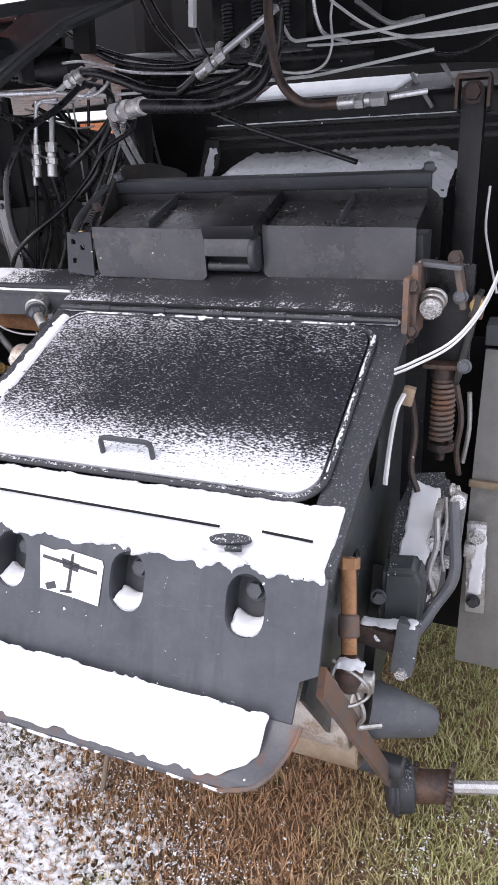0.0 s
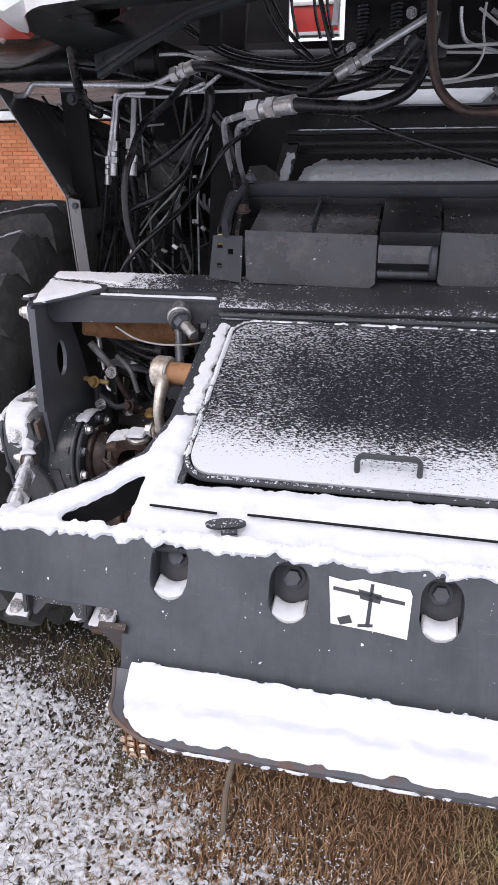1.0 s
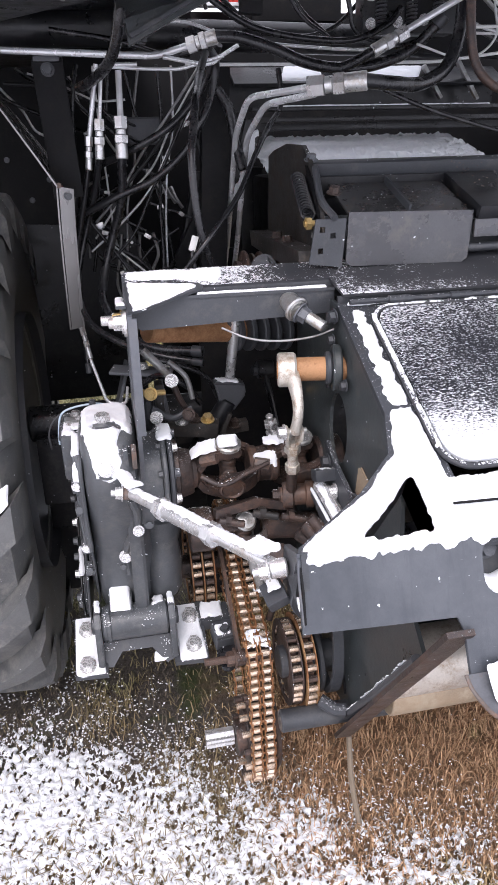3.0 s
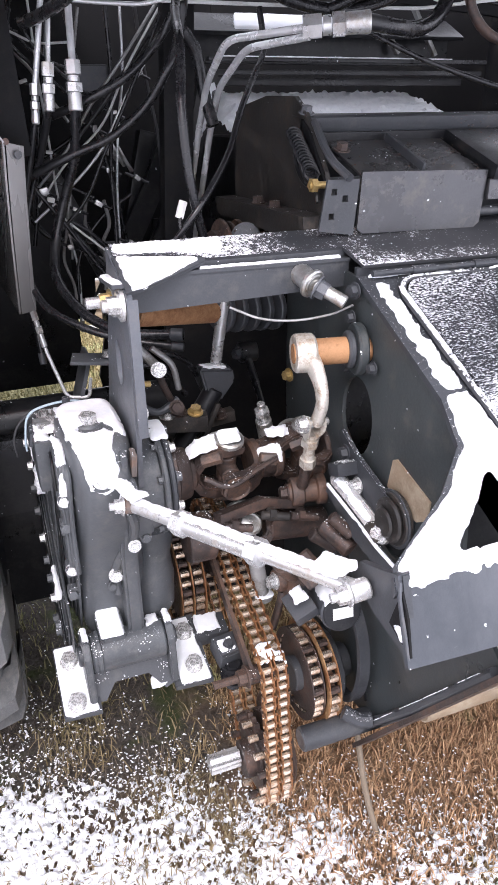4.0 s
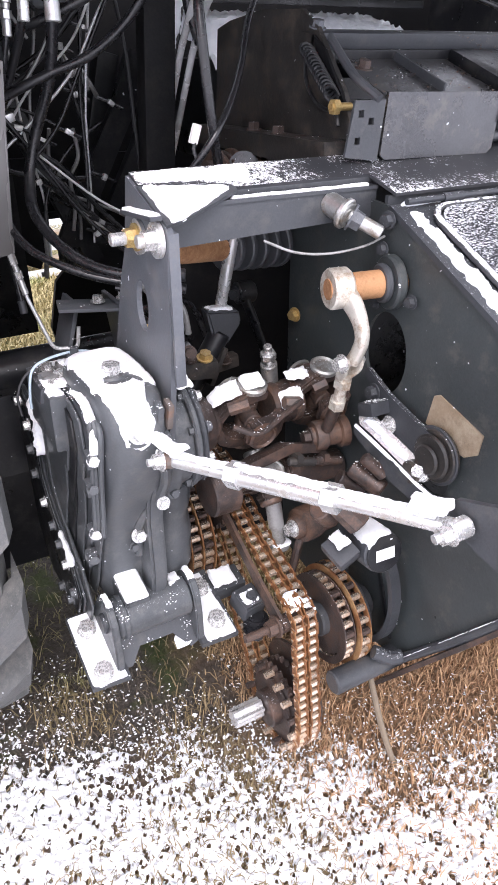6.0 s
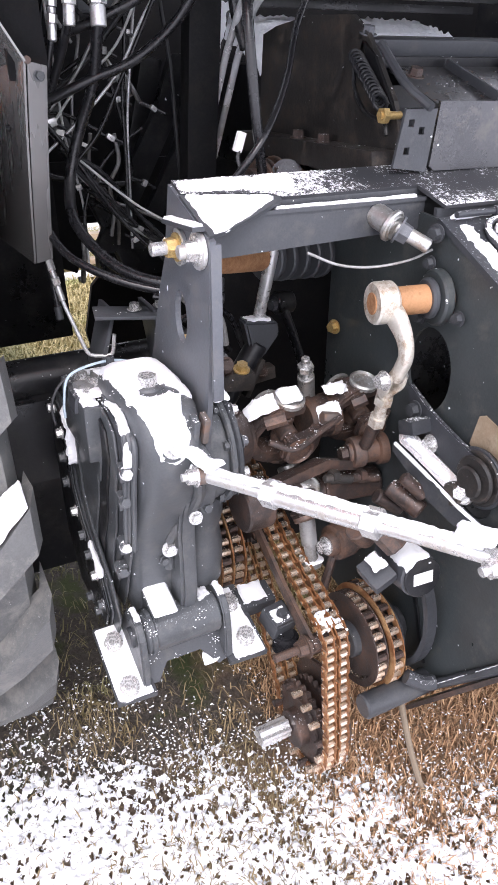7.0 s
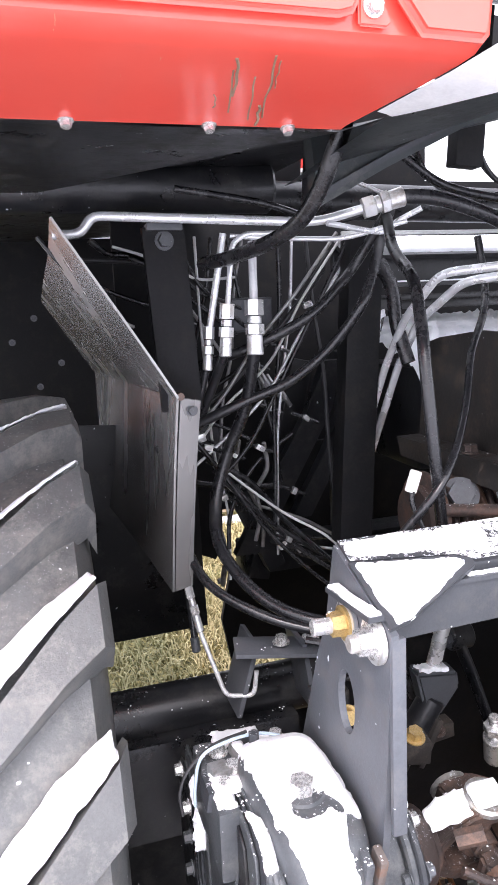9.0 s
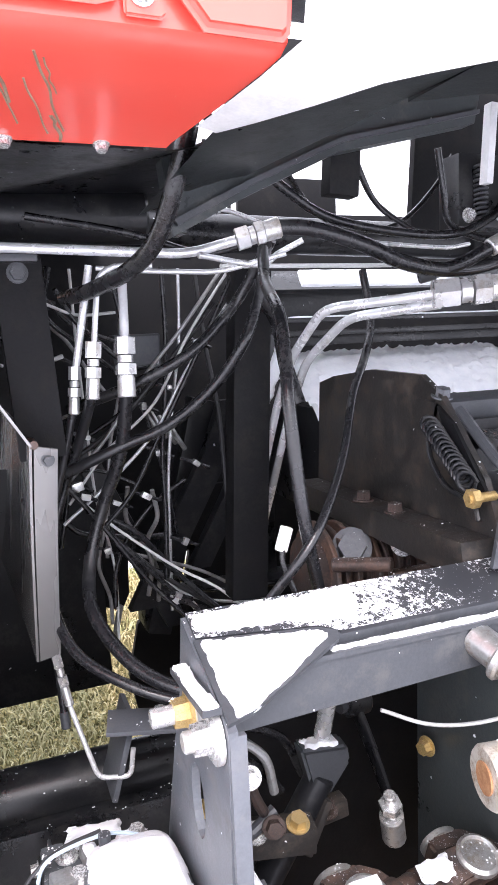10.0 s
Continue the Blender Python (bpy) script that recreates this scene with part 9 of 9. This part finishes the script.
line("hydraulic_line", "rust-brown hose with pale clamps", [(-0.05, 1.95, 1.785), (0.02, 2.0, 1.795)], ((-0.06, 1.95, 1.783), (-0.17, 1.96, 1.780)), [(-0.17, 1.96, 1.78), (-0.24, 1.962, 1.782), (-0.29, 1.965, 1.81), (-0.32, 1.97, 1.86), (-0.335, 1.97, 1.95), (-0.34, 1.97, 2.05)], 0.006, 0.011, "rust_dark")
line("hydraulic_hose", "black hose curving under the red panel", (), None, [(-1.135, 1.82, 2.0), (-1.143, 1.838, 1.952), (-1.161, 1.896, 1.871), (-1.183, 1.968, 1.834), (-1.22, 2.10, 1.815), (-1.246, 2.208, 1.811)], hr=0.012)
line("hydraulic_hose", "thin black cable dropping to the deck", (), None, [(-0.55, 2.02, 1.80), (-0.40, 2.0, 1.74), (-0.20, 1.96, 1.68), (-0.12, 1.94, 1.655)], hr=0.006)
line("electric_cable", "thin dark cable looping under the platform", (), None, [(-0.95, 2.03, 2.02), (-0.912, 2.06, 1.985), (-0.82, 2.15, 1.945), (-0.68, 2.245, 1.929), (-0.58, 2.25, 1.95), (-0.50, 2.25, 2.02), (-0.46, 2.25, 2.08)], hr=0.0055)
line("electric_cable", "thin pale cable across the bay", [(-0.98, 2.2, 1.86), (-0.70, 2.2, 1.86), (-0.30, 2.2, 1.865), (0.0, 2.2, 1.90)], None, (), 0.004, 0.004, "rubber", "cable")
line("electric_cable", "pale cable pair running to the post", [(-0.33, 2.05, 1.96), (-0.31, 2.05, 1.925), (-0.10, 2.05, 1.93), (0.10, 2.1, 1.96), (0.40, 2.1, 1.985)], None, (), 0.004, 0.004, "rubber", "cable")
line("hydraulic_line", "thin bright pipe arching across the bay", [(-1.19, 2.22, 1.86), (-1.10, 2.2, 1.852), (-1.0, 2.15, 1.845), (-0.90, 2.10, 1.87)], None, (), 0.0045, 0.005)
line("electric_cable", "white tagged cable by the beam", (), None, [(-1.02, 1.86, 1.47), (-1.03, 1.855, 1.44), (-1.02, 1.84, 1.40)], hr=0.004)
tag = thing("cable_tag", "white plastic cable connector", "connector", (-1.025, 1.86, 1.46))
bm = nb()
box(bm, (-1.025, 1.860, 1.468), (0.015, 0.012, 0.034), (0, 18, 0), 0.003)
part("body", bm, "label", tag)
line("hydraulic_line", "kinked bright pipe on the axle mount", [(-1.305, 2.21, 1.20), (-1.292, 2.19, 1.122), (-1.258, 2.15, 1.005), (-1.205, 2.14, 1.0), (-1.198, 2.14, 1.05)], ((-1.308, 2.212, 1.215), (-1.292, 2.19, 1.125)), (), 0.0045, 0.006, bend=0.015)
for lab, mt, rr, pts in (
    ("thin pale cable arching under the platform", "cable", 0.0035, [(-0.23, 2.1, 2.01), (-0.144, 2.11, 1.952), (-0.052, 2.12, 1.922), (0.052, 2.1, 1.915), (0.15, 2.11, 1.921)]),
    ("pale cable bent along the platform", "cable", 0.0035, [(-0.416, 2.12, 1.997), (-0.412, 2.13, 1.955), (-0.38, 2.14, 1.935), (-0.214, 2.12, 1.921), (-0.002, 2.13, 1.924), (0.147, 2.14, 1.93)]),
    ("black hose looping below the platform", "rubber", 0.008, [(-1.036, 2.08, 2.071), (-0.912, 2.09, 1.975), (-0.8, 2.1, 1.922), (-0.606, 2.08, 1.899), (-0.497, 2.09, 1.933), (-0.454, 2.1, 1.973)]),
    ("thin bright pipe behind the hoses", "pipe", 0.004, [(-1.04, 2.16, 1.948), (-0.971, 2.17, 1.947), (-0.886, 2.18, 1.924), (-0.767, 2.16, 1.902), (-0.551, 2.17, 1.89), (-0.474, 2.18, 1.898)]),
    ("thin black cable dropping from above", "rubber", 0.005, [(-0.763, 2.14, 2.085), (-0.725, 2.15, 2.005), (-0.684, 2.16, 1.957), (-0.626, 2.14, 1.914)]),
    ("thin black cable dropping from above", "rubber", 0.005, [(-0.751, 2.17, 2.089), (-0.715, 2.18, 2.022), (-0.676, 2.19, 1.973), (-0.624, 2.17, 1.926)]),
    ("pale wire looped round the valve block", "cable", 0.003, [(-0.425, 2.06, 1.89), (-0.312, 2.07, 1.861), (-0.244, 2.08, 1.871), (-0.214, 2.06, 1.911), (-0.22, 2.07, 1.971), (-0.217, 2.08, 2.017)]),
    ("short bright pipe stub", "pipe", 0.005, [(-1.043, 2.12, 1.869), (-0.937, 2.13, 1.855), (-0.895, 2.14, 1.875), (-0.859, 2.12, 1.894)]),
    ("thick black hose falling behind the deck", "rubber", 0.014, [(-0.904, 2.2, 1.806), (-0.871, 2.21, 1.759), (-0.853, 2.22, 1.681), (-0.839, 2.2, 1.611)]),
    ("grey rod under the platform", "galv", 0.006, [(-0.195, 2.2, 2.023), (-0.112, 2.21, 1.968), (-0.059, 2.22, 1.972), (-0.029, 2.2, 1.971)]),
    ("thin black cable at the platform end", "rubber", 0.006, [(-1.301, 2.15, 1.929), (-1.147, 2.16, 1.908), (-1.019, 2.17, 1.878), (-0.926, 2.15, 1.899)]),
    ("thin cable crossing above the rails", "rubber", 0.005, [(-0.234, 2.3, 1.993), (-0.117, 2.31, 1.945), (-0.002, 2.32, 1.904), (0.069, 2.3, 1.903), (0.135, 2.31, 1.935)]),
    ("thin cable beside the post", "cable", 0.003, [(0.17, 2.0, 1.595), (0.167, 2.01, 1.509), (0.179, 2.02, 1.445), (0.205, 2.0, 1.358)]),
    ("black cable sagging over the deck", "rubber", 0.006, [(-0.604, 2.1, 2.049), (-0.583, 2.11, 1.974), (-0.559, 2.12, 1.922), (-0.472, 2.1, 1.89), (-0.4, 2.11, 1.902)]),
    ("bright pipe pair by the valve block", "pipe", 0.0045, [(-0.271, 2.1, 2.015), (-0.267, 2.11, 1.981), (-0.249, 2.12, 1.945), (-0.181, 2.1, 1.919)]),
):
    line("thin_hose", lab, (), None, pts, hr=rr, hmat=mt)
# tangle of small lines deep in the bay
prng = random.Random(11)
KINDS = (("rubber", 0.005), ("rubber", 0.0065), ("rubber", 0.0045), ("pipe", 0.0035), ("cable", 0.003), ("galv", 0.004), ("darkcable", 0.005), ("rubber", 0.005))


def sag(a, b, drop, n=5):
    a, b = V(a), V(b)
    return [a.lerp(b, k / (n - 1)) + V((0, 0, -drop * math.sin(math.pi * k / (n - 1)))) + V((prng.uniform(-.012, .012), prng.uniform(-.015, .015), prng.uniform(-.012, .012))) * (0 < k < n - 1) for k in range(n)]


# a fan of lines from the upper corner across the bay
for k in range(6):
    mt, rr = KINDS[(k + 2) % len(KINDS)]
    line("thin_hose", "thin line fanned across the bay", (), None, sag((-0.93 + 0.02 * prng.random(), 2.30 + 0.02 * k, 1.80 + 0.10 * prng.random()), (-1.26 + 0.05 * prng.random(), 2.36 + 0.02 * k, 1.36 + 0.034 * k), prng.uniform(0.0, 0.09)), hr=rr, hmat=mt)
# lines dropping from above
for k in range(8):
    mt, rr = KINDS[(k * 3 + 1) % len(KINDS)]
    x = -1.25 + 0.043 * k
    line("thin_hose", "thin line hanging in the bay", (), None, sag((x, 2.40 + 0.03 * (k % 5), 1.88), (x + prng.uniform(-0.10, 0.14), 2.42 + 0.03 * (k % 5), prng.uniform(1.02, 1.35)), 0.0, 6), hr=rr, hmat=mt)
# lower bunch that runs to the beam
for k in range(9):
    mt, rr = KINDS[(k * 5 + 2) % len(KINDS)]
    line("thin_hose", "thin line running down to the axle", (), None, sag((-1.27 + 0.02 * k, 2.35 + 0.02 * k, 1.50 - 0.03 * k), (-0.92 + 0.02 * k, 2.30 + 0.03 * k, 1.08 + 0.03 * (k % 3)), prng.uniform(-0.03, 0.06)), hr=rr, hmat=mt)
for k in range(8):
    x, z, y = prng.uniform(-1.20, -0.95), prng.uniform(1.10, 1.60), prng.uniform(2.40, 2.58)
    pts = [V((x, y, z))]
    d = V((prng.uniform(-1, 1), prng.uniform(-0.2, 0.2), prng.uniform(-1, 1))).normalized()
    for _ in range(4):
        d = (d + V((prng.uniform(-0.6, 0.6), prng.uniform(-0.1, 0.1), prng.uniform(-0.6, 0.6)))).normalized()
        pts.append(pts[-1] + d * prng.uniform(0.05, 0.10))
    pts = [V((max(-1.27, min(-0.90, p.x)), max(2.34, min(2.60, p.y)), max(1.05, min(1.90, p.z)))) for p in pts]
    line("thin_hose", "thin curled line in the bay", (), None, pts, hr=prng.choice((0.004, 0.005, 0.007)), hmat=prng.choice(("rubber", "galv")))
# upper left: small pipes behind the long one
for k in range(9):
    mt, rr = KINDS[(k * 3) % len(KINDS)]
    x = -1.52 + 0.035 * k
    line("thin_hose", "thin pipe under the cross tube", (), None, sag((x, 2.40 + 0.03 * (k % 4), 1.88 - 0.02 * (k % 3)), (x + prng.uniform(0.08, 0.26), 2.42 + 0.03 * (k % 4), prng.uniform(1.62, 1.86)), prng.uniform(-0.02, 0.05)), hr=rr, hmat=mt)
# pale cable clips and joints among the lines
for k in range(16):
    c = V((prng.uniform(-1.24, -0.93), prng.uniform(2.32, 2.46), prng.uniform(1.12, 1.82)))
    clip = thing("cable_clip", "small pale cable clip among the hoses", "clip", c, "cable clips")
    bm = nb()
    box(bm, c, (prng.uniform(0.010, 0.022), 0.014, prng.uniform(0.008, 0.018)), (0, prng.uniform(-40, 40), 0), 0.003)
    part("body", bm, prng.choice(("label", "zinc", "galv")), clip)
    bm = nb()
    tube(bm, [c + V((-0.03, 0.006, 0.012)), c + V((0, 0.004, 0)), c + V((0.03, 0.006, -0.014))], 0.004, 6)
    part("strand", bm, "rubber", clip)
# brace with a strip of snow
brace = thing("bay_brace", "black sloping brace with a strip of snow", "brace", (-0.78, 2.52, 1.3))
bm = prism(nb(), [[(-0.765, 1.74), (-0.715, 1.74), (-0.775, 1.52), (-0.85, 1.36), (-0.93, 1.22), (-0.98, 1.22), (-0.89, 1.38), (-0.82, 1.54)]], on_y(2.51), (0, 0.03, 0))
part("bar", bm, "black", brace, "", False)
snow([(-0.756, 1.715), (-0.726, 1.715), (-0.752, 1.60), (-0.79, 1.54), (-0.83, 1.44), (-0.845, 1.43), (-0.80, 1.56)], on_y(2.509), (0, -1, 0.1), 0.004, 0.012, 0.004, "strip of snow on the brace", 72.0)

# ---- loose grains of snow caught on ledges ----
OCT = [(1, 0, 0), (0, 1, 0), (-1, 0, 0), (0, -1, 0), (0, 0, 0.8), (0, 0, -0.3)]
OCF = [(0, 1, 4), (1, 2, 4), (2, 3, 4), (3, 0, 4), (1, 0, 5), (2, 1, 5), (3, 2, 5), (0, 3, 5)]


def grains(owner, per_m2, seed, lo=0.35, size=0.0014, skip=()):
    """Scatter small lumps of snow on the faces of a thing that look up."""
    gr = np.random.default_rng(seed)
    verts, faces = [], []
    for ob in owner.children_recursive:
        if ob.type != "MESH" or ob.name.split(".")[0] in skip:
            continue
        m = Matrix.Identity(4)
        q = ob
        while q is not None:
            m = q.matrix_parent_inverse @ q.matrix_basis @ m if q.parent else q.matrix_basis @ m
            q = q.parent
        ps = [m @ v.co for v in ob.data.vertices]
        for f in ob.data.polygons:
            c = [ps[k] for k in f.vertices]
            for a, b2, c2 in zip(c[:1] * 99, c[1:], c[2:]):
                n = (b2 - a).cross(c2 - a)
                area = n.length / 2
                if area < 1e-9 or n.z / (2 * area) < lo:
                    continue
                for _ in range(gr.poisson(area * per_m2)):
                    u, v = gr.random(), gr.random()
                    if u + v > 1:
                        u, v = 1 - u, 1 - v
                    p = a + (b2 - a) * u + (c2 - a) * v
                    if noise.noise(p * 22 + V((seed, 0, 0))) < 0.12 + 0.3 * float(gr.random()):
                        continue
                    s = size * float(gr.uniform(0.5, 1.6))
                    k = len(verts)
                    an = gr.uniform(0, 1.57)
                    ca, sa = math.cos(an) * s, math.sin(an) * s
                    verts += [(p.x + x * ca - y * sa, p.y + x * sa + y * ca, p.z + z * s) for x, y, z in OCT]
                    faces += [[k + i for i in t] for t in OCF]
    me = bpy.data.meshes.new("snow_grains")
    me.from_pydata(verts, [], faces)
    me.materials.append(M["snow"])
    return tagged(new("snow_grains", me), "loose grains of snow on the " + owner.name.split(".")[0].replace("_", " "), "snow", "snow grains", "stuff")


for k, (ow, dens, lo) in enumerate(((gearbox, 22000, 0.25), (foot, 24000, 0.3), (joint, 14000, 0.4), (joint2, 8000, 0.5), (lev, 16000, 0.3), (tens, 16000, 0.3), (bracket, 8000, 0.3), (gc, 10000, 0.4), (rb, 6000, 0.4),
                                    (deck, 1500, 0.4), (cheek, 3000, 0.4), (lowgear, 5000, 0.4), (axle, 6000, 0.5), (rod, 9000, 0.3), (crank, 5000, 0.5), (drive, 1500, 0.6), (prod, 9000, 0.3), (wheel, 260, 0.3))):
    grains(ow, dens, 100 + k, lo)
